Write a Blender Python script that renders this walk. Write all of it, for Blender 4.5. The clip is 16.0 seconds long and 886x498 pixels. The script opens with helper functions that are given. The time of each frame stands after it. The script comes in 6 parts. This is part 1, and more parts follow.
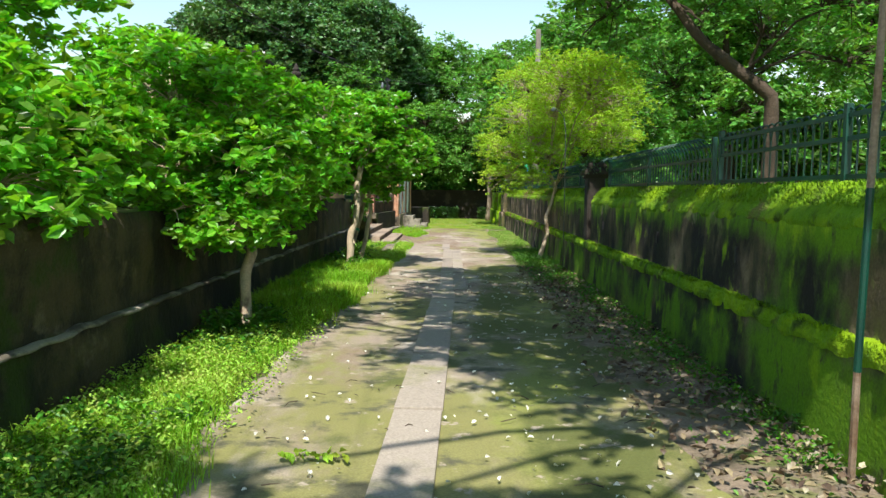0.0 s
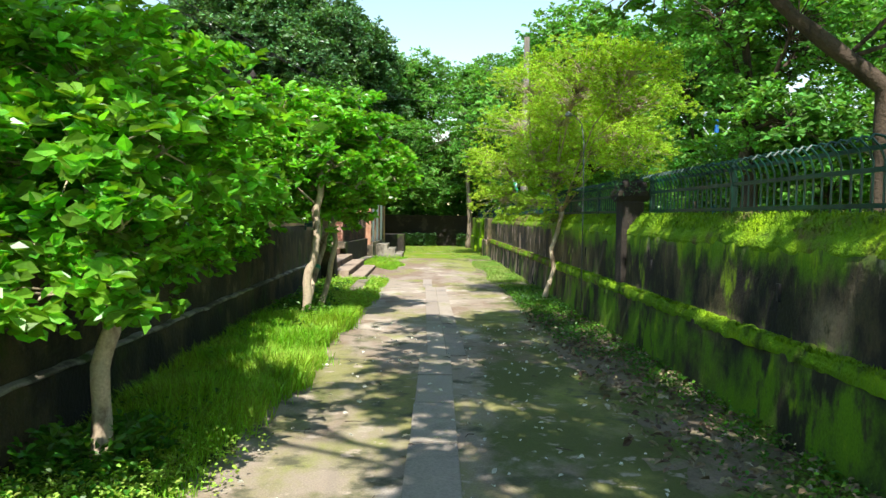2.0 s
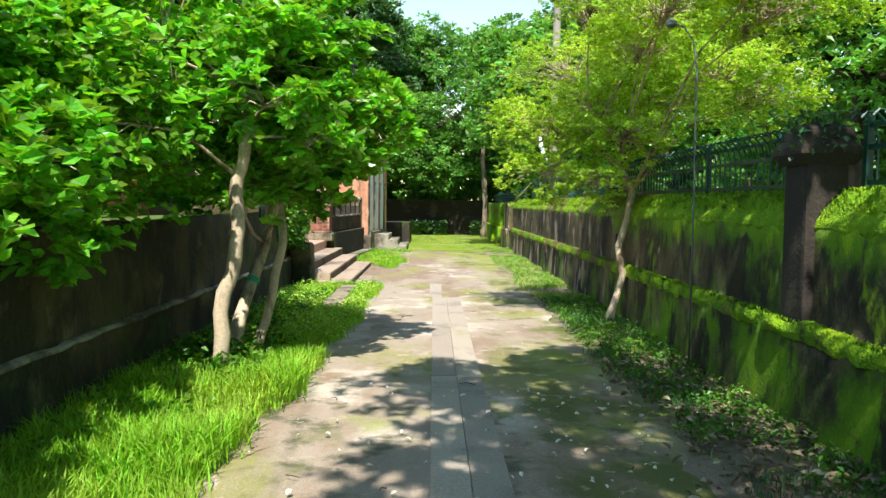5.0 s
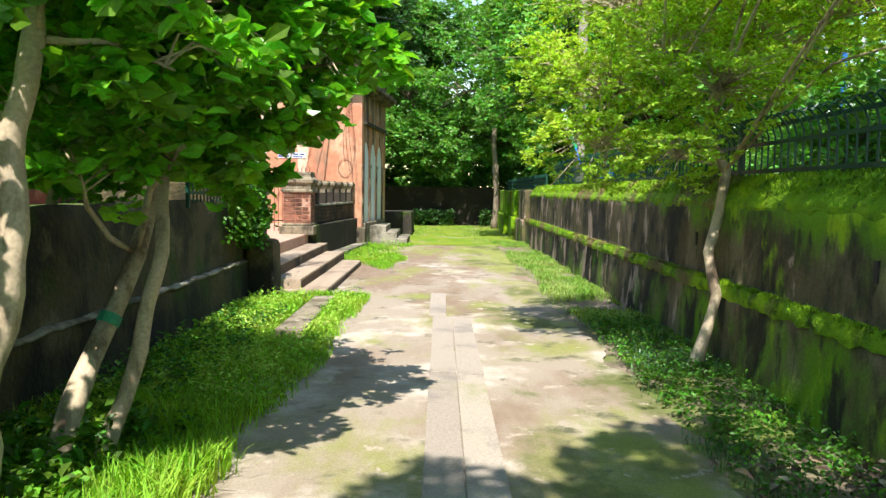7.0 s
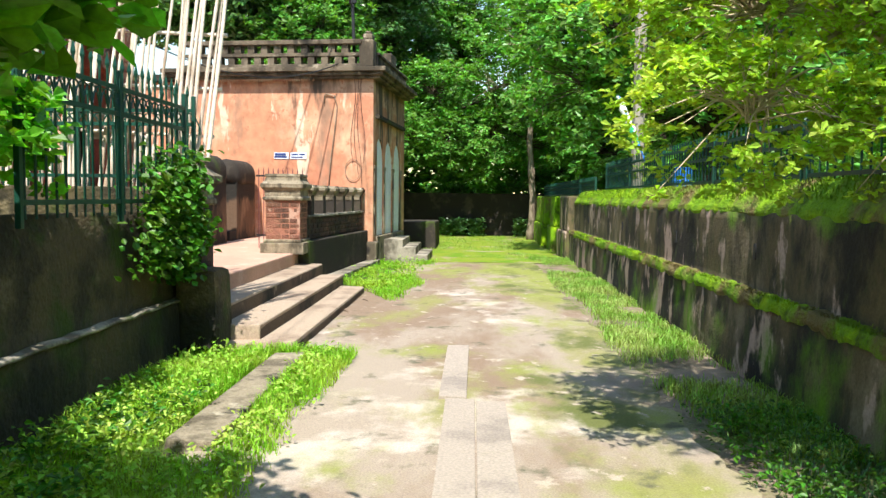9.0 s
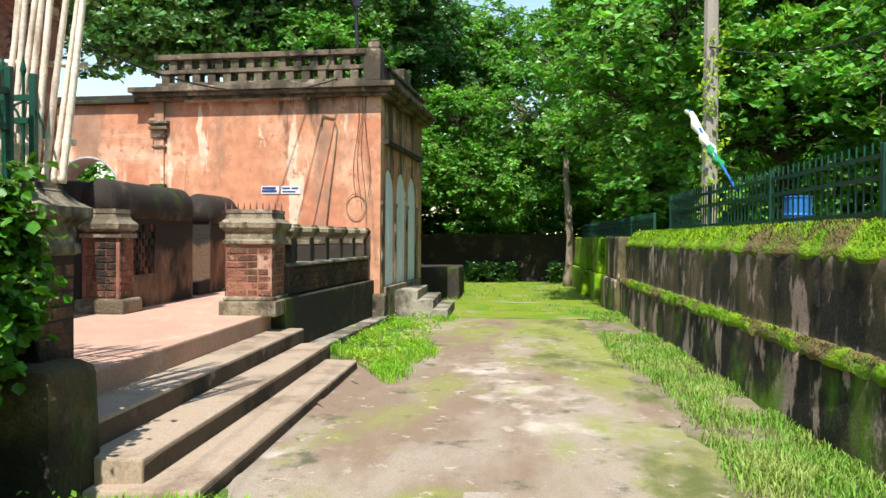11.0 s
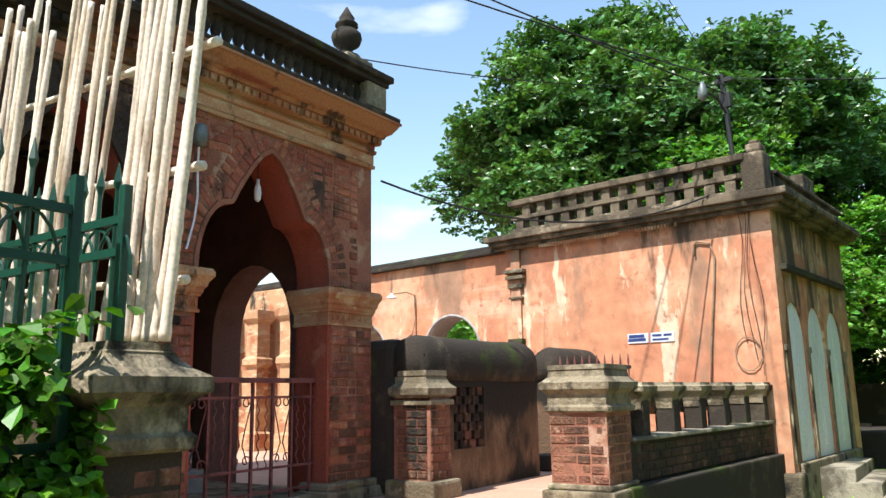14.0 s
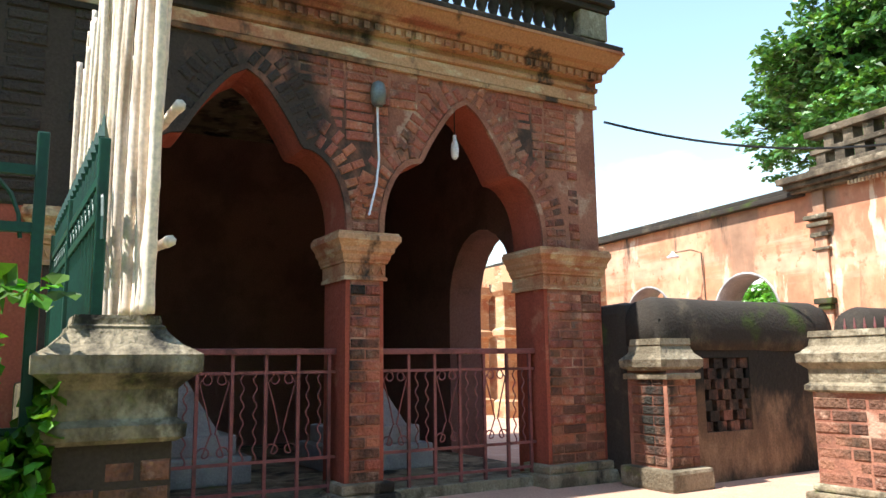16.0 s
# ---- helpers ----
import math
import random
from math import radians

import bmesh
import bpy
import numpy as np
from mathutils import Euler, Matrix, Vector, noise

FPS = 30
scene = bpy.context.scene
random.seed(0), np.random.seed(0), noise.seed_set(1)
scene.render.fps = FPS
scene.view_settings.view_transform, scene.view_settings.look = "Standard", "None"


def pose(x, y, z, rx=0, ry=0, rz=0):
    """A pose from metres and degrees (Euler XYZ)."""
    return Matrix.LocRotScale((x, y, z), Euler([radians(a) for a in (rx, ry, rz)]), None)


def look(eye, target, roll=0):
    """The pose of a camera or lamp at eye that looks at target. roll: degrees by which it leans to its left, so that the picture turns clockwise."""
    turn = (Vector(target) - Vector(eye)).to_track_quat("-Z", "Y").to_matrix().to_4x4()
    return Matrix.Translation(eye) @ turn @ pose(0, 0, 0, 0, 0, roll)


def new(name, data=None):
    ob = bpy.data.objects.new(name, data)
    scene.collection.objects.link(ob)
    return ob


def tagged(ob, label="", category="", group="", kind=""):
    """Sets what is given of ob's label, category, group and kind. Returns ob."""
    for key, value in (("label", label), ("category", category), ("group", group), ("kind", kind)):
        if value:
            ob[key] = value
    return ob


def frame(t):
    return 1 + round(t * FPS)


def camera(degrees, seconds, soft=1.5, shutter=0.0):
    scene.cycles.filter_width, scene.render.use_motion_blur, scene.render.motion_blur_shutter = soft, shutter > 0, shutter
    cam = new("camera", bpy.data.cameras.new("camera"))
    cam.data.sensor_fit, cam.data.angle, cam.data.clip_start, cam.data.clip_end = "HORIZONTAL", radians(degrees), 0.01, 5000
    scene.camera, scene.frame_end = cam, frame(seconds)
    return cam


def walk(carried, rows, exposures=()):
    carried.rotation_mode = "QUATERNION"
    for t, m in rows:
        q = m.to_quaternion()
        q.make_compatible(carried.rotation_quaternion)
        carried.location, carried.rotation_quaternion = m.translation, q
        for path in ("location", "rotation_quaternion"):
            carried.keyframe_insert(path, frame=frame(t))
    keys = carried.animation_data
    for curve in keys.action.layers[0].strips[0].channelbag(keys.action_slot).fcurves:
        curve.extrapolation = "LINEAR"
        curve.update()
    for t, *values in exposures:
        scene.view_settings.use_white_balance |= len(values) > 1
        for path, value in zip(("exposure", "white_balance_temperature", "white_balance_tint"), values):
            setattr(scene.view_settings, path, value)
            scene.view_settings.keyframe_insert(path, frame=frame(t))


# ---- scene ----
cam = camera(60.2, 16.0)
METRES, EYE, TILT, LEAN, TURN = 21.1, 1.5, 0.0, 0.0, 0.5
ROWS = [
    (0.0, 0.0, 0.0, 0.0, 0.06, -4.29, -0.84),
    (0.5, -0.0049, 0.0363, 0.0005, -0.25, -4.76, -0.73),
    (1.0, -0.006, 0.0755, -0.0003, -1.0, -4.15, -1.02),
    (1.5, -0.0073, 0.1145, 0.0009, -2.29, -2.7, -0.78),
    (2.0, -0.009, 0.1552, 0.0014, -1.99, -2.42, -0.86),
    (2.5, -0.0088, 0.1888, 0.0007, -1.77, -2.49, -0.78),
    (3.0, -0.0093, 0.2268, -0.0005, -1.77, -2.66, -0.82),
    (3.5, -0.0083, 0.2629, -0.0007, -1.4, -3.06, -0.72),
    (4.0, -0.0054, 0.3024, -0.0002, -1.33, -3.21, -0.61),
    (6.5, -0.0018, 0.4847, -0.003, -0.87, -4.16, -0.91),
    (7.0, 0.0008, 0.5256, -0.0031, -0.65, -4.35, -0.83),
    (7.5, 0.0011, 0.5606, -0.0019, -0.45, -4.28, -0.91),
    (8.0, 0.0046, 0.6018, -0.0025, -0.31, -3.94, -0.73),
    (8.5, 0.0069, 0.6399, -0.003, 0.83, -3.9, -0.56),
    (11.0, 0.0075, 0.8205, -0.0024, 3.91, -0.81, -0.35),
    (11.5, 0.0057, 0.841, -0.0022, 7.02, 2.43, 1.21),
    (12.0, 0.0056, 0.8624, -0.001, 12.47, 6.0, 2.47),
    (12.5, 0.0065, 0.8795, 0.0009, 17.97, 8.75, 2.06),
    (13.0, 0.006, 0.8992, 0.0013, 23.63, 10.87, 2.37),
    (13.5, 0.0077, 0.9159, 0.0019, 29.28, 11.44, 2.03),
    (14.0, 0.01, 0.9334, 0.0016, 34.68, 10.73, 0.96),
    (14.5, 0.0121, 0.9491, 0.0018, 40.59, 10.31, 0.74),
    (15.0, 0.0165, 0.9664, 0.0035, 48.65, 9.76, 0.28),
    (15.5, 0.0159, 0.9814, 0.0022, 52.81, 8.99, 0.52),
    (16.0, 0.0161, 0.9972, 0.0032, 59.68, 8.64, 0.74),
]
walk(cam, [(t, pose(0, 0, EYE, TILT, LEAN, TURN) @ pose(METRES * x, METRES * y, METRES * z, 90 + pitch, roll, yaw)) for t, x, y, z, yaw, pitch, roll in ROWS],
     [(0.0, 0.6), (2.0, 0.85), (4.0, 0.92), (6.5, 0.97), (8.5, 1.0), (11.0, 0.7), (13.0, 0.68), (13.5, 0.76), (15.0, 0.9), (15.5, 1.02), (16.0, 1.3)])

# ---- world and sun ----
SUN_EL, SUN_AZ = 57.0, 5.0  # the light travels towards +y and a little towards +x
world = bpy.data.worlds.new("sky")
scene.world = world
world.use_nodes = True
wn, wl = world.node_tree.nodes, world.node_tree.links
wn.clear()
sky = wn.new("ShaderNodeTexSky")
sky.sky_type = "NISHITA"
sky.sun_disc = False
sky.sun_elevation = radians(SUN_EL)
sky.sun_rotation = radians(180 + SUN_AZ)
sky.dust_density, sky.air_density, sky.ozone_density = 0.12, 1.6, 2.6
cloud_at = wn.new("ShaderNodeTexCoord")
cloud_map = wn.new("ShaderNodeMapping")
cloud_map.inputs["Scale"].default_value = (1.6, 1.6, 4.5)
cloud_map.inputs["Location"].default_value = (0.35, 0.1, 0.4)
cloud_noise = wn.new("ShaderNodeTexNoise")
cloud_noise.inputs["Scale"].default_value = 1.7
cloud_noise.inputs["Detail"].default_value = 6
cloud_ramp = wn.new("ShaderNodeMapRange")
cloud_ramp.inputs["From Min"].default_value, cloud_ramp.inputs["From Max"].default_value = 0.575, 0.74
cloud_mix = wn.new("ShaderNodeMix")
cloud_mix.data_type = "RGBA"
cloud_mix.inputs["B"].default_value = (6.0, 6.3, 6.8, 1)
bg = wn.new("ShaderNodeBackground")
bg.inputs["Strength"].default_value = 0.135
wout = wn.new("ShaderNodeOutputWorld")
wl.new(cloud_at.outputs["Generated"], cloud_map.inputs["Vector"])
wl.new(cloud_map.outputs["Vector"], cloud_noise.inputs["Vector"])
wl.new(cloud_noise.outputs["Fac"], cloud_ramp.inputs["Value"])
wl.new(cloud_ramp.outputs["Result"], cloud_mix.inputs["Factor"])
wl.new(sky.outputs["Color"], cloud_mix.inputs["A"])
wl.new(cloud_mix.outputs["Result"], bg.inputs["Color"])
wl.new(bg.outputs["Background"], wout.inputs["Surface"])

sun = new("sun", bpy.data.lights.new("sun", "SUN"))
sun.data.energy, sun.data.angle, sun.data.color = 5.0, radians(0.6), (1.0, 0.975, 0.935)
sun.matrix_world = look((0, 0, 30), (math.sin(radians(SUN_AZ)) * math.cos(radians(SUN_EL)),
                                     math.cos(radians(SUN_AZ)) * math.cos(radians(SUN_EL)), 30 - math.sin(radians(SUN_EL))))


# ---- materials ----
def surface(name, base, rough=0.85, layers=(), bump=(30, 0.3, 0.01), metal=0.0, vary=0.0, island=0.0, fine=60, see_through=0.0, spec=0.3):
    """A node material on world positions. layers: (colour, scale, low, high, stretch, detail)."""
    m = bpy.data.materials.new(name)
    m.use_nodes = True
    n, l = m.node_tree.nodes, m.node_tree.links
    bsdf = n["Principled BSDF"]
    where = n.new("ShaderNodeNewGeometry")
    colour = n.new("ShaderNodeRGB")
    colour.outputs[0].default_value = (*base, 1)
    last = colour.outputs[0]
    for k, (col, scale, low, high, stretch, detail, *grow) in enumerate(layers):
        mp = n.new("ShaderNodeMapping")
        mp.inputs["Scale"].default_value = stretch
        mp.inputs["Location"].default_value = (k * 3.7 + 1.3, k * 1.9, k * 5.1)
        l.new(where.outputs["Position"], mp.inputs["Vector"])
        tx = n.new("ShaderNodeTexNoise")
        tx.inputs["Scale"].default_value, tx.inputs["Detail"].default_value = scale, detail
        tx.inputs["Roughness"].default_value = 0.62
        l.new(mp.outputs["Vector"], tx.inputs["Vector"])
        rg = n.new("ShaderNodeMapRange")
        rg.interpolation_type = "SMOOTHSTEP"
        rg.inputs["From Min"].default_value, rg.inputs["From Max"].default_value = low, high
        level = tx.outputs["Fac"]
        for axis, g0, g1, amount in grow:  # more of it from g0 towards g1 along an axis
            sp = n.new("ShaderNodeSeparateXYZ")
            l.new(where.outputs["Position"], sp.inputs[0])
            gm = n.new("ShaderNodeMapRange")
            gm.interpolation_type = "SMOOTHSTEP"
            gm.inputs["From Min"].default_value, gm.inputs["From Max"].default_value = g0, g1
            gm.inputs["To Min"].default_value, gm.inputs["To Max"].default_value = 0, amount
            l.new(sp.outputs[axis], gm.inputs["Value"])
            ad = n.new("ShaderNodeMath")
            ad.operation = "ADD"
            l.new(level, ad.inputs[0])
            l.new(gm.outputs["Result"], ad.inputs[1])
            level = ad.outputs[0]
        l.new(level, rg.inputs["Value"])
        mx = n.new("ShaderNodeMix")
        mx.data_type = "RGBA"
        mx.inputs["B"].default_value = (*col, 1)
        l.new(rg.outputs["Result"], mx.inputs["Factor"])
        l.new(last, mx.inputs["A"])
        last = mx.outputs["Result"]
    grain = n.new("ShaderNodeTexNoise")
    grain.inputs["Scale"].default_value, grain.inputs["Detail"].default_value = fine, 4
    l.new(where.outputs["Position"], grain.inputs["Vector"])
    hsv = n.new("ShaderNodeHueSaturation")
    gr = n.new("ShaderNodeMapRange")
    gr.inputs["From Min"].default_value, gr.inputs["From Max"].default_value = 0.3, 0.7
    gr.inputs["To Min"].default_value, gr.inputs["To Max"].default_value = 0.82, 1.18
    l.new(grain.outputs["Fac"], gr.inputs["Value"])
    value = gr.outputs["Result"]
    for amount, socket in ((vary, "object"), (island, "island")):
        if amount:
            src = n.new("ShaderNodeObjectInfo").outputs["Random"] if socket == "object" else where.outputs["Random Per Island"]
            rr = n.new("ShaderNodeMapRange")
            rr.inputs["To Min"].default_value, rr.inputs["To Max"].default_value = 1 - amount, 1 + amount
            l.new(src, rr.inputs["Value"])
            mu = n.new("ShaderNodeMath")
            mu.operation = "MULTIPLY"
            l.new(value, mu.inputs[0])
            l.new(rr.outputs["Result"], mu.inputs[1])
            value = mu.outputs[0]
            hh = n.new("ShaderNodeMapRange")
            hh.inputs["To Min"].default_value, hh.inputs["To Max"].default_value = 0.5 - 0.05 * amount, 0.5 + 0.04 * amount
            l.new(src, hh.inputs["Value"])
            l.new(hh.outputs["Result"], hsv.inputs["Hue"])
    l.new(value, hsv.inputs["Value"])
    l.new(last, hsv.inputs["Color"])
    l.new(hsv.outputs["Color"], bsdf.inputs["Base Color"])
    bsdf.inputs["Roughness"].default_value, bsdf.inputs["Metallic"].default_value = rough, metal
    bsdf.inputs["Specular IOR Level"].default_value = spec
    if bump:
        tx = n.new("ShaderNodeTexNoise")
        tx.inputs["Scale"].default_value, tx.inputs["Detail"].default_value = bump[0], 6
        l.new(where.outputs["Position"], tx.inputs["Vector"])
        bp = n.new("ShaderNodeBump")
        bp.inputs["Strength"].default_value, bp.inputs["Distance"].default_value = bump[1], bump[2]
        l.new(tx.outputs["Fac"], bp.inputs["Height"])
        l.new(bp.outputs["Normal"], bsdf.inputs["Normal"])
    if see_through:
        tr = n.new("ShaderNodeBsdfTranslucent")
        ms = n.new("ShaderNodeMixShader")
        warm = n.new("ShaderNodeMix")
        warm.data_type = "RGBA"
        warm.blend_type = "MULTIPLY"
        warm.inputs["Factor"].default_value = 1
        warm.inputs["B"].default_value = (1.5, 1.5, 0.35, 1)
        l.new(hsv.outputs["Color"], warm.inputs["A"])
        l.new(warm.outputs["Result"], tr.inputs["Color"])
        ms.inputs["Fac"].default_value = see_through
        l.new(bsdf.outputs["BSDF"], ms.inputs[1])
        l.new(tr.outputs["BSDF"], ms.inputs[2])
        l.new(ms.outputs["Shader"], n["Material Output"].inputs["Surface"])
    return m


FLAT = (1, 1, 1)
DOWN = (1, 1, 0.18)  # streaks that run down a wall
MOSS_COL, DARK_MOULD, BROWN = (0.10, 0.19, 0.012), (0.022, 0.019, 0.014), (0.13, 0.09, 0.055)
lane_mat = surface("lane_concrete", (0.30, 0.24, 0.178), 0.9,
                   # pale concrete patches, increased past y 13 to paint in the washed-out sunlight
                   [((0.21, 0.145, 0.095), 0.55, 0.46, 0.62, (1.4, 0.5, 1), 5, ("Y", 20, 25, 0.06)), ((0.44, 0.37, 0.295), 1.3, 0.54, 0.68, FLAT, 7, ("Y", 12.5, 14.5, 0.06), ("Y", 19, 22, -0.05)),
                    ((0.22, 0.205, 0.07), 0.6, 0.50, 0.64, (1.5, 0.6, 1), 9, ("Y", 13.5, 10.5, 0.10), ("X", 0.0, -1.0, -0.05)), ((0.21, 0.225, 0.05), 1.2, 0.54, 0.74, (1.0, 0.7, 1), 10, ("Y", 24.0, 30.5, 0.16), ("X", 0.0, 0.8, 0.1)),
                    # dark green towards +x: moss, with the right half's shade painted in
                    ((0.095, 0.09, 0.05), 2.6, 0.56, 0.70, FLAT, 9, ("Y", 14.5, 12.5, 0.05)), ((0.105, 0.115, 0.03), 0.9, 0.50, 0.64, (1.2, 0.8, 1), 9, ("Y", 13.5, 11.0, 0.06), ("Y", 14.5, 12.5, -0.10), ("X", 0.15, 0.6, 0.14), ("Y", 12.0, 16.0, -0.14)), ((0.38, 0.31, 0.23), 5.5, 0.60, 0.68, FLAT, 9)], (45, 0.45, 0.014), fine=90)
lane_moss = surface("lane_moss", (0.17, 0.22, 0.014), 0.95, [((0.27, 0.225, 0.11), 0.8, 0.54, 0.64, (1.5, 0.6, 1), 8), ((0.11, 0.20, 0.006), 1.6, 0.45, 0.62, FLAT, 9),
                                                       ((0.34, 0.28, 0.20), 0.9, 0.61, 0.69, (0.6, 1.7, 1), 9)], (70, 0.6, 0.014), fine=120)
slab_mat = surface("slab_stone", (0.33, 0.275, 0.215), 0.85, [((0.24, 0.20, 0.16), 1.4, 0.5, 0.66, FLAT, 6), ((0.22, 0.21, 0.09), 0.8, 0.56, 0.70, FLAT, 6)], (40, 0.25, 0.008), vary=0.12)
soil_mat = surface("soil", (0.23, 0.175, 0.12), 0.97, [((0.12, 0.095, 0.06), 2.2, 0.47, 0.62, FLAT, 9), ((0.12, 0.15, 0.03), 0.9, 0.48, 0.6, FLAT, 7)], (24, 0.8, 0.03))
turf_mat = surface("turf", (0.075, 0.12, 0.02), 0.97, [((0.14, 0.12, 0.05), 1.1, 0.52, 0.66, FLAT, 8)], (30, 0.8, 0.03))
dry_grass_mat = surface("thin_grass_blade", (0.18, 0.33, 0.045), 0.6, [((0.30, 0.38, 0.10), 1.6, 0.42, 0.62, FLAT, 5)], None, island=0.45, see_through=0.35)
grass_mat = surface("grass_blade", (0.19, 0.39, 0.02), 0.6, [((0.31, 0.46, 0.05), 1.2, 0.42, 0.62, FLAT, 4)], None, island=0.4, see_through=0.4)
weed_mat = surface("weed_leaf", (0.27, 0.45, 0.05), 0.55, [((0.40, 0.52, 0.10), 1.7, 0.45, 0.62, FLAT, 4)], None, island=0.45, see_through=0.35)
moss_mat = surface("moss", (0.15, 0.30, 0.004), 0.95, [((0.27, 0.43, 0.004), 2.2, 0.45, 0.65, FLAT, 8), ((0.05, 0.085, 0.006), 5, 0.50, 0.7, FLAT, 9), ((0.17, 0.13, 0.045), 1.3, 0.58, 0.70, FLAT, 8, ("Y", 15, 21, 0.1))], (45, 1.0, 0.035), fine=130)
rwall_mat = surface("mossy_plaster", (0.115, 0.088, 0.042), 0.93,
                    [((0.20, 0.155, 0.09), 1.7, 0.48, 0.64, (1, 1, 0.45), 10), ((0.07, 0.06, 0.03), 4.5, 0.50, 0.62, (1, 1, 0.35), 10), (DARK_MOULD, 1.1, 0.44, 0.60, (1, 1, 0.6), 12, ("Y", 16, 10, 0.05), ("Z", 0.6, 0.45, 0.05)), ((0.40, 0.285, 0.22), 2.1, 0.62, 0.67, (1, 1, 0.5), 10, ("Y", 16, 24, 0.085)),
                     ((0.12, 0.25, 0.004), 1.5, 0.46, 0.70, (0.9, 0.9, 0.7), 14, ("Y", 16, 22, -0.13), ("Z", 0.6, 0.78, -0.08), ("Z", 0.66, 0.42, 0.11), ("Z", 1.0, 1.32, 0.2)), ((0.26, 0.40, 0.006), 3.4, 0.56, 0.72, (1, 1, 0.6), 12, ("Y", 16, 22, -0.15), ("Z", 1.15, 1.34, 0.09)), ((0.03, 0.028, 0.014), 1.5, 0.54, 0.62, (1.2, 1.2, 0.55), 13, ("Y", 18, 22, -0.1), ("Z", 1.2, 1.34, -0.2)), ((0.055, 0.06, 0.02), 7.0, 0.54, 0.68, (1, 1, 0.5), 9)], (34, 0.5, 0.012))
lwall_mat = surface("damp_plaster", (0.085, 0.064, 0.030), 0.93, [((0.034, 0.028, 0.015), 1.5, 0.44, 0.58, (1, 1, 0.8), 10), ((0.14, 0.11, 0.06), 2.6, 0.57, 0.68, FLAT, 9), ((0.04, 0.06, 0.008), 1.5, 0.52, 0.66, FLAT, 9), (DARK_MOULD, 0.9, 0.50, 0.66, (1, 1, 0.4), 10, ("Z", 0.55, 0.3, 0.08))], (22, 0.8, 0.03))
ledge_mat = surface("worn_coping", (0.32, 0.28, 0.21), 0.9, [((0.10, 0.085, 0.06), 2.2, 0.42, 0.58, FLAT, 8), ((0.05, 0.075, 0.012), 1.4, 0.55, 0.66, FLAT, 7)], (30, 0.5, 0.015))
pink_mat = surface("pink_plaster", (0.50, 0.225, 0.122), 0.9,
                   [((0.59, 0.325, 0.195), 0.8, 0.47, 0.57, (1, 1, 0.6), 7), ((0.46, 0.19, 0.105), 0.9, 0.52, 0.60, (1, 1, 0.5), 8), ((0.64, 0.46, 0.32), 1.6, 0.585, 0.62, (1.3, 1.3, 0.30), 10), ((0.56, 0.335, 0.215), 0.5, 0.50, 0.60, (0.3, 0.3, 2.6), 8), ((0.40, 0.165, 0.09), 7.0, 0.56, 0.68, FLAT, 8),
                    ((0.30, 0.17, 0.105), 1.1, 0.55, 0.66, (1, 1, 0.3), 9, ("Z", 2.2, 4.0, 0.06), ("X", -3.2, -1.9, 0.06)), ((0.09, 0.065, 0.045), 1.6, 0.60, 0.70, (1, 1, 0.2), 9, ("Z", 3.0, 4.0, 0.08), ("X", -2.9, -1.8, 0.06))], (9, 0.15, 0.015), fine=5)
stone_mat = surface("weathered_stone", (0.25, 0.205, 0.135), 0.92, [((0.11, 0.088, 0.056), 3.0, 0.46, 0.60, (1, 1, 0.6), 10), ((0.38, 0.33, 0.23), 4.2, 0.55, 0.66, FLAT, 9), (DARK_MOULD, 2.1, 0.53, 0.64, (1, 1, 0.6), 11), ((0.15, 0.17, 0.04), 1.6, 0.58, 0.70, FLAT, 9)], (34, 0.8, 0.02))
# mould-black masonry; on the lane's end wall the black stands for shade
black_mat = surface("blackened_shaded_masonry", (0.036, 0.029, 0.022), 0.95, [((0.085, 0.066, 0.045), 2.2, 0.52, 0.66, FLAT, 10), ((0.05, 0.07, 0.014), 1.3, 0.58, 0.70, FLAT, 9)], (40, 0.6, 0.012))
parapet_mat = surface("weathered_parapet", (0.15, 0.115, 0.075), 0.93, [((0.06, 0.046, 0.03), 2.6, 0.44, 0.60, (1, 1, 0.6), 10), ((0.30, 0.24, 0.165), 4.0, 0.56, 0.68, FLAT, 9), (DARK_MOULD, 1.6, 0.53, 0.64, (1, 1, 0.5), 10)], (34, 0.7, 0.018))
BRICK_LAYERS = [((0.30, 0.098, 0.055), 1.4, 0.44, 0.62, FLAT, 8), ((0.45, 0.22, 0.14), 5.0, 0.54, 0.66, FLAT, 8), ((0.37, 0.23, 0.155), 11.0, 0.58, 0.70, FLAT, 8), ((0.13, 0.07, 0.048), 3.2, 0.54, 0.66, (1, 1, 0.6), 10), ((0.34, 0.17, 0.11), 1.9, 0.60, 0.67, FLAT, 10),
                ((0.045, 0.034, 0.027), 1.0, 0.52, 0.68, (1, 1, 0.6), 9, ("Y", 23.6, 22.1, 0.27))]
brick_mat = surface("red_brick", (0.38, 0.13, 0.08), 0.92, BRICK_LAYERS, (38, 1.0, 0.025), vary=0.17)
brick_join_mat = surface("red_brick_rest", (0.38, 0.13, 0.08), 0.92, BRICK_LAYERS, (38, 1.0, 0.025), island=0.17)
OLD_LAYERS = [((0.13, 0.065, 0.04), 2.2, 0.44, 0.60, FLAT, 9), ((0.36, 0.215, 0.145), 6.0, 0.56, 0.66, FLAT, 9), ((0.42, 0.25, 0.17), 1.7, 0.60, 0.66, FLAT, 10), (DARK_MOULD, 1.7, 0.50, 0.64, (1, 1, 0.5), 10)]
old_brick_mat = surface("old_dark_brick", (0.23, 0.10, 0.062), 0.94, OLD_LAYERS, (38, 1.0, 0.025), vary=0.15)
old_join_mat = surface("old_dark_brick_rest", (0.23, 0.10, 0.062), 0.94, OLD_LAYERS, (38, 1.0, 0.025), island=0.15)
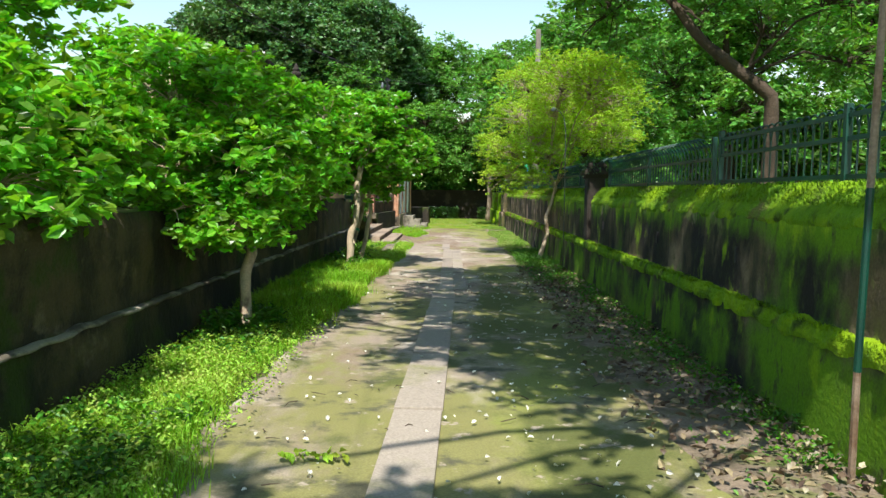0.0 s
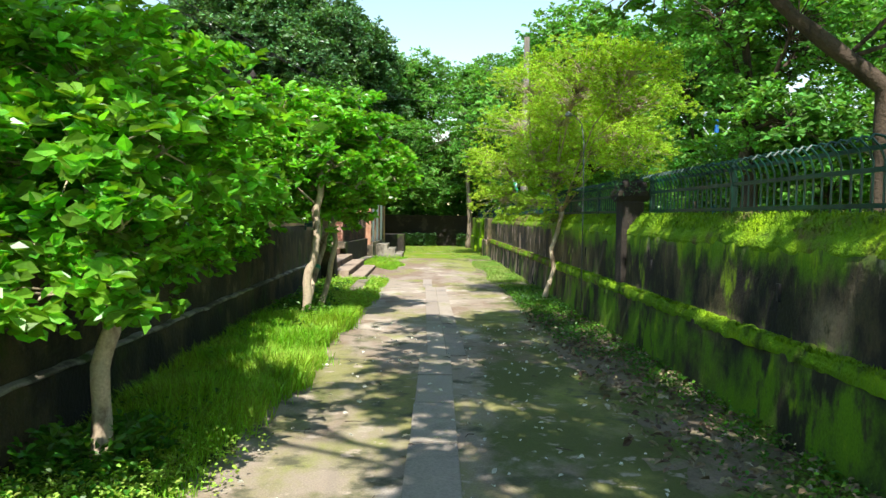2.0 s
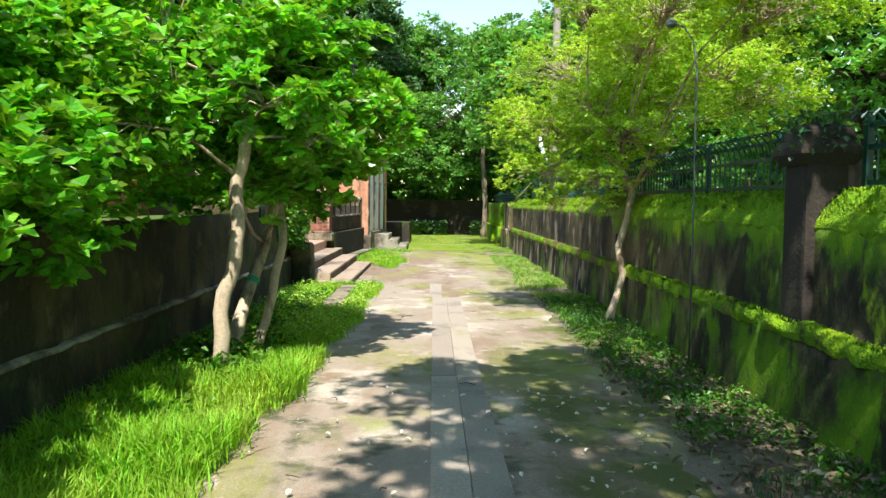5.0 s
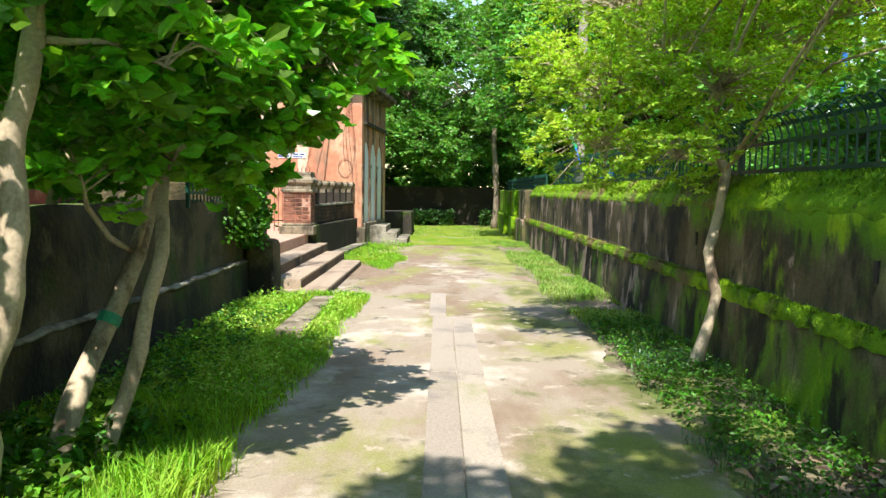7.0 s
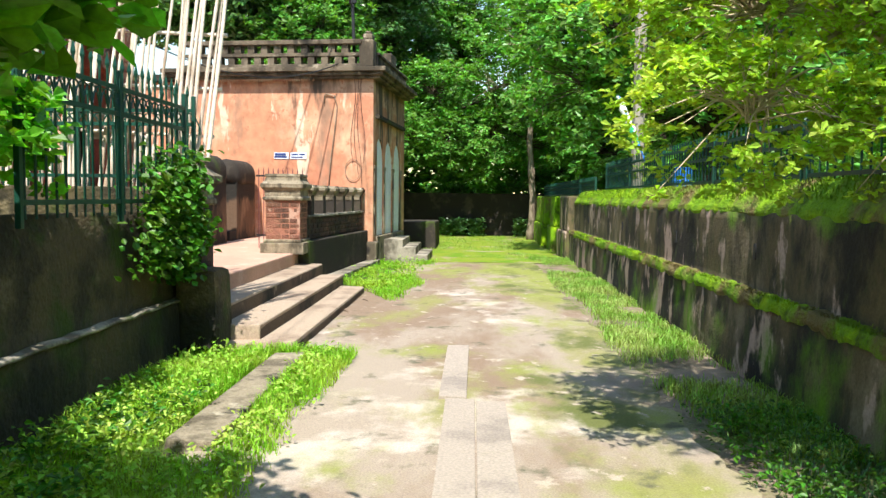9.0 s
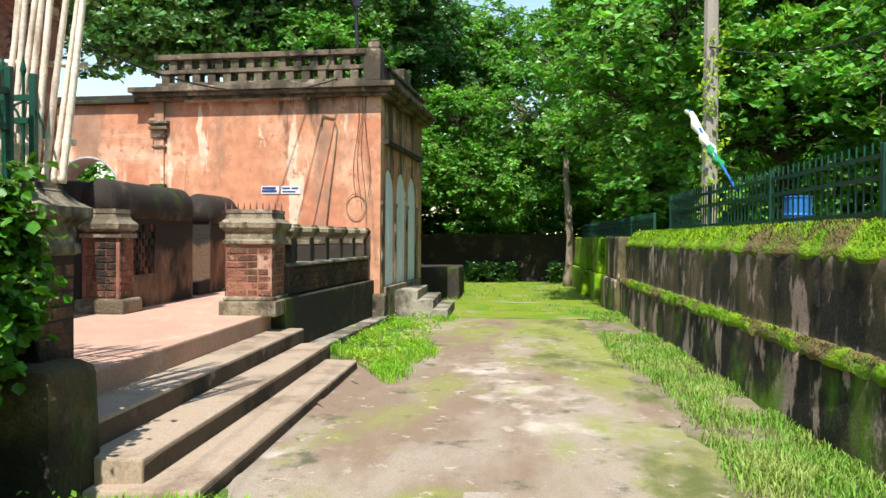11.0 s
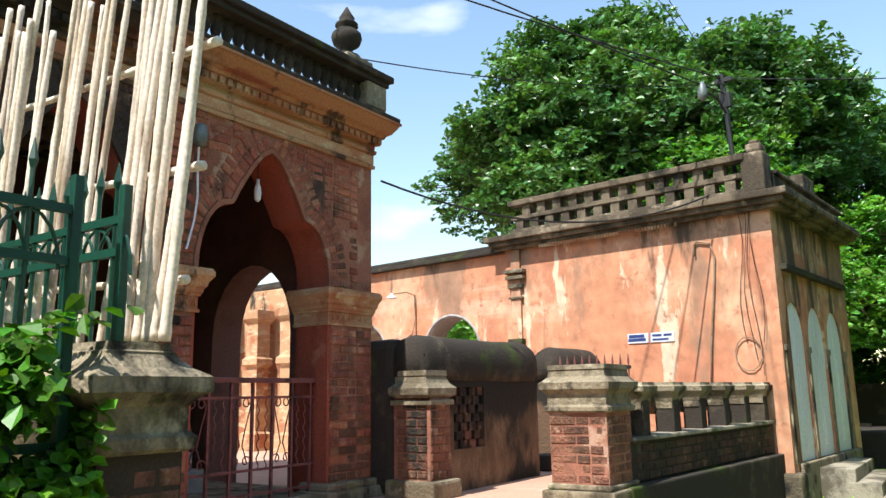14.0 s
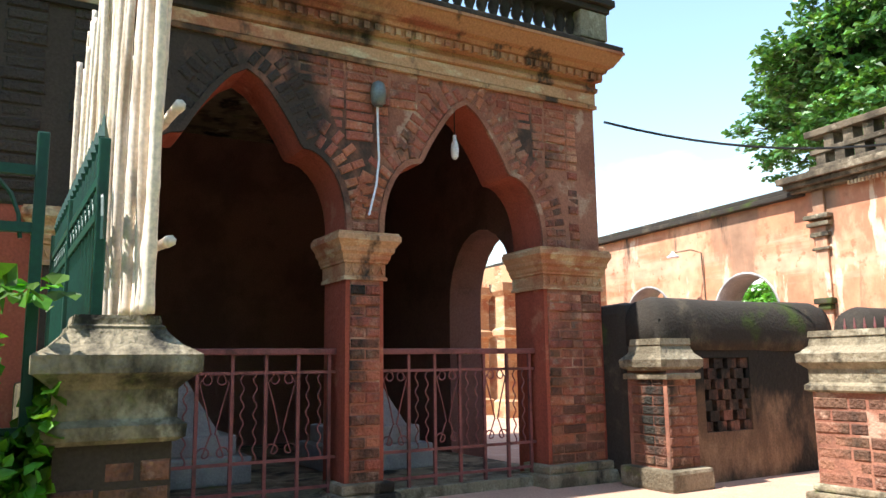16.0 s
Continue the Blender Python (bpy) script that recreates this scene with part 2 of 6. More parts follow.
SOOT_LAYERS = [((0.035, 0.026, 0.018), 2.0, 0.42, 0.60, FLAT, 9), ((0.16, 0.085, 0.055), 5.0, 0.58, 0.68, FLAT, 9), ((0.05, 0.07, 0.012), 1.5, 0.56, 0.68, FLAT, 9)]
soot_brick_mat = surface("sooty_brick", (0.085, 0.045, 0.03), 0.94, SOOT_LAYERS, (38, 1.0, 0.025), vary=0.15)
mortar_mat = surface("mortar", (0.31, 0.135, 0.085), 0.95, [((0.24, 0.095, 0.06), 2.0, 0.45, 0.6, FLAT, 8), ((0.42, 0.26, 0.18), 4.0, 0.56, 0.66, FLAT, 8), ((0.19, 0.10, 0.065), 9.0, 0.6, 0.7, FLAT, 7), ((0.05, 0.036, 0.027), 1.0, 0.54, 0.68, (1, 1, 0.6), 8, ("Y", 23.5, 22.1, 0.24))], (60, 0.6, 0.01))
red_mat = surface("red_limewash", (0.33, 0.08, 0.047), 0.9, [((0.22, 0.052, 0.034), 1.3, 0.45, 0.62, DOWN, 8), ((0.40, 0.15, 0.09), 2.6, 0.57, 0.68, FLAT, 8), ((0.08, 0.04, 0.03), 2.0, 0.58, 0.68, (1, 1, 0.5), 9)], (22, 0.5, 0.012))
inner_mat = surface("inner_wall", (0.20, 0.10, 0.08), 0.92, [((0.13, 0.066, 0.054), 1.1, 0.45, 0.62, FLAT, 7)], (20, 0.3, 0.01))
ochre_mat = surface("ochre_plaster", (0.47, 0.27, 0.145), 0.9, [((0.36, 0.14, 0.07), 1.6, 0.50, 0.62, FLAT, 8), ((0.54, 0.41, 0.25), 3.4, 0.52, 0.64, (1, 1, 3), 8), ((0.05, 0.038, 0.028), 2.4, 0.57, 0.67, (1, 1, 0.5), 10)], (30, 0.6, 0.012))
cornice_mat = surface("stained_cornice", (0.38, 0.185, 0.09), 0.9, [((0.46, 0.30, 0.17), 1.8, 0.52, 0.64, (1, 0.4, 3), 8), ((0.27, 0.09, 0.05), 1.3, 0.50, 0.62, (1, 0.5, 3), 8), ((0.05, 0.036, 0.026), 3.0, 0.55, 0.66, (1, 1, 0.35), 10), ((0.03, 0.024, 0.018), 1.0, 0.54, 0.70, (1, 1, 0.6), 9, ("Y", 24.3, 22.5, 0.18))], (26, 0.7, 0.014))
terrace_mat = surface("terrace_floor", (0.47, 0.285, 0.20), 0.88, [((0.42, 0.25, 0.175), 0.9, 0.46, 0.62, FLAT, 7), ((0.52, 0.35, 0.26), 2.5, 0.55, 0.67, FLAT, 7)], (30, 0.25, 0.008))
step_mat = surface("step_stone", (0.35, 0.265, 0.185), 0.88, [((0.22, 0.155, 0.105), 1.6, 0.48, 0.64, FLAT, 8), ((0.10, 0.09, 0.05), 1.1, 0.58, 0.70, FLAT, 8)], (30, 0.4, 0.012))
white_mat = surface("white_door_paint", (0.74, 0.76, 0.80), 0.6, [((0.58, 0.58, 0.58), 1.2, 0.52, 0.70, DOWN, 8)], (20, 0.15, 0.005))
green_mat = surface("green_paint", (0.004, 0.052, 0.030), 0.45, [((0.004, 0.034, 0.024), 2.2, 0.48, 0.64, FLAT, 6), ((0.08, 0.04, 0.02), 5.0, 0.66, 0.72, FLAT, 6)], (60, 0.2, 0.003), spec=0.5)
blue_mat = surface("blue_paint", (0.02, 0.14, 0.42), 0.5, [((0.02, 0.08, 0.24), 3, 0.5, 0.66, FLAT, 5)], None)
iron_mat = surface("maroon_iron", (0.21, 0.075, 0.07), 0.5, [((0.09, 0.036, 0.034), 5, 0.48, 0.66, FLAT, 7)], (80, 0.3, 0.003), metal=0.15)
rust_mat = surface("rusty_steel", (0.30, 0.22, 0.15), 0.7, [((0.17, 0.10, 0.055), 4, 0.45, 0.65, FLAT, 6)], (60, 0.3, 0.003), metal=0.3)
bamboo_mat = surface("dry_bamboo", (0.80, 0.67, 0.53), 0.62, [((0.44, 0.32, 0.21), 2.0, 0.48, 0.66, (3, 3, 0.6), 6), ((0.70, 0.60, 0.47), 3.0, 0.55, 0.68, (3, 3, 0.4), 6)], (40, 0.2, 0.004), vary=0.16)
bark_mat = surface("pale_bark", (0.50, 0.39, 0.26), 0.9, [((0.17, 0.12, 0.075), 5, 0.48, 0.64, (1, 1, 0.35), 8), ((0.44, 0.36, 0.25), 3, 0.56, 0.68, FLAT, 6)], (60, 0.45, 0.006))
rough_bark = surface("rough_bark", (0.26, 0.20, 0.14), 0.92, [((0.10, 0.075, 0.05), 4, 0.46, 0.62, (1, 1, 0.3), 9)], (40, 0.8, 0.015))
dark_bark = surface("dark_bark", (0.085, 0.06, 0.04), 0.95, [((0.04, 0.03, 0.02), 4, 0.45, 0.62, (1, 1, 0.3), 8)], (30, 0.9, 0.02))
leaf_mat = surface("leaf", (0.125, 0.335, 0.026), 0.32, [((0.23, 0.48, 0.045), 1.4, 0.45, 0.62, FLAT, 4)], None, island=0.5, see_through=0.48, spec=0.45)
mango_leaf = surface("mango_leaf", (0.06, 0.15, 0.042), 0.34, [((0.12, 0.25, 0.065), 0.45, 0.45, 0.62, FLAT, 4)], None, island=0.5, see_through=0.22, spec=0.5)
far_leaf = surface("far_leaf", (0.105, 0.265, 0.045), 0.38, [((0.19, 0.40, 0.075), 0.5, 0.45, 0.62, FLAT, 4)], None, island=0.5, see_through=0.36)
feather_leaf = surface("feathery_leaf", (0.31, 0.47, 0.05), 0.55, [((0.44, 0.57, 0.075), 1.1, 0.45, 0.62, FLAT, 4)], None, island=0.4, see_through=0.45)
ivy_mat = surface("creeper_leaf", (0.06, 0.17, 0.013), 0.42, [((0.14, 0.29, 0.024), 2.2, 0.50, 0.68, FLAT, 4)], None, island=0.5, see_through=0.3)
litter_mat = surface("dead_leaf", (0.19, 0.14, 0.08), 0.8, [((0.30, 0.26, 0.18), 6, 0.52, 0.62, FLAT, 3)], None, island=0.6)
petal_mat = surface("pale_fallen_leaf", (0.62, 0.60, 0.48), 0.7, [], None, island=0.25)
cable_mat = surface("black_cable", (0.02, 0.02, 0.02), 0.6, [], None)
tomb_mat = surface("grey_tomb_stone", (0.40, 0.38, 0.36), 0.8, [((0.27, 0.26, 0.25), 2, 0.45, 0.62, FLAT, 6)], (30, 0.3, 0.01))
pole_mat = surface("concrete_pole", (0.30, 0.26, 0.21), 0.9, [((0.17, 0.14, 0.11), 2.5, 0.48, 0.64, DOWN, 7)], (30, 0.4, 0.01))
plaque_mat = surface("plaque_white", (0.62, 0.64, 0.68), 0.6, [], None)
plaque_blue = surface("plaque_blue", (0.03, 0.05, 0.16), 0.6, [], None)
cloth_mat = surface("white_cloth", (0.75, 0.78, 0.72), 0.8, [], None, see_through=0.25)
cloth_green = surface("green_cloth", (0.03, 0.30, 0.10), 0.8, [], None, see_through=0.25)
bulb_mat = surface("white_lamp_glass", (0.75, 0.76, 0.78), 0.3, [], None, spec=0.6)
grey_mat = surface("grey_lamp_metal", (0.16, 0.18, 0.17), 0.5, [], None, metal=0.5)
band_mat = surface("green_tape", (0.05, 0.30, 0.17), 0.6, [], None)


# ---- building helpers ----
def thing(name, at=(0, 0, 0), label="", category="", group="", kind="", rz=0):
    ob = tagged(new(name), label, category, group, kind)
    ob.matrix_world = pose(*at, 0, 0, rz)
    return ob


def part(name, bm, material, parent=None, label="", smooth=False, kind=""):
    """Links a bmesh as one mesh object, in its parent's own space."""
    me = bpy.data.meshes.new(name)
    bm.normal_update()
    bm.to_mesh(me)
    bm.free()
    me.materials.append(material)
    if smooth:
        me.polygons.foreach_set("use_smooth", [True] * len(me.polygons))
    ob = new(name, me)
    ob.parent = parent
    return tagged(ob, label, kind=kind)


def raw(name, verts, faces, material, parent=None, label="", kind="", smooth=False):
    me = bpy.data.meshes.new(name)
    me.from_pydata([tuple(v) for v in verts], [], faces)
    me.materials.append(material)
    if smooth:
        me.polygons.foreach_set("use_smooth", [True] * len(me.polygons))
    me.update()
    ob = new(name, me)
    ob.parent = parent
    return tagged(ob, label, kind=kind)


def box(bm, x0, x1, y0, y1, z0, z1, bevel=0.0, jitter=0.0):
    m = Matrix.Translation(((x0 + x1) / 2, (y0 + y1) / 2, (z0 + z1) / 2)) @ Matrix.Diagonal((x1 - x0, y1 - y0, z1 - z0, 1))
    made = bmesh.ops.create_cube(bm, size=1, matrix=m)["verts"]
    if jitter:
        for v in made:
            v.co += Vector([random.uniform(-jitter, jitter) for _ in range(3)])
    if bevel:
        edges = list({e for v in made for e in v.link_edges})
        bmesh.ops.bevel(bm, geom=edges, offset=bevel, segments=2, affect="EDGES", profile=0.6)
    return bm


def boxes(*rows, bevel=0.0, jitter=0.0):
    bm = bmesh.new()
    for r in rows:
        box(bm, *r, bevel=bevel, jitter=jitter)
    return bm


def tube(bm, points, radii, sides=8, cap=True):
    """A tube along points, with a radius at each of them."""
    pts = [Vector(p) for p in points]
    if not hasattr(radii, "__len__"):
        radii = [radii] * len(pts)
    rings, side = [], None
    for i, p in enumerate(pts):
        way = (pts[min(i + 1, len(pts) - 1)] - pts[max(i - 1, 0)]).normalized()
        if side is None:
            side = way.orthogonal().normalized()
        side = (side - way * side.dot(way)).normalized()
        up = way.cross(side)
        rings.append([bm.verts.new(p + radii[i] * (math.cos(a) * side + math.sin(a) * up)) for a in [2 * math.pi * k / sides for k in range(sides)]])
    for a, b in zip(rings, rings[1:]):
        for k in range(sides):
            bm.faces.new((a[k], a[(k + 1) % sides], b[(k + 1) % sides], b[k]))
    if cap:
        bm.faces.new(rings[0][::-1])
        bm.faces.new(rings[-1])
    return bm


def lathe(bm, rings, at=(0, 0, 0), sides=16, square=False):
    """A turned body from (radius, height) rings; square: four-sided, like a moulded cap."""
    sides = 4 if square else sides
    loops = []
    for r, z in rings:
        k = math.sqrt(2) if square else 1
        off = math.pi / 4 if square else 0
        loops.append([bm.verts.new((at[0] + k * r * math.cos(off + 2 * math.pi * i / sides), at[1] + k * r * math.sin(off + 2 * math.pi * i / sides), at[2] + z)) for i in range(sides)])
    for a, b in zip(loops, loops[1:]):
        for i in range(sides):
            bm.faces.new((a[i], a[(i + 1) % sides], b[(i + 1) % sides], b[i]))
    bm.faces.new(loops[0][::-1])
    bm.faces.new(loops[-1])
    return bm


def extruded(outline, depth):
    """A flat outline of (y, z), concave allowed, standing in the plane x = 0 and reaching depth towards -x."""
    bm = bmesh.new()
    front = [bm.verts.new((0, y, z)) for y, z in outline]
    back = [bm.verts.new((-depth, y, z)) for y, z in outline]
    n = len(outline)
    a, b = bm.faces.new(front), bm.faces.new(back[::-1])
    bm.normal_update()
    for i in range(n):
        bm.faces.new((front[i], back[i], back[(i + 1) % n], front[(i + 1) % n]))
    bmesh.ops.triangulate(bm, faces=[a, b])
    bmesh.ops.recalc_face_normals(bm, faces=bm.faces)
    return bm


def moulding(bm, profile, y0, y1, end=0.0):
    """A moulding along y: profile of (out, z), out towards +x; end: how far it turns past the ends with its reach."""
    n = len(profile)
    a = [bm.verts.new((o, y0 - end * o, z)) for o, z in profile]
    b = [bm.verts.new((o, y1 + end * o, z)) for o, z in profile]
    for i in range(n):
        j = (i + 1) % n
        bm.faces.new((a[i], b[i], b[j], a[j]))
    bm.faces.new(a[::-1])
    bm.faces.new(b)
    bmesh.ops.recalc_face_normals(bm, faces=bm.faces)
    return bm


def wavy(name, profile, y0, y1, step, material, parent, amount, freq, label="", kind=""):
    """A strip that follows a profile of (x, z) along y, made uneven by noise."""
    ny = max(2, int((y1 - y0) / step) + 1)
    verts, faces = [], []
    for j in range(ny):
        y = y0 + (y1 - y0) * j / (ny - 1)
        for x, z in profile:
            d = noise.noise_vector((x * freq, y * freq, z * freq)) * amount
            verts.append((x + d.x, y, z + d.z))
    k = len(profile)
    for j in range(ny - 1):
        for i in range(k - 1):
            a = j * k + i
            faces.append((a, a + k, a + k + 1, a + 1))
    return raw(name, verts, faces, material, parent, label, kind, True)


def dense(profile, n):
    """The profile with n points to each of its pieces."""
    out = []
    for (a, b), (c, d) in zip(profile, profile[1:]):
        out += [(a + (c - a) * i / n, b + (d - b) * i / n) for i in range(n)]
    return out + [profile[-1]]


rng = np.random.default_rng(7)


def leaf_cloud(base, way, length, width, fold=0.25, droop=0.25, simple=False, face=None):
    """Many leaves in two arrays: base points and directions (n, 3), lengths (n,). Gives verts and faces."""
    n = len(base)
    way = way / np.linalg.norm(way, axis=1, keepdims=True)
    ref = (np.tile([0.0, 0.0, 1.0], (n, 1)) if face is None else face) + rng.normal(0, 0.5, (n, 3))
    side = np.cross(way, ref)
    side /= np.linalg.norm(side, axis=1, keepdims=True) + 1e-9
    up = np.cross(side, way)
    L = length[:, None]
    W = L * width
    tip = base + way * L - up * L * droop
    rise = up * W * fold
    low, high = base + way * L * 0.34 + up * L * droop * 0.06, base + way * L * 0.72 - up * L * droop * 0.32
    if simple:
        verts = np.stack([base, high - side * W + rise, tip, high + side * W + rise], 1).reshape(-1, 3)
        faces = [(4 * i, 4 * i + 1, 4 * i + 2, 4 * i + 3) for i in range(n)]
    else:
        verts = np.stack([base, low - side * W * 0.72 + rise, high - side * W + rise, tip, high + side * W + rise, low + side * W * 0.72 + rise], 1).reshape(-1, 3)
        faces = []
        for i in range(n):
            a = 6 * i
            faces += [(a, a + 1, a + 2, a + 3), (a, a + 3, a + 4, a + 5)]
    return verts, faces


def rosettes(tips, outward, per, size, width, rise=0.1, spread=0.03, simple=False):
    """Leaves in whorls round the tips of twigs."""
    n = len(tips) * per
    base = np.repeat(tips, per, 0) + rng.normal(0, spread, (n, 3))
    ang = rng.uniform(0, 2 * np.pi, n)
    flat = np.stack([np.cos(ang), np.sin(ang), rng.normal(rise, 0.35, n)], 1)
    way = flat + 0.55 * np.repeat(outward, per, 0)
    face = np.repeat(outward, per, 0) * 0.9 + np.array([0.0, 0.0, 0.65])  # blades turn outwards from the crown
    return leaf_cloud(base, way, rng.uniform(0.6, 1.15, n) * size, width, droop=0.3, simple=simple, face=face)


def lobe_tips(lobes, per_m2):
    """Points on and in the upper shells of ellipsoids (x, y, z, rx, ry, rz), with outward directions and lobe numbers."""
    tips, outs, which = [], [], []
    for k, (x, y, z, rx, ry, rz) in enumerate(lobes):
        n = max(8, int(per_m2 * 4 * math.pi * ((rx * ry) ** 1.6 / 3 + (rx * rz) ** 1.6 / 3 + (ry * rz) ** 1.6 / 3) ** (1 / 1.6)))
        m = max(3, n // 5)
        d = rng.normal(0, 1, (m, 3))
        d = d[rng.integers(0, m, n)]
        d /= np.linalg.norm(d, axis=1, keepdims=True)
        d[:, 2] = np.where((d[:, 2] < -0.35) & (rng.random(n) < 0.6), -d[:, 2], d[:, 2])
        r = (0.55 + 0.45 * np.abs(np.sin(d[:, 0] * 37.0 + d[:, 1] * 23.0))) * rng.uniform(0.93, 1.05, n)
        bumps = np.array([1 + 0.38 * noise.noise(Vector((v[0] * 2.3 + k, v[1] * 2.3, v[2] * 2.3))) for v in d])
        p = np.array([x, y, z]) + d * (r * bumps)[:, None] * np.array([rx, ry, rz])
        p += rng.normal(0, 1, (n, 3)) * np.array([0.13 * rx, 0.13 * ry, 0.09 * rz])
        tips.append(p), outs.append(d), which.append(np.full(n, k))
    return np.concatenate(tips), np.concatenate(outs), np.concatenate(which)


def tree(name, label, trunk, lobes, leaf, bark, per_m2, per, size, width, simple=False, twig=0.012, rise=0.18, group="", limb=0.5, twig_every=3, crook=0.5):
    """trunk: list of (x, y, z, radius). Each lobe gets a limb from the trunk and twigs to its leaf whorls."""
    top = Vector(trunk[-1][:3])
    root = thing(name, trunk[0][:3], label, "tree", group)
    inv = Vector(trunk[0][:3])
    bm = bmesh.new()
    path, rad = [], []
    for (a, b) in zip(trunk, trunk[1:]):
        for s in range(4):
            f = s / 4
            p = Vector(a[:3]).lerp(Vector(b[:3]), f)
            w = noise.noise_vector(p * (1.7 if crook < 1 else 2.6)) * a[3] * crook
            path.append(p + w - inv), rad.append((a[3] + (b[3] - a[3]) * f) * (1 + 0.18 * noise.noise(p * 4)))
    path.append(top - inv), rad.append(trunk[-1][3])
    rad[0] *= 1.35
    tube(bm, path, rad, 10)
    tips, outs, which = lobe_tips(lobes, per_m2)
    for k, (x, y, z, rx, ry, rz) in enumerate(lobes):
        c = Vector((x, y, z))
        start = min((Vector(t[:3]) for t in trunk[len(trunk) // 2:]), key=lambda q: (q - c).length)
        bend = start.lerp(c, 0.5) + Vector((0, 0, 0.12 * (c - start).length)) + noise.noise_vector(c) * 0.15
        r0 = trunk[-1][3] * limb
        tube(bm, [start - inv, start.lerp(bend, 0.5) + noise.noise_vector(c * 2) * 0.06 - inv, bend - inv, bend.lerp(c, 0.6) - inv, c - inv], [r0, r0 * 0.85, r0 * 0.7, r0 * 0.5, r0 * 0.3], 6)
        mine = np.where(which == k)[0][::twig_every]
        for i in mine:
            t = Vector(tips[i])
            a = c.lerp(bend, rng.uniform(0, 0.6))
            tube(bm, [a - inv, a.lerp(t, 0.5) + Vector((0, 0, 0.06)) - inv, t - inv], [twig, twig * 0.7, twig * 0.35], 4, False)
    part("trunk", bm, bark, root, smooth=True)
    v, f = rosettes(tips - np.array(inv), outs, per, size, width, rise, simple=simple, spread=size * 0.2)
    raw("crown", v, f, leaf, root, "", "")
    return root


def blades(name, spots, height, lean, material, parent=None, label="", width=0.006):
    """Grass: bent blades at spots (n, 3) with heights (n,)."""
    n = len(spots)
    a = rng.uniform(0, 2 * np.pi, n)
    d = np.stack([np.cos(a), np.sin(a), np.zeros(n)], 1)
    s = np.stack([-np.sin(a), np.cos(a), np.zeros(n)], 1) * width * (0.45 + 3 * height[:, None])
    h = height[:, None]
    up = np.array([0, 0, 1.0])
    k = (lean * rng.uniform(0.2, 1.2, n))[:, None]
    v0, v1 = spots - s, spots + s
    m0, m1 = spots + up * h * 0.6 + d * h * k * 0.4 - s * 0.8, spots + up * h * 0.6 + d * h * k * 0.4 + s * 0.8
    tip = spots + up * h * (1 - 0.25 * k) + d * h * k
    verts = np.stack([v0, v1, m1, m0, tip], 1).reshape(-1, 3)
    faces = []
    for i in range(n):
        b = 5 * i
        faces += [(b, b + 1, b + 2, b + 3), (b + 3, b + 2, b + 4)]
    return tagged(raw(name, verts, faces, material, parent), label, "grass", kind="stuff")


# ---- ground and lane ----
def sheet(name, x0, x1, y0, y1, z, nx, ny, material, amount=0.0, freq=1.0, label="", parent=None, edge=0.0, crown=0.0):
    verts, faces = [], []
    for j in range(ny + 1):
        for i in range(nx + 1):
            x, y = x0 + (x1 - x0) * i / nx, y0 + (y1 - y0) * j / ny
            h = z + amount * noise.noise((x * freq, y * freq, 3.1)) + crown * (1 - (2 * i / nx - 1) ** 2)
            if edge and i in (0, nx):
                x += edge * noise.noise((y * 1.4, i * 5.0, 0)) + 0.5 * edge * noise.noise((y * 4.7, i * 3.0, 2))
            verts.append((x, y, h))
    for j in range(ny):
        for i in range(nx):
            a = j * (nx + 1) + i
            faces.append((a, a + 1, a + nx + 2, a + nx + 1))
    return tagged(raw(name, verts, faces, material, parent, label, smooth=True), label, "ground", kind="structure")


sheet("ground", -400, 400, -400, 400, -0.06, 8, 8, soil_mat, label="bare brown earth reaching far off")
sheet("lane", -1.5, 1.42, -8, 31.5, 0.0, 10, 420, lane_mat, 0.012, 0.9, "mossy worn concrete lane between garden walls", edge=0.16)
sheet("lane_end", -1.6, 2.2, 31.2, 43.2, 0.006, 10, 60, lane_moss, 0.02, 0.9, "lane end overgrown with bright green moss", edge=0.3)
sheet("verge_left", -2.8, -1.1, -8, 21.6, -0.028, 10, 150, turf_mat, 0.035, 1.5, "grassy earth verge beside the lane")
sheet("verge_right", 1.2, 2.45, -8, 33, -0.02, 8, 200, soil_mat, 0.05, 1.7, "earth bank with leaf litter along the wall")
sheet("lane_apron", -1.9, -1.0, 20.9, 26.3, -0.012, 6, 40, lane_mat, 0.008, 0.9, "pale worn concrete apron before the steps")
sheet("verge_house", -2.9, -0.95, 25.7, 43.2, -0.03, 8, 60, turf_mat, 0.03, 1.5, "grassy verge beside the plastered house")
sheet("park_ground", 2.6, 120, -60, 160, 1.5, 20, 30, turf_mat, 0.1, 0.4, "raised park ground behind the mossy wall")
sheet("garden_ground", -120, -2.72, -60, 21.3, 1.18, 20, 20, turf_mat, 0.1, 0.4, "raised garden ground behind the damp wall")
sheet("end_ground", -60, 60, 43.0, 160, -0.02, 20, 20, turf_mat, 0.1, 0.3, "shaded woodland floor past the lane end")

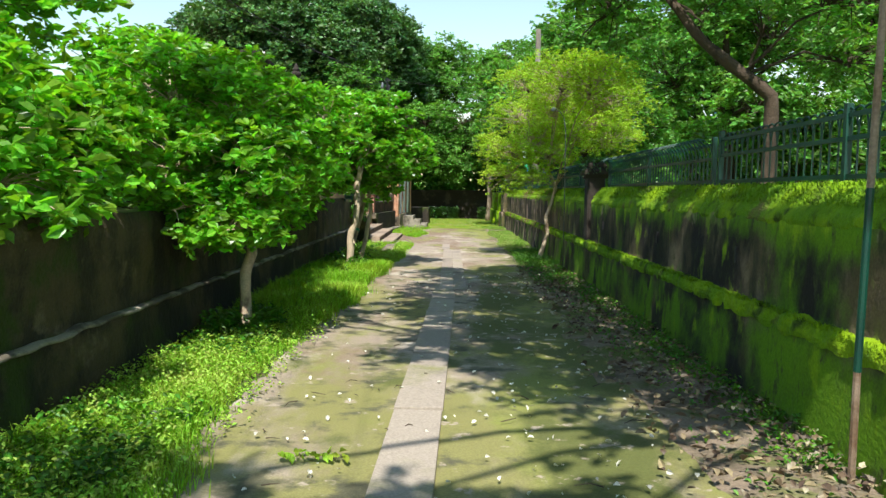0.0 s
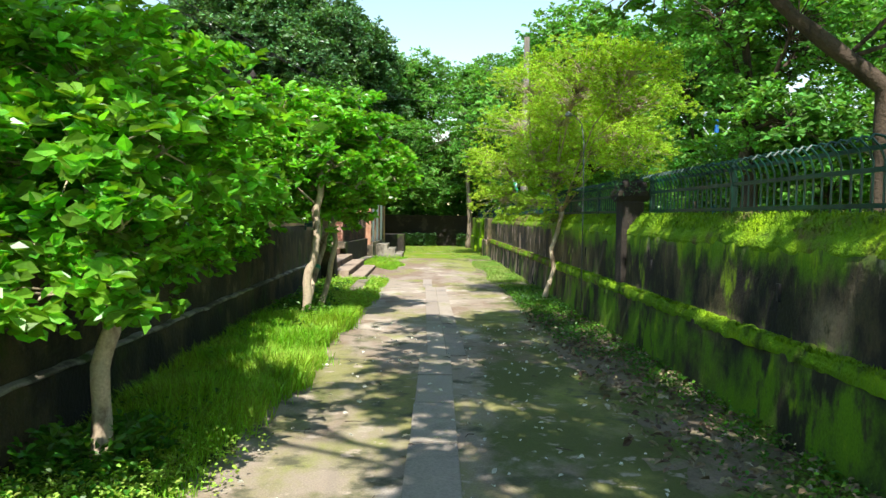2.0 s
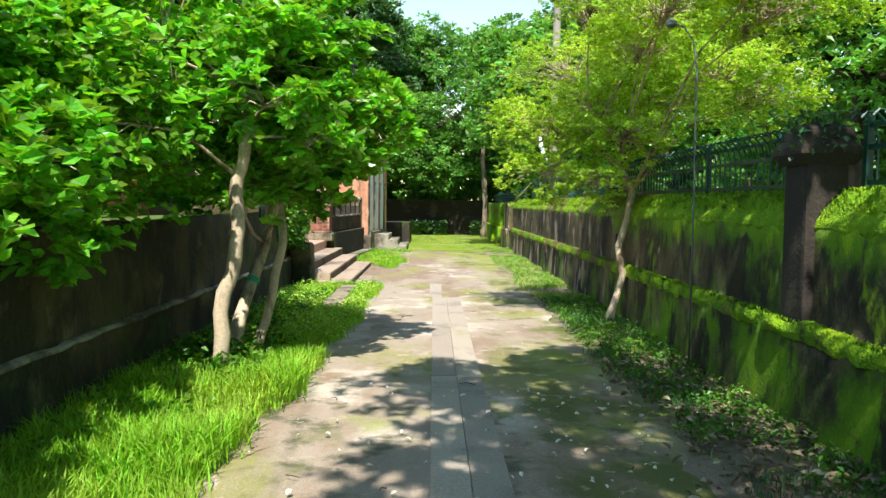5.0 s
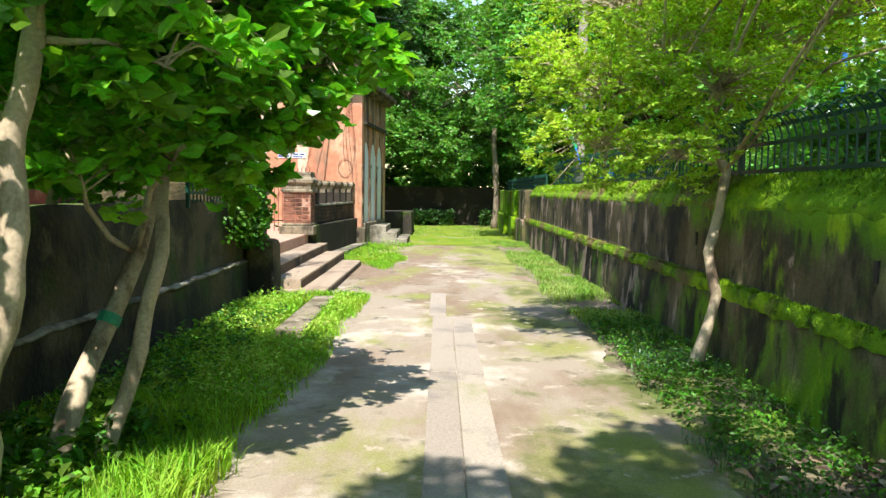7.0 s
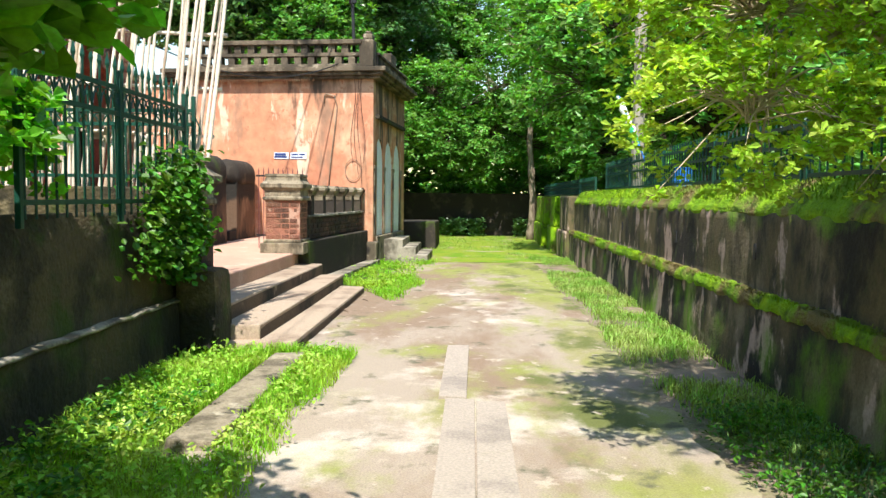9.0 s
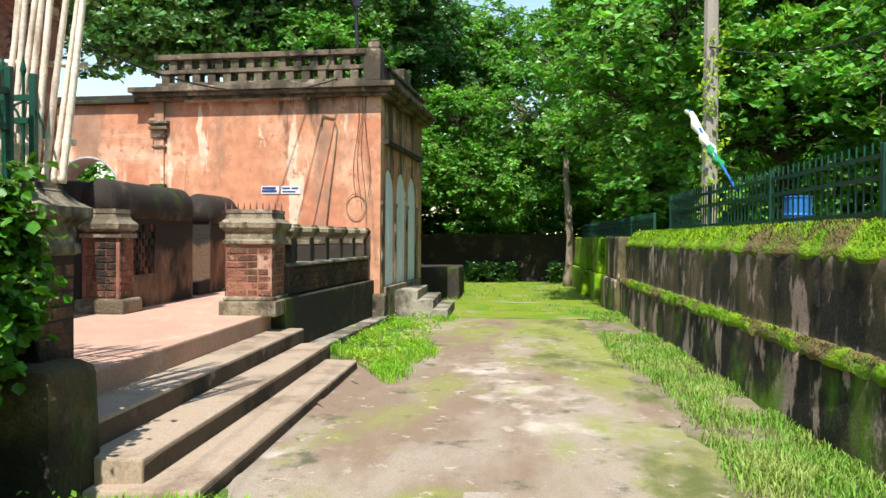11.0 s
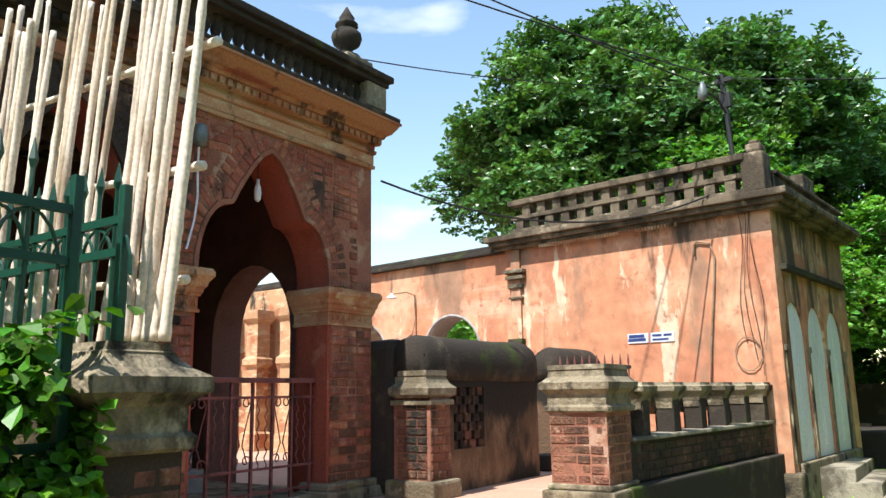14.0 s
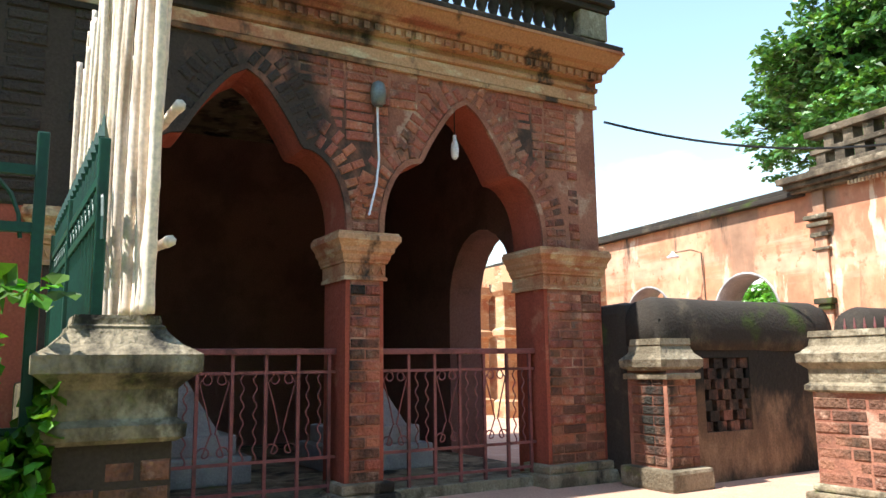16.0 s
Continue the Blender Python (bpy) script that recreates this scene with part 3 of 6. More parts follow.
# the slab strip in the lane: single slabs, then two rows side by side
slab_strip = thing("slab_strip", (0, 0, 0), "row of pale stone drain slabs set in the lane", "paving", kind="structure")
slab_y = [(-4.0, 0.0), (0.04, 2.6), (2.64, 5.1), (5.14, 6.9), (6.94, 8.3), (8.34, 9.4), (9.44, 10.5), (10.54, 11.6)]
for a, b in slab_y:
    c = -0.36 + 0.021 * (a - 5.2)
    bm = boxes((c, c + 0.33, a, b, -0.04, 0.022), bevel=0.006, jitter=0.006)
    for vert in bm.verts:
        vert.co.x += 0.021 * (vert.co.y - a)
    part("slab", bm, slab_mat, slab_strip)
for k in range(3):
    a, b = 11.63 + 2.69 * k, 14.3 + 2.69 * k
    c = -0.15
    part("slab", boxes((c, c + 0.21, a, b, -0.04, 0.014), bevel=0.005, jitter=0.004), slab_mat, slab_strip)
    part("slab", boxes((c + 0.216, c + 0.425, a - 0.04, b - 0.05, -0.04, 0.014), bevel=0.005, jitter=0.004), slab_mat, slab_strip)
part("slab", boxes((-0.2, -0.0, 19.7, 21.6, -0.04, 0.02), bevel=0.005, jitter=0.006), slab_mat, slab_strip)
tagged(part("grass_slab", boxes((-1.7, -1.43, 18.5, 20.95, -0.05, 0.06), bevel=0.015, jitter=0.012), stone_mat), "long grey stone slab lying in the grass verge", "slab")

# ---- the mossy wall along the lane ----
rwall = thing("wall_east", (0, 0, 0), "long damp retaining wall with mossy ledge and coping", "wall", kind="structure")
wavy("plaster", dense([(2.26, -0.1), (2.27, 0.2), (2.29, 0.62), (2.37, 0.68), (2.375, 1.0), (2.38, 1.34), (2.62, 1.5), (2.75, 1.5), (2.75, -0.1)], 4), -8, 32.2, 0.14, rwall_mat, rwall, 0.014, 2.6)
wavy("ledge_moss", dense([(2.276, 0.585), (2.268, 0.63), (2.285, 0.695), (2.35, 0.712), (2.374, 0.70), (2.374, 0.66)], 3), -8, 32.2, 0.05, moss_mat, rwall, 0.03, 8.0, "bright green moss on the ledge")
wavy("coping_moss", dense([(2.39, 1.30), (2.372, 1.335), (2.38, 1.38), (2.44, 1.46), (2.54, 1.57), (2.62, 1.60), (2.8, 1.58)], 5), -8, 32.2, 0.06, moss_mat, rwall, 0.026, 6.3, "thick moss over the rounded coping")
for k, (y0, y1, out) in enumerate([(32.2, 34.0, 0.10), (34.0, 35.0, 0.0), (35.0, 36.0, 0.14), (36.0, 37.2, 0.02), (37.2, 38.3, 0.2), (38.3, 43.5, 0.12)]):
    part("buttress", boxes((2.26 - out, 2.8, y0, y1, -0.1, 0.66), (2.34 - out, 2.8, y0, y1 - 0.02, 0.66, 1.5), bevel=0.05, jitter=0.02), moss_mat if k else rwall_mat, rwall, "moss-green buttress")
for k in range(9):
    y = 6.3 + 2.9 * k + 0.5 * math.sin(k * 5)
    part("weep_hole", boxes((2.36, 2.40, y, y + 0.04, 0.95, 1.08)), cable_mat, rwall, "dark slot for drainage")

# the pier that stands up out of the wall
pier = thing("wall_pier", (2.4, 13.1, 0), "mossy black brick pier rising above the wall", "pier")
part("shaft", boxes((-0.09, 0.2, -0.16, 0.18, 0.3, 1.78), bevel=0.03, jitter=0.01), black_mat, pier)
part("cap", lathe(bmesh.new(), [(0.17, 1.76), (0.215, 1.83), (0.21, 1.88), (0.17, 1.93), (0.16, 2.0), (0.07, 2.05)], (0.06, 0.01, 0), square=True), black_mat, pier, "blackened moss-stained cap")
v, f = leaf_cloud(np.stack([rng.normal(0.05, 0.12, 420), rng.normal(0.0, 0.13, 420), rng.uniform(1.84, 2.1, 420)], 1), rng.normal(0, 1, (420, 3)) + np.array([-0.4, -0.2, 0.5]), rng.uniform(0.03, 0.08, 420), 0.25, simple=True)
raw("ferns", v, f, mango_leaf, pier, "small dark ferns growing on the cap", "stuff")

# ---- the damp wall on the garden side ----
lwall = thing("wall_west", (0, 0, 0), "damp dark garden wall with a pale ledge", "wall", kind="structure")
wavy("plaster", dense([(-2.9, -0.1), (-2.9, 1.28), (-2.66, 1.30), (-2.625, 1.2), (-2.62, 0.52), (-2.57, 0.48), (-2.55, 0.0), (-2.55, -0.1)], 4), -8, 21.2, 0.14, lwall_mat, lwall, 0.03, 2.2)
wavy("ledge", dense([(-2.64, 0.515), (-2.59, 0.52), (-2.548, 0.508), (-2.545, 0.492), (-2.56, 0.482)], 3), -8, 21.2, 0.08, ledge_mat, lwall, 0.02, 4.0, "pale worn ledge")
part("end_wall", boxes((-6, -2.7, 21.12, 21.36, -0.1, 1.5), bevel=0.02), lwall_mat, lwall)

# ---- terrace and steps ----
TZ = 0.57
tagged(part("terrace_floor", boxes((-30, -2.66, 21.36, 60, -0.1, TZ), bevel=0.02), terrace_mat), "pinkish red plastered terrace in the sun", "floor", kind="structure")
# riser colour: dark stain plus the shade on the faces towards +x
black_step = surface("stained_shaded_riser", (0.10, 0.07, 0.047), 0.92, [((0.04, 0.033, 0.024), 1.6, 0.46, 0.6, FLAT, 8), ((0.26, 0.19, 0.13), 3.0, 0.6, 0.7, FLAT, 7)], (30, 0.5, 0.012))
steps = thing("terrace_steps", (0, 0, 0), "three long worn stone steps up to the terrace", "steps", kind="structure")
for x0, x1, y0, y1, z in [(-2.02, -1.6, 21.22, 25.75, 0.085), (-2.36, -1.96, 21.35, 26.0, 0.225), (-2.7, -2.31, 21.5, 26.15, 0.385)]:
    part("tread", boxes((x0 - 0.3, x1, y0, y1, -0.08, z), bevel=0.018, jitter=0.012), step_mat, steps, "worn stone step block")
    # thin plate that paints stain and shade on the riser face only
    part("riser", boxes((x1 - 0.01, x1 + 0.006, y0 + 0.03, y1 - 0.03, -0.08, z - 0.022), bevel=0.004, jitter=0.003), black_step, steps, "riser face darkened for stain and shade")
part("side_stub", boxes((-2.62, -2.24, 20.93, 21.47, -0.1, 0.78), bevel=0.07, jitter=0.03), lwall_mat, steps, "mossy end block")

# ---- the red brick porch ----
FX = -5.05
porch = thing("brick_porch", (FX, 0, 0), "red brick porch with cusped arches and balustrade", "building")


def cusped(c, half, spring, cusp_x, cusp_z, apex):
    """One side to the other of a two-lobed pointed arch."""
    pts = [(c - half, spring)]
    for k in range(1, 9):
        a = math.pi / 2 * k / 8
        pts.append((c - cusp_x - (half - cusp_x) * math.cos(a), spring + (cusp_z - spring - 0.01) * math.sin(a) ** 0.9))
    for k in range(0, 8):
        f = k / 8
        pts.append((c - (cusp_x - 0.025) * (1 - f) ** 0.62 * (1 - 0.15 * f), cusp_z + 0.02 + (apex - cusp_z - 0.02) * (f ** 0.92)))
    other = [(2 * c - y, z) for y, z in pts[::-1]]
    return pts + [(c, apex)] + other


AR = cusped(24.27, 0.755, 2.55, 0.43, 3.16, 3.71)
AL = cusped(22.44, 0.77, 2.55, 0.43, 3.16, 3.68)
outline = [(19.2, TZ), (21.67, TZ)] + AL + [(23.21, TZ), (23.515, TZ)] + AR + [(25.025, TZ), (25.66, TZ), (25.66, 4.4), (19.2, 4.4)]
part("wall", extruded(outline, 0.42), red_mat, porch, "red limewashed brick wall")
# side wall towards the house, with a tall arch
arch_s = [(0.95 + 0.62 * math.cos(math.pi * k / 12) * -1 + 0.0, 2.2 + 0.75 * math.sin(math.pi * k / 12)) for k in range(13)]
side_out = [(0.0, TZ), (0.33, TZ)] + [(y, z) for y, z in arch_s] + [(1.57, TZ), (4.0, TZ), (4.0, 4.4), (0.0, 4.4)]
bm = extruded(side_out, 0.4)
bm.transform(pose(-0.42, 25.66, 0, 0, 0, 90))
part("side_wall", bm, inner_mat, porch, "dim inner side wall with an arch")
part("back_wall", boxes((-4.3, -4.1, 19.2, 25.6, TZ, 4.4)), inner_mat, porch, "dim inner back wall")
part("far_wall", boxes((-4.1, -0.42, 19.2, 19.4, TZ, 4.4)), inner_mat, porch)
part("roof", boxes((-4.3, 0.02, 19.2, 25.66, 4.4, 4.52)), stone_mat, porch)
part("inner_floor", boxes((-4.1, -0.1, 19.4, 25.3, TZ - 0.2, TZ + 0.08), bevel=0.01), stone_mat, porch, "grey stone floor")

# ---- the plastered house ----
HX, HY, HR = -2.05, 30.15, -5.0
house = thing("plastered_house", (HX, HY, 0), "salmon pink plastered house with a pierced parapet", "building", rz=HR)
part("front_wall", boxes((-4.25, 0.0, 0.0, 0.35, -0.1, 4.0), bevel=0.01), pink_mat, house, "salmon pink weathered plaster")
hl = []
for c in (0.62, 1.62, 2.62):
    hl += [(c - 0.43, 0.6)] + [(c - 0.43 * math.cos(math.pi * k / 10), 2.05 + 0.62 * math.sin(math.pi * k / 10) ** 0.8) for k in range(11)] + [(c + 0.43, 0.6)]
side_bm = extruded([(0.36, 0.6)] + [p for p in hl] + [(3.3, 0.6), (3.3, 4.0), (0.36, 4.0)], 0.3)
part("side_wall", side_bm, pink_mat, house, "pink plaster side with three arched doors")
part("plinth", boxes((-0.35, 0.06, 0.2, 3.35, -0.1, 0.6), bevel=0.02), stone_mat, house)
part("back_wall", boxes((-4.25, 0.0, 3.3, 3.6, -0.1, 4.0)), pink_mat, house)
part("roof", boxes((-4.25, 0.0, 0.05, 3.6, 4.0, 4.06)), stone_mat, house)

# wing that runs on, with round arched windows


def wing_wall():
    """A wall along -x with three round openings, in pieces butted end to end."""
    out = bmesh.new()
    x = 0.0
    for c, r, s in ((1.25, 0.66, 2.24), (3.45, 0.66, 2.24), (5.7, 0.66, 2.24)):
        box(out, -(c - r), -x, 0.06, 0.56, TZ - 0.3, 3.82)
        pts = [(c - r * math.cos(math.pi * k / 14), s + r * math.sin(math.pi * k / 14)) for k in range(15)]
        ring_f = [out.verts.new((-p, 0.06, z)) for p, z in pts] + [out.verts.new((-(c + r), 0.06, 3.82)), out.verts.new((-(c - r), 0.06, 3.82))]
        ring_b = [out.verts.new((-p, 0.56, z)) for p, z in pts] + [out.verts.new((-(c + r), 0.56, 3.82)), out.verts.new((-(c - r), 0.56, 3.82))]
        f1, f2 = out.faces.new(ring_f), out.faces.new(ring_b[::-1])
        out.normal_update()
        n = len(ring_f)
        for i in range(n):
            out.faces.new((ring_f[i], ring_b[i], ring_b[(i + 1) % n], ring_f[(i + 1) % n]))
        bmesh.ops.triangulate(out, faces=[f1, f2])
        box(out, -(c + r), -(c - r), 0.06, 0.56, TZ - 0.3, 1.3)
        x = c + r
    box(out, -14, -x, 0.06, 0.56, TZ - 0.3, 3.82)
    bmesh.ops.remove_doubles(out, verts=out.verts, dist=0.0005)
    bmesh.ops.recalc_face_normals(out, faces=out.faces)
    return out


wing = thing("house_wing", (HX, HY, 0), "long pink plastered wing with round arched openings", "building", rz=HR)
bm = wing_wall()
bm.transform(Matrix.Translation((-4.25, 0, 0)))
part("wall", bm, pink_mat, wing, "salmon pink weathered plaster")
part("coping", boxes((-18.3, -4.25, -0.06, 0.62, 3.82, 3.9), (-18.3, -4.25, 0.0, 0.56, 3.9, 3.98), bevel=0.02), black_mat, wing, "blackened roof coping")

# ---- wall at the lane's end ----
# near-black colour paints in the deep shade under the trees
tagged(part("end_wall", boxes((-14, 9, 43.3, 43.7, -0.1, 1.6), bevel=0.03), black_mat), "boundary wall coloured near black for the deep shade", "wall", kind="structure")

# ---- trees of the verge ----
tree("verge_tree", "small broad-leaved tree with pale trunk in the verge", [(-2.12, 7.75, -0.05, 0.07), (-2.08, 7.72, 0.45, 0.058), (-2.0, 7.65, 0.85, 0.05), (-2.1, 7.6, 1.3, 0.042)],
     [(-2.1, 7.55, 1.3, 0.62, 0.6, 0.42), (-2.75, 7.3, 1.75, 0.7, 0.7, 0.55), (-1.75, 7.9, 1.9, 0.6, 0.6, 0.45), (-2.3, 8.2, 2.3, 0.85, 0.8, 0.5), (-2.95, 7.9, 2.5, 0.7, 0.7, 0.45), (-2.0, 7.3, 1.75, 0.6, 0.5, 0.4), (-1.7, 8.5, 1.6, 0.45, 0.5, 0.3), (-2.05, 6.95, 1.1, 0.5, 0.38, 0.2), (-2.5, 6.85, 1.3, 0.45, 0.35, 0.2), (-1.7, 7.1, 1.45, 0.4, 0.35, 0.2)], leaf_mat, bark_mat, 38, 9, 0.115, 0.28, twig_every=7, twig=0.008, crook=1.4)
tree("verge_tree", "slender pale-barked tree with a spreading leafy crown", [(-1.87, 13.93, -0.05, 0.07), (-1.80, 13.98, 0.6, 0.06), (-1.73, 14.0, 1.2, 0.055), (-1.70, 14.05, 1.65, 0.052), (-1.64, 14.1, 2.0, 0.045), (-1.75, 14.3, 2.4, 0.035)],
     [(-1.75, 14.4, 2.55, 0.8, 0.8, 0.45), (-1.2, 14.7, 2.2, 0.6, 0.6, 0.34), (-2.4, 14.2, 2.75, 0.85, 0.8, 0.55), (-1.6, 14.9, 2.95, 0.8, 0.7, 0.45), (-2.7, 14.9, 2.1, 0.7, 0.8, 0.5), (-2.35, 13.3, 2.0, 0.55, 0.4, 0.24), (-1.4, 13.7, 2.2, 0.5, 0.35, 0.22), (-1.15, 14.2, 1.9, 0.4, 0.35, 0.2), (-2.6, 13.2, 2.5, 0.6, 0.4, 0.25)], leaf_mat, bark_mat, 36, 9, 0.118, 0.28, twig_every=7, twig=0.008, crook=1.5)
leaner = tree("verge_tree", "leaning pale-barked tree with a strip of green tape", [(-1.96, 14.62, -0.05, 0.075), (-1.91, 15.0, 0.43, 0.06), (-1.86, 15.2, 0.72, 0.055), (-1.8, 15.4, 1.05, 0.048), (-1.8, 15.9, 1.7, 0.04)],
     [(-1.45, 15.9, 2.05, 0.75, 0.6, 0.4), (-2.2, 15.9, 2.3, 0.8, 0.7, 0.5), (-1.15, 15.4, 2.25, 0.5, 0.5, 0.32), (-0.65, 15.5, 2.15, 0.4, 0.4, 0.26), (-0.8, 15.15, 2.4, 0.42, 0.4, 0.26), (-1.65, 15.75, 1.5, 0.5, 0.35, 0.25), (-2.0, 15.6, 2.95, 0.8, 0.8, 0.42), (-2.7, 15.3, 2.6, 0.8, 0.8, 0.6), (-2.1, 16.0, 2.0, 0.55, 0.4, 0.35), (-1.6, 15.9, 2.75, 0.6, 0.5, 0.35), (-1.55, 15.3, 2.75, 0.6, 0.6, 0.35), (-1.35, 15.0, 1.7, 0.5, 0.4, 0.26), (-1.0, 15.6, 1.8, 0.4, 0.4, 0.26), (-1.8, 14.75, 1.5, 0.35, 0.3, 0.2)], leaf_mat, bark_mat, 36, 9, 0.118, 0.28, twig_every=7, twig=0.008)
part("tape", tube(bmesh.new(), [(0.092, 0.545, 0.74), (0.105, 0.575, 0.79)], 0.062, 10, False), band_mat, leaner, "green tape round the trunk")
tree("verge_tree", "thin leaning pale-barked tree in the verge", [(-1.84, 14.86, -0.05, 0.05), (-1.70, 15.0, 0.3, 0.044), (-1.62, 15.1, 0.75, 0.04), (-1.58, 15.2, 1.1, 0.038), (-1.65, 15.5, 1.7, 0.034)],
     [(-1.6, 15.5, 1.95, 0.55, 0.5, 0.32), (-1.7, 15.6, 2.5, 0.6, 0.6, 0.36)], leaf_mat, bark_mat, 36, 9, 0.118, 0.28, twig_every=7, twig=0.008, crook=1.5)
tree("feathery_tree", "crooked grey tree with fine yellow-green leaves", [(2.04, 17.3, -0.02, 0.06), (2.12, 17.32, 0.3, 0.046), (2.22, 17.4, 0.6, 0.044), (2.2, 17.55, 0.95, 0.044), (2.36, 17.75, 1.3, 0.042), (2.44, 17.9, 1.65, 0.05), (2.3, 18.05, 2.0, 0.042), (1.95, 18.2, 2.3, 0.034)],
     [(2.0, 18.2, 2.7, 0.8, 0.8, 0.5), (1.35, 18.2, 2.35, 0.7, 0.7, 0.45), (2.8, 18.0, 2.8, 0.8, 0.8, 0.5), (1.7, 18.6, 3.3, 0.8, 0.8, 0.5), (1.3, 18.0, 1.8, 0.6, 0.5, 0.35), (2.6, 17.8, 3.5, 0.8, 0.8, 0.55), (0.95, 18.4, 2.6, 0.4, 0.5, 0.35),
      (3.3, 17.0, 3.0, 0.8, 0.8, 0.5), (2.3, 16.9, 3.3, 0.7, 0.7, 0.4), (2.2, 17.4, 2.3, 0.6, 0.6, 0.35), (1.9, 17.6, 1.75, 0.5, 0.5, 0.3), (3.4, 16.2, 2.6, 0.6, 0.7, 0.4), (3.0, 15.0, 3.3, 0.8, 0.8, 0.4), (2.2, 15.6, 3.5, 0.7, 0.8, 0.4), (1.6, 16.6, 3.8, 0.7, 0.7, 0.4), (2.1, 14.3, 3.7, 0.8, 0.8, 0.4), (2.6, 13.6, 3.5, 0.7, 0.7, 0.4)],
     feather_leaf, bark_mat, 115, 10, 0.052, 0.26, simple=True, twig=0.006, twig_every=6)

# ---- shrubs over the garden wall ----
for k, (lobes, tr) in enumerate([
    ([(-3.3, 4.4, 1.75, 0.8, 0.9, 0.55), (-3.7, 5.6, 2.1, 0.9, 1.0, 0.6), (-3.1, 5.9, 1.75, 0.7, 0.8, 0.45), (-3.6, 4.0, 2.4, 0.9, 0.9, 0.5), (-2.75, 4.6, 1.45, 0.5, 0.9, 0.4), (-3.0, 6.2, 1.9, 0.5, 0.8, 0.4)], (-3.5, 5.0)),
    ([(-3.4, 9.6, 1.9, 0.9, 1.0, 0.6), (-3.0, 10.4, 1.7, 0.7, 0.9, 0.5), (-3.6, 9.2, 2.7, 0.9, 0.9, 0.5), (-2.75, 9.6, 2.4, 0.7, 0.8, 0.45), (-2.5, 9.5, 1.25, 0.45, 0.8, 0.45), (-2.6, 10.8, 1.15, 0.35, 0.6, 0.35), (-2.45, 10.5, 1.85, 0.4, 0.7, 0.45), (-2.42, 11.6, 1.5, 0.36, 0.7, 0.42), (-2.6, 8.7, 1.3, 0.35, 0.6, 0.35)], (-3.4, 9.8)),
    ([(-3.4, 12.4, 1.9, 0.9, 1.0, 0.6), (-3.2, 13.4, 2.4, 0.9, 0.9, 0.6), (-3.5, 11.8, 2.9, 0.9, 0.9, 0.5), (-2.4, 12.5, 1.7, 0.36, 0.6, 0.4), (-2.55, 12.8, 1.3, 0.3, 0.7, 0.35), (-2.6, 13.7, 1.55, 0.4, 0.6, 0.35)], (-3.5, 12.6)),
    ([(-3.3, 17.4, 1.9, 0.8, 1.0, 0.55), (-3.2, 18.6, 1.75, 0.7, 0.9, 0.45), (-3.6, 16.4, 2.5, 0.9, 1.0, 0.6), (-3.4, 19.4, 1.7, 0.6, 0.6, 0.4)], (-3.5, 17.8))]):
    tree("garden_shrub", "dense broad-leaved shrub leaning over the garden wall", [(tr[0], tr[1], 1.1, 0.06), (tr[0] + 0.05, tr[1], 1.4, 0.05), (tr[0], tr[1] + 0.1, 1.7, 0.04)], lobes, leaf_mat, bark_mat, 40, 9, 0.125, 0.27, twig_every=7, twig=0.008, group="shrubs over the garden wall")

# ---- large trees around ----
def big_tree(label, x, y, ground, height, crown, n, leaf, size, seed, trunk_r=0.3, spread=1.0, bark=None, low=0.35, name="large_tree", dens=2.2, broad=0.28, lob=0.36):
    r = random.Random(seed)
    lobes = []
    for k in range(n):
        a = 2 * math.pi * (k + r.random()) / n * 2.4
        f = r.uniform(0.15, 1.0)
        h = ground + height * (low + (1 - low) * r.random() ** 0.8)
        rad = crown * (lob + 0.6 * lob * r.random())
        reach = crown * 0.78 * f * (1 - 0.55 * max(0, (h - ground) / height - 0.55) / 0.45)
        lobes.append((x + reach * math.cos(a) * spread, y + reach * math.sin(a), h - rad * 0.5, rad, rad, rad * 0.72))
    t = height * (low + 0.12)
    trunk = [(x, y, ground - 0.1, trunk_r), (x + 0.1, y, ground + t * 0.3, trunk_r * 0.85), (x - 0.05, y + 0.1, ground + t * 0.65, trunk_r * 0.75), (x + 0.1, y, ground + t, trunk_r * 0.6)]
    return tree(name, label, trunk, lobes, leaf, bark or dark_bark, dens, 8, size, broad, simple=True, twig=0.02, twig_every=7, limb=0.55)


rm = random.Random(3)
mango_lobes = []
while len(mango_lobes) < 96:
    d = Vector((rm.gauss(0, 1), rm.gauss(0, 1), rm.gauss(0.25, 0.8))).normalized()
    if d.z < -0.55 or (d.y > 0.3 and rm.random() < 0.7):
        continue
    if d.x < -0.45 and d.z < 0.12:
        continue
    f, r = rm.uniform(0.72, 0.98), rm.uniform(1.1, 1.9)
    if d.x < -0.2 and d.z > 0.25:
        f *= 0.84
    mango_lobes.append((-9.8 + 8.0 * d.x * f, 45.5 + 7.0 * d.y * f, 8.2 + (5.6 if d.z > 0 else 5.2) * d.z * f, r, r, r * 0.72))
tree("large_tree", "tall dense mango tree with dark glossy leaves", [(-9.8, 45.5, -0.1, 0.5), (-9.7, 45.5, 1.6, 0.42), (-9.9, 45.6, 3.2, 0.38), (-9.8, 45.5, 5.0, 0.3), (-9.6, 45.4, 7.0, 0.22)], mango_lobes, mango_leaf, dark_bark, 11, 8, 0.25, 0.3, simple=True, twig=0.02, twig_every=9, limb=0.5)
big_tree("tall leafy tree behind the lane end", -1.0, 50, -0.05, 11, 4.5, 15, far_leaf, 0.24, 5, 0.28, low=0.15, dens=9)
big_tree("tall leafy tree behind the lane end", 6.5, 52, -0.05, 12, 5.5, 15, far_leaf, 0.28, 8, 0.3, low=0.15, dens=5)
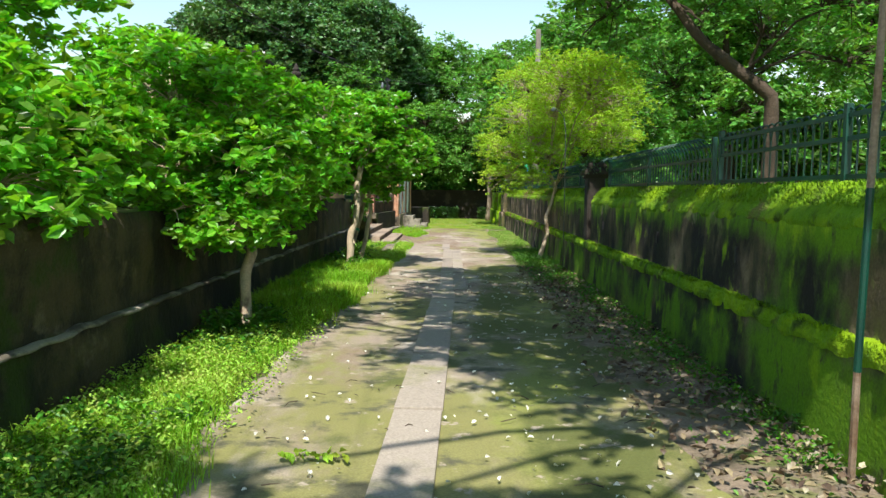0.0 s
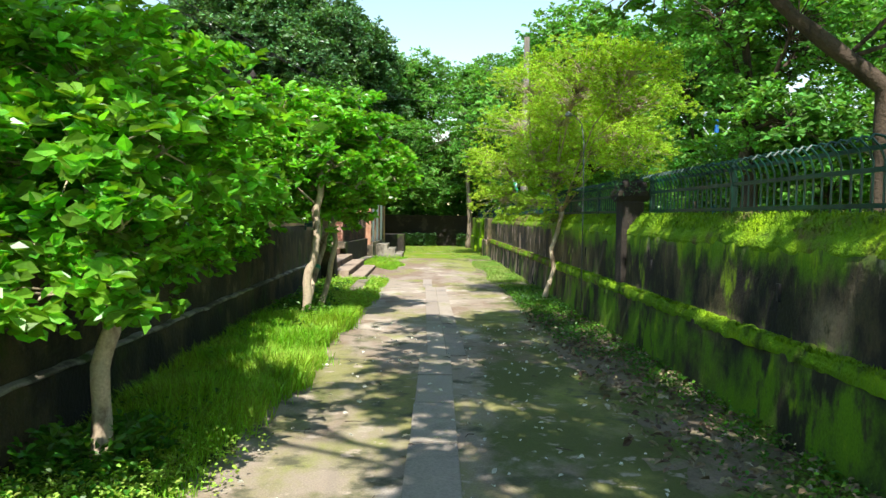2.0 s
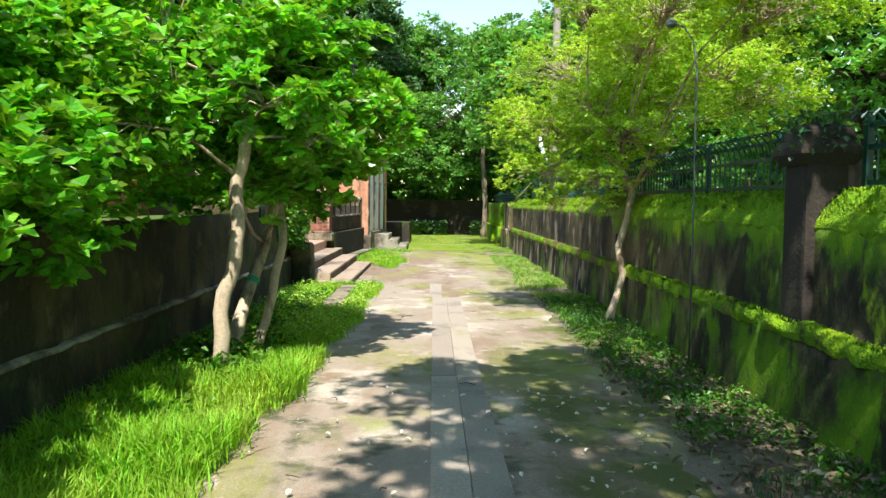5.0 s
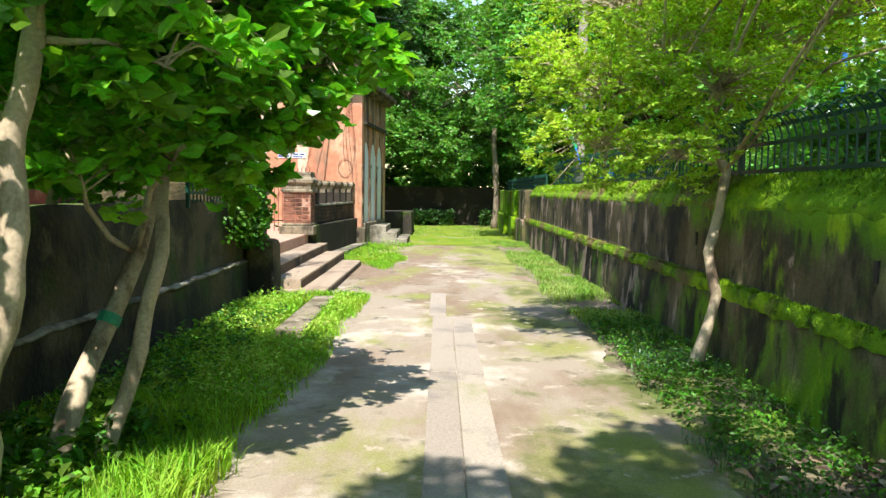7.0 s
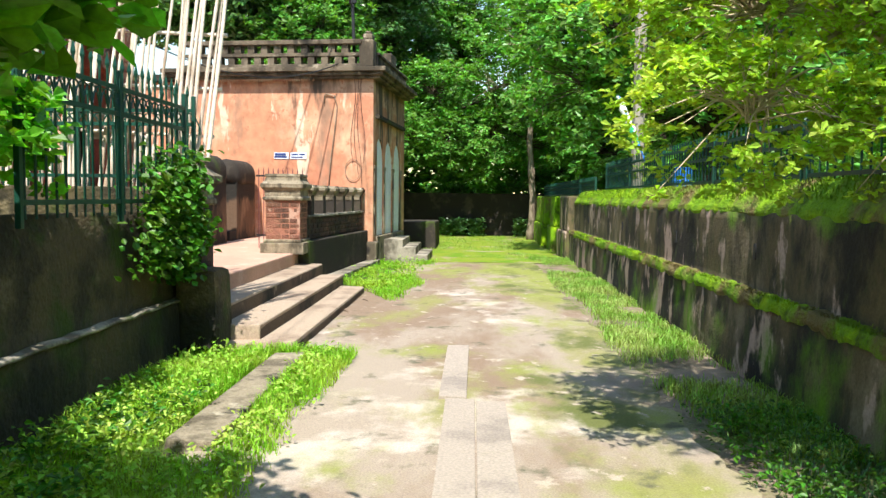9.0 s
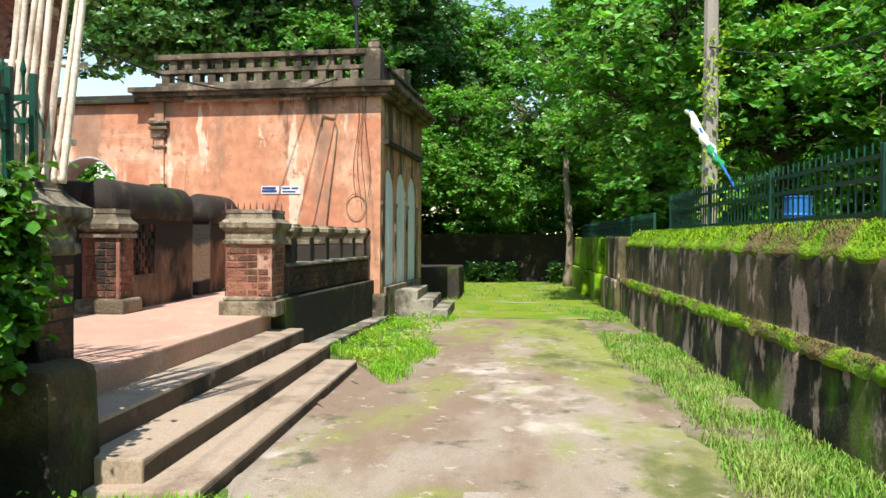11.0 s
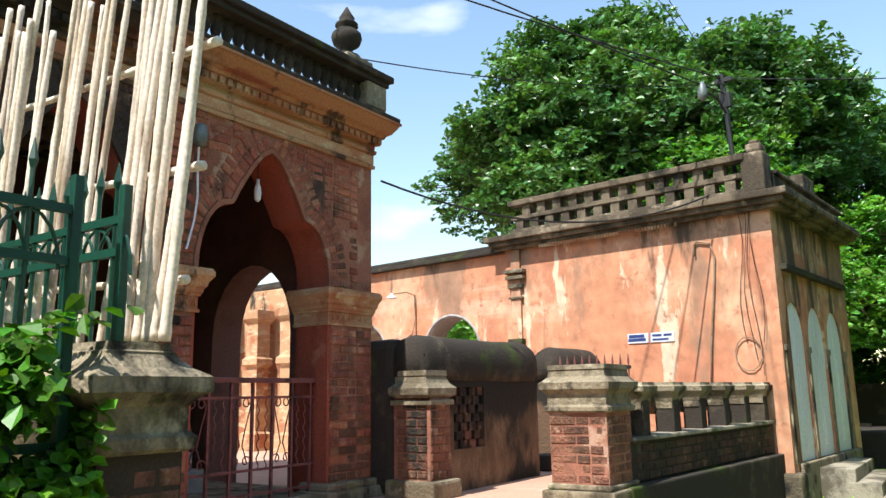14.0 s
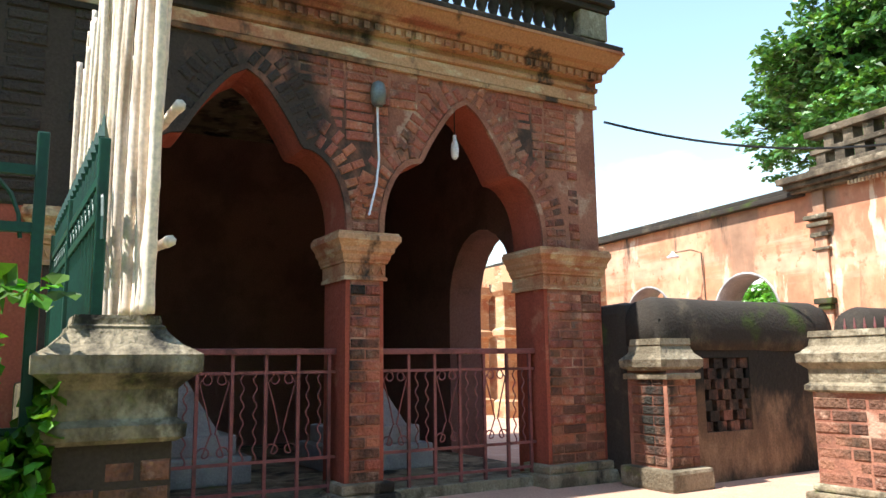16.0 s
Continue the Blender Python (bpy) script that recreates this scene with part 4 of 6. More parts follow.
big_tree("tall leafy tree behind the lane end", -7.0, 55, -0.05, 11, 5.5, 15, far_leaf, 0.3, 11, 0.3, low=0.1, dens=4)
big_tree("leafy tree with a pale straight trunk", 2.0, 41.0, -0.05, 9.5, 2.6, 12, far_leaf, 0.18, 6, 0.14, bark=rough_bark, low=0.42, dens=9)
tree("forked_park_tree", "park tree with a dark crooked forked trunk", [(4.62, 11.3, 1.4, 0.12), (4.66, 11.3, 2.2, 0.1), (4.62, 11.28, 2.95, 0.1), (4.2, 11.3, 3.25, 0.09), (3.7, 11.4, 3.7, 0.075), (3.2, 11.6, 4.4, 0.06)],
     [(3.0, 11.8, 5.0, 1.2, 1.2, 0.6), (4.4, 11.6, 4.9, 1.2, 1.2, 0.6), (2.4, 12.6, 4.3, 0.8, 0.8, 0.45), (5.6, 11.0, 4.3, 1.0, 1.0, 0.6), (3.6, 10.2, 5.4, 1.1, 1.0, 0.5), (1.9, 11.6, 4.6, 0.7, 0.7, 0.4), (6.4, 12.4, 3.6, 0.9, 0.9, 0.6)], far_leaf, dark_bark, 22, 8, 0.13, 0.26, simple=True, twig_every=4)
big_tree("park tree with drooping leafy boughs", 8.2, 23, 1.45, 7.5, 3.6, 13, far_leaf, 0.2, 14, 0.25, low=0.2, dens=9)
big_tree("park tree with drooping leafy boughs", 6.0, 34, 1.45, 8.5, 4.2, 14, far_leaf, 0.24, 15, 0.25, low=0.18, dens=8)
big_tree("park tree with drooping leafy boughs", 14.5, 26, 1.45, 9, 4.8, 14, far_leaf, 0.3, 17, 0.3, low=0.1, dens=4)
big_tree("park tree with drooping leafy boughs", 11, 15, 1.45, 8, 4.2, 13, far_leaf, 0.26, 18, 0.28, low=0.15, dens=4.5)
big_tree("park tree with drooping leafy boughs", 7.5, 3.0, 1.45, 7.5, 3.2, 12, far_leaf, 0.2, 19, 0.22, low=0.3, dens=8)
big_tree("park tree with drooping leafy boughs", 14, 42, 1.45, 10, 5.5, 14, far_leaf, 0.34, 22, 0.3, low=0.1, dens=4)
big_tree("garden tree behind the damp wall", -7.5, 10, 1.1, 4.5, 3.2, 12, leaf_mat, 0.22, 24, 0.18, low=0.1, dens=6)
big_tree("garden tree behind the damp wall", -7.0, 17, 1.1, 4.0, 2.8, 10, leaf_mat, 0.22, 25, 0.18, low=0.1, dens=6)
big_tree("garden tree behind the damp wall", -8.5, 3, 1.1, 4.5, 3.2, 11, leaf_mat, 0.22, 26, 0.18, low=0.1, dens=5)

# added out of view: each lobe is placed for the shadow it drops
tree("unseen_shade_tree", "added tree out of view whose boughs shade the lane", [(3.6, 1.0, 1.4, 0.2), (3.5, 1.0, 3.2, 0.17), (3.0, 1.2, 4.8, 0.13), (2.2, 1.5, 5.6, 0.1)],
     [(1.3, 2.2, 5.6, 1.1, 1.2, 0.4), (0.0, -1.0, 5.8, 1.0, 1.2, 0.4), (1.6, 5.0, 5.5, 1.2, 1.4, 0.4), (0.4, 7.3, 5.8, 1.1, 1.3, 0.45), (1.9, 8.6, 5.4, 1.2, 1.3, 0.45), (-0.3, 3.0, 6.2, 0.7, 0.7, 0.3), (-0.7, 5.4, 6.3, 0.8, 0.8, 0.3), (1.6, -1.5, 5.2, 1.1, 1.2, 0.4),
      (0.6, 9.9, 5.9, 1.1, 1.0, 0.4), (0.5, 5.2, 5.9, 0.9, 1.1, 0.35), (0.5, 2.5, 6.0, 0.8, 0.9, 0.3), (0.9, 11.7, 5.5, 0.8, 0.7, 0.3), (0.3, 8.6, 5.7, 1.0, 1.0, 0.3), (-0.3, 10.2, 5.9, 0.7, 0.8, 0.3), (0.9, 10.6, 5.5, 0.9, 0.8, 0.3), (0.9, 7.4, 5.8, 0.7, 0.7, 0.3), (-0.6, 6.7, 6.1, 0.55, 0.6, 0.3), (-0.5, 7.9, 6.1, 0.55, 0.6, 0.3), (-0.7, 10.6, 5.9, 0.6, 0.5, 0.25), (1.6, 3.6, 5.9, 1.0, 1.0, 0.3), (1.1, 6.4, 6.0, 0.9, 0.9, 0.3), (-0.1, 4.0, 6.1, 0.8, 0.7, 0.3), (0.3, 4.7, 5.7, 0.8, 0.8, 0.3), (0.1, 6.3, 6.1, 0.7, 0.8, 0.3), (-2.3, -0.4, 6.0, 1.0, 0.7, 0.35), (-1.6, -1.1, 6.1, 0.9, 0.7, 0.3), (-2.1, 5.2, 6.1, 0.9, 0.55, 0.3), (-2.7, 5.0, 6.3, 0.6, 0.5, 0.3)], far_leaf, dark_bark, 22, 8, 0.17, 0.26, simple=True, twig_every=5)
big_tree("shady tree beside the lane end", -5.0, 39.5, -0.05, 8.0, 3.6, 13, far_leaf, 0.2, 31, 0.22, low=0.3, dens=12)
big_tree("shady tree beside the lane end", 5.5, 41.5, 1.4, 7.5, 3.6, 13, far_leaf, 0.26, 33, 0.22, low=0.15, dens=8)
for k in range(15):
    bx, by = -22 + 3.1 * k, 46.0 + 1.5 * math.sin(k * 2.3)
    tree("woodland_bush", "dark dense bush at the woodland edge", [(bx, by, -0.1, 0.08), (bx, by, 0.7, 0.06)],
         [(bx, by, 1.2, 1.7, 1.2, 1.2), (bx + 0.9, by + 0.4, 2.6, 1.5, 1.2, 1.1), (bx - 0.7, by + 0.8, 3.8, 1.4, 1.2, 0.9)], far_leaf, dark_bark, 17, 8, 0.24, 0.28, simple=True, twig_every=14, group="bushes at the woodland edge")
for k in range(11):
    bx, by = 10.5 + 2.2 * math.sin(k * 1.9), 1 + 4.4 * k
    tree("park_bush", "leafy bush on the park ground", [(bx, by, 1.4, 0.08), (bx, by, 2.0, 0.06)],
         [(bx, by, 2.3, 1.6, 1.6, 1.0), (bx + 0.6, by + 1.2, 3.2, 1.4, 1.5, 0.9)], far_leaf, dark_bark, 9, 8, 0.22, 0.26, simple=True, twig_every=12, group="bushes in the park")
tree("end_tree", "leafy tree whose boughs hang low before the end wall", [(-3.6, 42.7, -0.1, 0.16), (-3.5, 42.6, 1.6, 0.13), (-3.0, 42.2, 3.2, 0.1), (-1.0, 41.8, 4.4, 0.08)],
     [(-4.2, 41.6, 3.3, 1.3, 1.0, 1.0), (-2.4, 41.5, 3.6, 1.2, 1.0, 1.1), (-0.8, 41.8, 3.5, 1.2, 0.9, 1.1), (0.8, 41.9, 3.6, 1.2, 0.9, 1.1), (4.2, 42.2, 3.4, 1.2, 0.8, 1.2), (-5.8, 41.6, 2.6, 1.2, 1.0, 1.0), (-1.5, 41.9, 5.2, 1.5, 1.0, 1.0), (2.0, 42.3, 4.8, 1.3, 0.9, 1.0), (2.4, 42.3, 3.2, 1.1, 0.6, 0.8), (0.0, 42.4, 2.7, 1.0, 0.5, 0.6), (-1.8, 42.3, 2.7, 1.0, 0.5, 0.6)], far_leaf, dark_bark, 24, 8, 0.18, 0.27, simple=True, twig_every=6)


# ---- porch details ----
rng_p = random.Random(4)
cor = bmesh.new()
moulding(cor, [(0.0, 3.88), (0.035, 3.88), (0.04, 3.915), (0.02, 3.92), (0.02, 4.03), (0.05, 4.04), (0.055, 4.075), (0.035, 4.08), (0.035, 4.13), (0.09, 4.133), (0.10, 4.20), (0.13, 4.205), (0.15, 4.235), (0.20, 4.25), (0.26, 4.31), (0.28, 4.335), (0.30, 4.34), (0.30, 4.365), (0.285, 4.37), (0.285, 4.415), (0.0, 4.415)], 19.2, 25.66, 0.5)
part("cornice", cor, cornice_mat, porch, "stained ochre and red cornice")
part("frieze_band", boxes((-0.02, 0.027, 19.2, 25.672, 3.925, 4.028), bevel=0.006), ochre_mat, porch, "worn tan frieze band")
part("cornice_edge", boxes((-0.1, 0.292, 19.2, 25.80, 4.372, 4.413), bevel=0.008, jitter=0.003), black_mat, porch, "blackened cornice edge")
def repeat(first, places):
    """Further parts on one mesh, side by side."""
    for at in places:
        o = first.copy()
        o.location = at
        scene.collection.objects.link(o)


repeat(part("dentil", boxes((0.05, 0.125, 19.25, 19.295, 4.135, 4.19)), cornice_mat, porch), [(0, 0.09 * k, 0) for k in range(1, 72)])
part("parapet_rail", boxes((-0.2, 0.16, 19.2, 25.8, 4.418, 4.49), (-0.16, 0.10, 19.2, 25.74, 4.49, 4.53), bevel=0.012), black_mat, porch)
part("parapet_top_rail", boxes((-0.2, 0.14, 19.2, 25.8, 4.80, 4.86), (-0.22, 0.18, 19.2, 25.84, 4.86, 4.93), bevel=0.014), black_mat, porch)
turned = [(0.035, 0), (0.045, 0.03), (0.028, 0.06), (0.05, 0.12), (0.052, 0.16), (0.03, 0.22), (0.045, 0.25), (0.038, 0.27)]
bal_mesh = part("baluster", lathe(bmesh.new(), turned, sides=8), black_mat, porch, smooth=True)
bal_mesh.location = (-0.02, 21.3, 4.53)
for k in range(1, 36):
    o = bal_mesh.copy()
    o.location = (-0.02, 21.3 + 0.122 * k, 4.53)
    scene.collection.objects.link(o)
part("corner_block", boxes((-0.22, 0.12, 25.46, 25.78, 4.53, 4.80), (-0.24, 0.14, 25.13, 25.53, 4.93, 5.0), bevel=0.02), stone_mat, porch)
part("finial", lathe(bmesh.new(), [(0.15, 5.0), (0.15, 5.05), (0.10, 5.07), (0.065, 5.11), (0.07, 5.14), (0.14, 5.19), (0.165, 5.26), (0.155, 5.31), (0.10, 5.36), (0.085, 5.38), (0.125, 5.40), (0.12, 5.425), (0.075, 5.45), (0.085, 5.49), (0.05, 5.55), (0.012, 5.62)], (-0.06, 25.33, 0), 14), black_mat, porch, "blackened urn finial", smooth=True)


def impost(y0, y1):
    bm, last = bmesh.new(), None
    for z, o in ((2.20, 0.0), (2.20, 0.035), (2.225, 0.035), (2.23, 0.02), (2.325, 0.02), (2.33, 0.04), (2.345, 0.04), (2.36, 0.055), (2.39, 0.06), (2.41, 0.085), (2.44, 0.09), (2.47, 0.115), (2.49, 0.135), (2.53, 0.135), (2.535, 0.12), (2.552, 0.12)):
        loop = [bm.verts.new(q) for q in ((-0.44 - o * 0.2, y0 - o * 0.8, z), (o * 0.8, y0 - o * 0.8, z), (o * 0.8, y1 + o * (0.8 if y1 < 25.5 else 0.4), z), (-0.44 - o * 0.2, y1 + o * (0.8 if y1 < 25.5 else 0.4), z))]
        if last:
            for i in range(4):
                bm.faces.new((last[i], last[(i + 1) % 4], loop[(i + 1) % 4], loop[i]))
        last = loop
    bm.faces.new(last)
    cap = part("impost", bm, ochre_mat, porch, "cream and ochre moulded impost")
    orn = bmesh.new()
    n = int((y1 - y0) / 0.07)
    for k in range(n):
        y = y0 + 0.03 + k * (y1 - y0 - 0.06) / max(1, n - 1)
        tube(orn, [(0.02, y - 0.02, 2.25), (0.032, y, 2.30), (0.02, y + 0.02, 2.25)], 0.008, 5)
    part("frieze_ornament", orn, ochre_mat, cap, "carved leaf frieze", kind="stuff")


for y0, y1 in ((21.2, 21.66), (23.215, 23.51), (25.03, 25.655)):
    impost(y0, y1)
    part("pier_base", boxes((-0.3, 0.12, y0 - 0.1, y1 + 0.1, TZ - 0.02, TZ + 0.1), (-0.3, 0.08, y0 - 0.06, y1 + 0.06, TZ + 0.1, TZ + 0.17), bevel=0.02, jitter=0.006), stone_mat, porch, "grey worn stone base")
for y0, y1 in ((23.215, 23.51), (25.03, 25.655), (21.2, 21.66)):
    part("pier_mortar", boxes((-0.1, 0.012, y0 + 0.03, y1 - 0.03, TZ + 0.17, 2.2)), mortar_mat, porch)
part("mortar_face", (lambda b: (bmesh.ops.translate(b, verts=b.verts, vec=(0.006, 0, 0)), b)[1])(extruded(
    [(19.2, 2.56), (21.64, 2.56)] + [(22.44 + (y - 22.44) * 1.05, 2.55 + (z - 2.55) * 1.03 + 0.01) for y, z in AL] + [(23.24, 2.56), (23.49, 2.56)] +
    [(24.27 + (y - 24.27) * 1.05, 2.55 + (z - 2.55) * 1.03 + 0.01) for y, z in AR] + [(25.05, 2.56), (25.655, 2.56), (25.655, 3.9), (19.2, 3.9)], 0.1)), mortar_mat, porch)


def brick_mesh(length, height, depth, name="brick"):
    """A brick with chipped, slightly rounded edges; its face looks towards +x."""
    bm = bmesh.new()
    l2, h2, c = length / 2, height / 2, 0.008
    back = [(-depth, -l2, -h2), (-depth, l2, -h2), (-depth, l2, h2), (-depth, -l2, h2)]
    mid = [(-c, y, z) for _, y, z in back]
    face = [(0, (abs(y) - c) * (1 if y > 0 else -1), (abs(z) - c) * (1 if z > 0 else -1)) for _, y, z in back]
    loops = [[bm.verts.new(v) for v in ring] for ring in (back, mid, face)]
    for a, b in zip(loops, loops[1:]):
        for i in range(4):
            bm.faces.new((a[i], a[(i + 1) % 4], b[(i + 1) % 4], b[i]))
    bm.faces.new(loops[2])
    me = bpy.data.meshes.new(name)
    bm.to_mesh(me)
    bm.free()
    return me


def join_bricks(name, rows, me_src, material, parent, label=""):
    """Bricks too many to pick apart, joined: rows of poses."""
    co = np.empty(len(me_src.vertices) * 3)
    me_src.vertices.foreach_get("co", co)
    co = co.reshape(-1, 3)
    polys = [tuple(p.vertices) for p in me_src.polygons]
    verts, faces = [], []
    for m in rows:
        base = len(verts)
        verts += [tuple(m @ Vector(c)) for c in co]
        faces += [tuple(base + i for i in p) for p in polys]
    return raw(name, verts, faces, material, parent, label, "stuff")


BRICKS = []  # parent, mesh, pose: laid at the end of the file
stretcher, header, voussoir = brick_mesh(0.232, 0.068, 0.06), brick_mesh(0.112, 0.068, 0.06), brick_mesh(0.105, 0.06, 0.05)
for me in (stretcher, header, voussoir):
    me.materials.append(brick_mat)
soot_stretcher = brick_mesh(0.232, 0.068, 0.06)
soot_stretcher.materials.append(soot_brick_mat)
old_stretcher, old_header = brick_mesh(0.232, 0.068, 0.06), brick_mesh(0.112, 0.068, 0.06)
for me in (old_stretcher, old_header):
    me.materials.append(old_brick_mat)


def near_arch(y, z):
    for arch, c in ((AL, 22.44), (AR, 24.27)):
        if min((y - a) ** 2 + (z - b) ** 2 for a, b in arch) < 0.235 ** 2:
            return True
        if abs(y - c) < 0.78 and z < 2.55:
            return True
        zs = [b for a, b in arch if abs(a - y) < 0.09]
        if zs and z < max(zs):
            return True
    return False


row, z = 0, 2.6
rest = []
while z < 3.87:
    y = 19.25 + (0.06 if row % 2 else 0.18)
    k = row
    while y < 25.62:
        long = k % 2 == 0
        w = 0.24 if long else 0.12
        cy = y + w / 2
        if cy + w / 2 < 25.655 and not near_arch(cy, z) and not near_arch(cy - w / 2, z) and not near_arch(cy + w / 2, z):
            m = pose(0.016 + rng_p.uniform(-0.010, 0.007), cy, z, rng_p.uniform(-1.6, 1.6), rng_p.uniform(-3, 3), rng_p.uniform(-2.2, 2.2)) @ Matrix.Diagonal((1, rng_p.uniform(0.93, 1.03), rng_p.uniform(0.88, 1.05), 1))
            if rng_p.random() < 0.04:
                pass
            elif cy > 22.2:
                BRICKS.append((porch, stretcher if long else header, m))
            elif long:
                rest.append(m)
        y += w + 0.008
        k += 1
    z += 0.078
    row += 1
if rest:
    join_bricks("brickwork", rest, stretcher, brick_join_mat, porch)
for y0, y1 in ((23.245, 23.48), (25.06, 25.625)):
    z, row = TZ + 0.215, 0
    while z < 2.18:
        y, k = y0, row
        while y < y1 - 0.05:
            w = min(0.232 if k % 2 == 0 else 0.112, y1 - y)
            worn = rng_p.random() < (0.75 if z < 1.3 else 0.3)
            me = (old_stretcher if worn else stretcher) if w > 0.2 else (old_header if worn else header)
            BRICKS.append((porch, me, pose(0.026 + rng_p.uniform(-0.012, 0.008), y + w / 2, z, rng_p.uniform(-1.2, 1.2), 0, rng_p.uniform(-2, 2)) @ Matrix.Diagonal((1, w / (0.232 if w > 0.2 else 0.112), 1, 1))))
            y += w + 0.01
            k += 1
        z += 0.079
        row += 1
for arch, c in ((AL, 22.44), (AR, 24.27)):
    rim = bmesh.new()
    loops = []
    for i, (py, pz) in enumerate(arch):
        (qy, qz), (ry, rz) = arch[max(i - 1, 0)], arch[min(i + 1, len(arch) - 1)]
        ny, nz = -(rz - qz), ry - qy
        ln = math.hypot(ny, nz) or 1
        ny, nz = ny / ln * 0.042, nz / ln * 0.042
        if ny * (py - c) + nz * (pz - 2.4) < 0:
            ny, nz = -ny, -nz
        wob = 1 + 0.25 * noise.noise((py * 9, pz * 9, 1))
        loops.append([rim.verts.new(q) for q in ((-0.02, py, pz), (0.02, py, pz), (0.022, py + ny * wob, pz + nz * wob), (-0.02, py + ny * wob, pz + nz * wob))])
    for u, w in zip(loops, loops[1:]):
        for i in range(4):
            rim.faces.new((u[i], w[i], w[(i + 1) % 4], u[(i + 1) % 4]))
    bmesh.ops.recalc_face_normals(rim, faces=rim.faces)
    part("arch_rim", rim, mortar_mat, porch, "worn plaster rim round the arch")
    for ring_off, turn in ((0.098, 0.0), (0.212, 0.0)):
        last = None
        for (a0, b0), (a1, b1) in zip(arch, arch[1:]):
            steps_n = max(1, int(math.hypot(a1 - a0, b1 - b0) / 0.02))
            for s in range(steps_n):
                f = s / steps_n
                py, pz = a0 + (a1 - a0) * f, b0 + (b1 - b0) * f
                ty, tz = a1 - a0, b1 - b0
                ln = math.hypot(ty, tz) or 1
                ny, nz = -tz / ln, ty / ln
                if ny * (py - c) + nz * (pz - 2.6) < 0:
                    ny, nz = -ny, -nz
                q = (py + ny * ring_off, pz + nz * ring_off)
                if q[1] < 2.6 or q[1] > 3.86 or q[0] > 25.62 or (last and math.hypot(q[0] - last[0], q[1] - last[1]) < 0.078):
                    continue
                if abs(q[0] - 23.36) < 0.02 and q[1] < 2.9:
                    continue
                last = q
                ang = math.degrees(math.atan2(nz, ny))
                if q[0] > 22.0:
                    BRICKS.append((porch, voussoir, pose(0.018 + rng_p.uniform(-0.008, 0.007), q[0], q[1], ang + rng_p.uniform(-4, 4), 0, 0)))

# iron railings in the arches
def scroll(bm, x, c, z0, z1, w):
    """A pair of S-scrolls that lean together."""
    for s in (-1, 1):
        pts = []
        for k in range(13):
            a = math.pi * 1.6 * k / 12
            r = 0.045 * (1 - 0.05 * k)
            pts.append((x, c + s * (w * 0.55 - r * math.sin(a) - 0.01), z1 - 0.05 + r * math.cos(a)))
        pts = pts[::-1]
        pts.append((x, c + s * w * 0.85, z1 - 0.07))
        pts.append((x, c + s * w * 0.4, (z0 + z1) / 2 + 0.05))
        pts.append((x, c + s * w * 0.1, z0 + 0.2))
        tube(bm, pts, 0.006, 5)
        low = []
        for k in range(14):
            a = math.pi * 1.7 * k / 13
            r = 0.05 * (1 - 0.045 * k)
            low.append((x, c + s * (0.06 + r * math.cos(a) - 0.0), z0 + 0.075 + r * math.sin(a)))
        low.append((x, c + s * 0.02, z0 + 0.2))
        tube(bm, low, 0.006, 5)


def railing(y0, y1):
    g = thing("iron_railing", (FX - 0.16, 0, 0), "maroon wrought iron railing with scrolls between the piers", "railing", "railings in the arches")
    part("top_rail", boxes((-0.03, 0.03, y0, y1, 1.655, 1.70), bevel=0.008), iron_mat, g, "broad maroon handrail")
    for z in (1.53, 0.92, 0.72):
        part("rail", boxes((-0.009, 0.009, y0, y1, z - 0.011, z + 0.011)), iron_mat, g)
    n = 6
    for k in range(n + 1):
        y = y0 + 0.05 + (y1 - y0 - 0.1) * k / n
        part("bar", boxes((-0.012, 0.012, y - 0.012, y + 0.012, TZ + 0.07, 1.66)), iron_mat, g)
        if k < n:
            c, w = y + (y1 - y0 - 0.1) / n / 2, (y1 - y0 - 0.1) / n / 2
            bm = bmesh.new()
            if k % 2:
                for s in (-0.045, 0.045):
                    tube(bm, [(0, c + s + 0.014 * math.sin(i * 1.25), 0.92 + 0.61 * i / 26) for i in range(27)], 0.006, 5)
                part("wavy_bar", bm, iron_mat, g)
            else:
                scroll(bm, 0, c, 0.92, 1.53, w)
                part("scroll", bm, iron_mat, g)
    return g


railing(21.68, 23.2)
railing(23.525, 25.015)

# what hangs on and stands in the porch
lampbox = thing("wall_lamp", (FX, 23.44, 3.55), "small grey lamp box on the brick wall", "lamp")
part("body", lathe(bmesh.new(), [(0.03, -0.01), (0.055, 0.02), (0.062, 0.1), (0.05, 0.17), (0.02, 0.19)], (0.075, 0, 0), 10), grey_mat, lampbox, smooth=True)
part("cord", tube(bmesh.new(), [(0.06, 0, 0), (0.045, 0.01, -0.2), (0.045, 0.02, -0.42), (0.04, 0.0, -0.62), (0.04, -0.06, -0.86)], 0.009, 5), white_mat, lampbox, "pale hanging cord")
hang = thing("hanging_bulb", (FX - 0.16, 24.26, 3.3), "white bulb hanging in the arch", "lamp")
part("bulb", lathe(bmesh.new(), [(0.012, -0.02), (0.03, 0.0), (0.036, 0.06), (0.028, 0.12), (0.016, 0.15), (0.016, 0.19)], (0, 0, 0), 12), bulb_mat, hang, smooth=True)
part("cord", tube(bmesh.new(), [(0, 0, 0.18), (0, 0, 0.42)], 0.005, 5), cable_mat, hang)
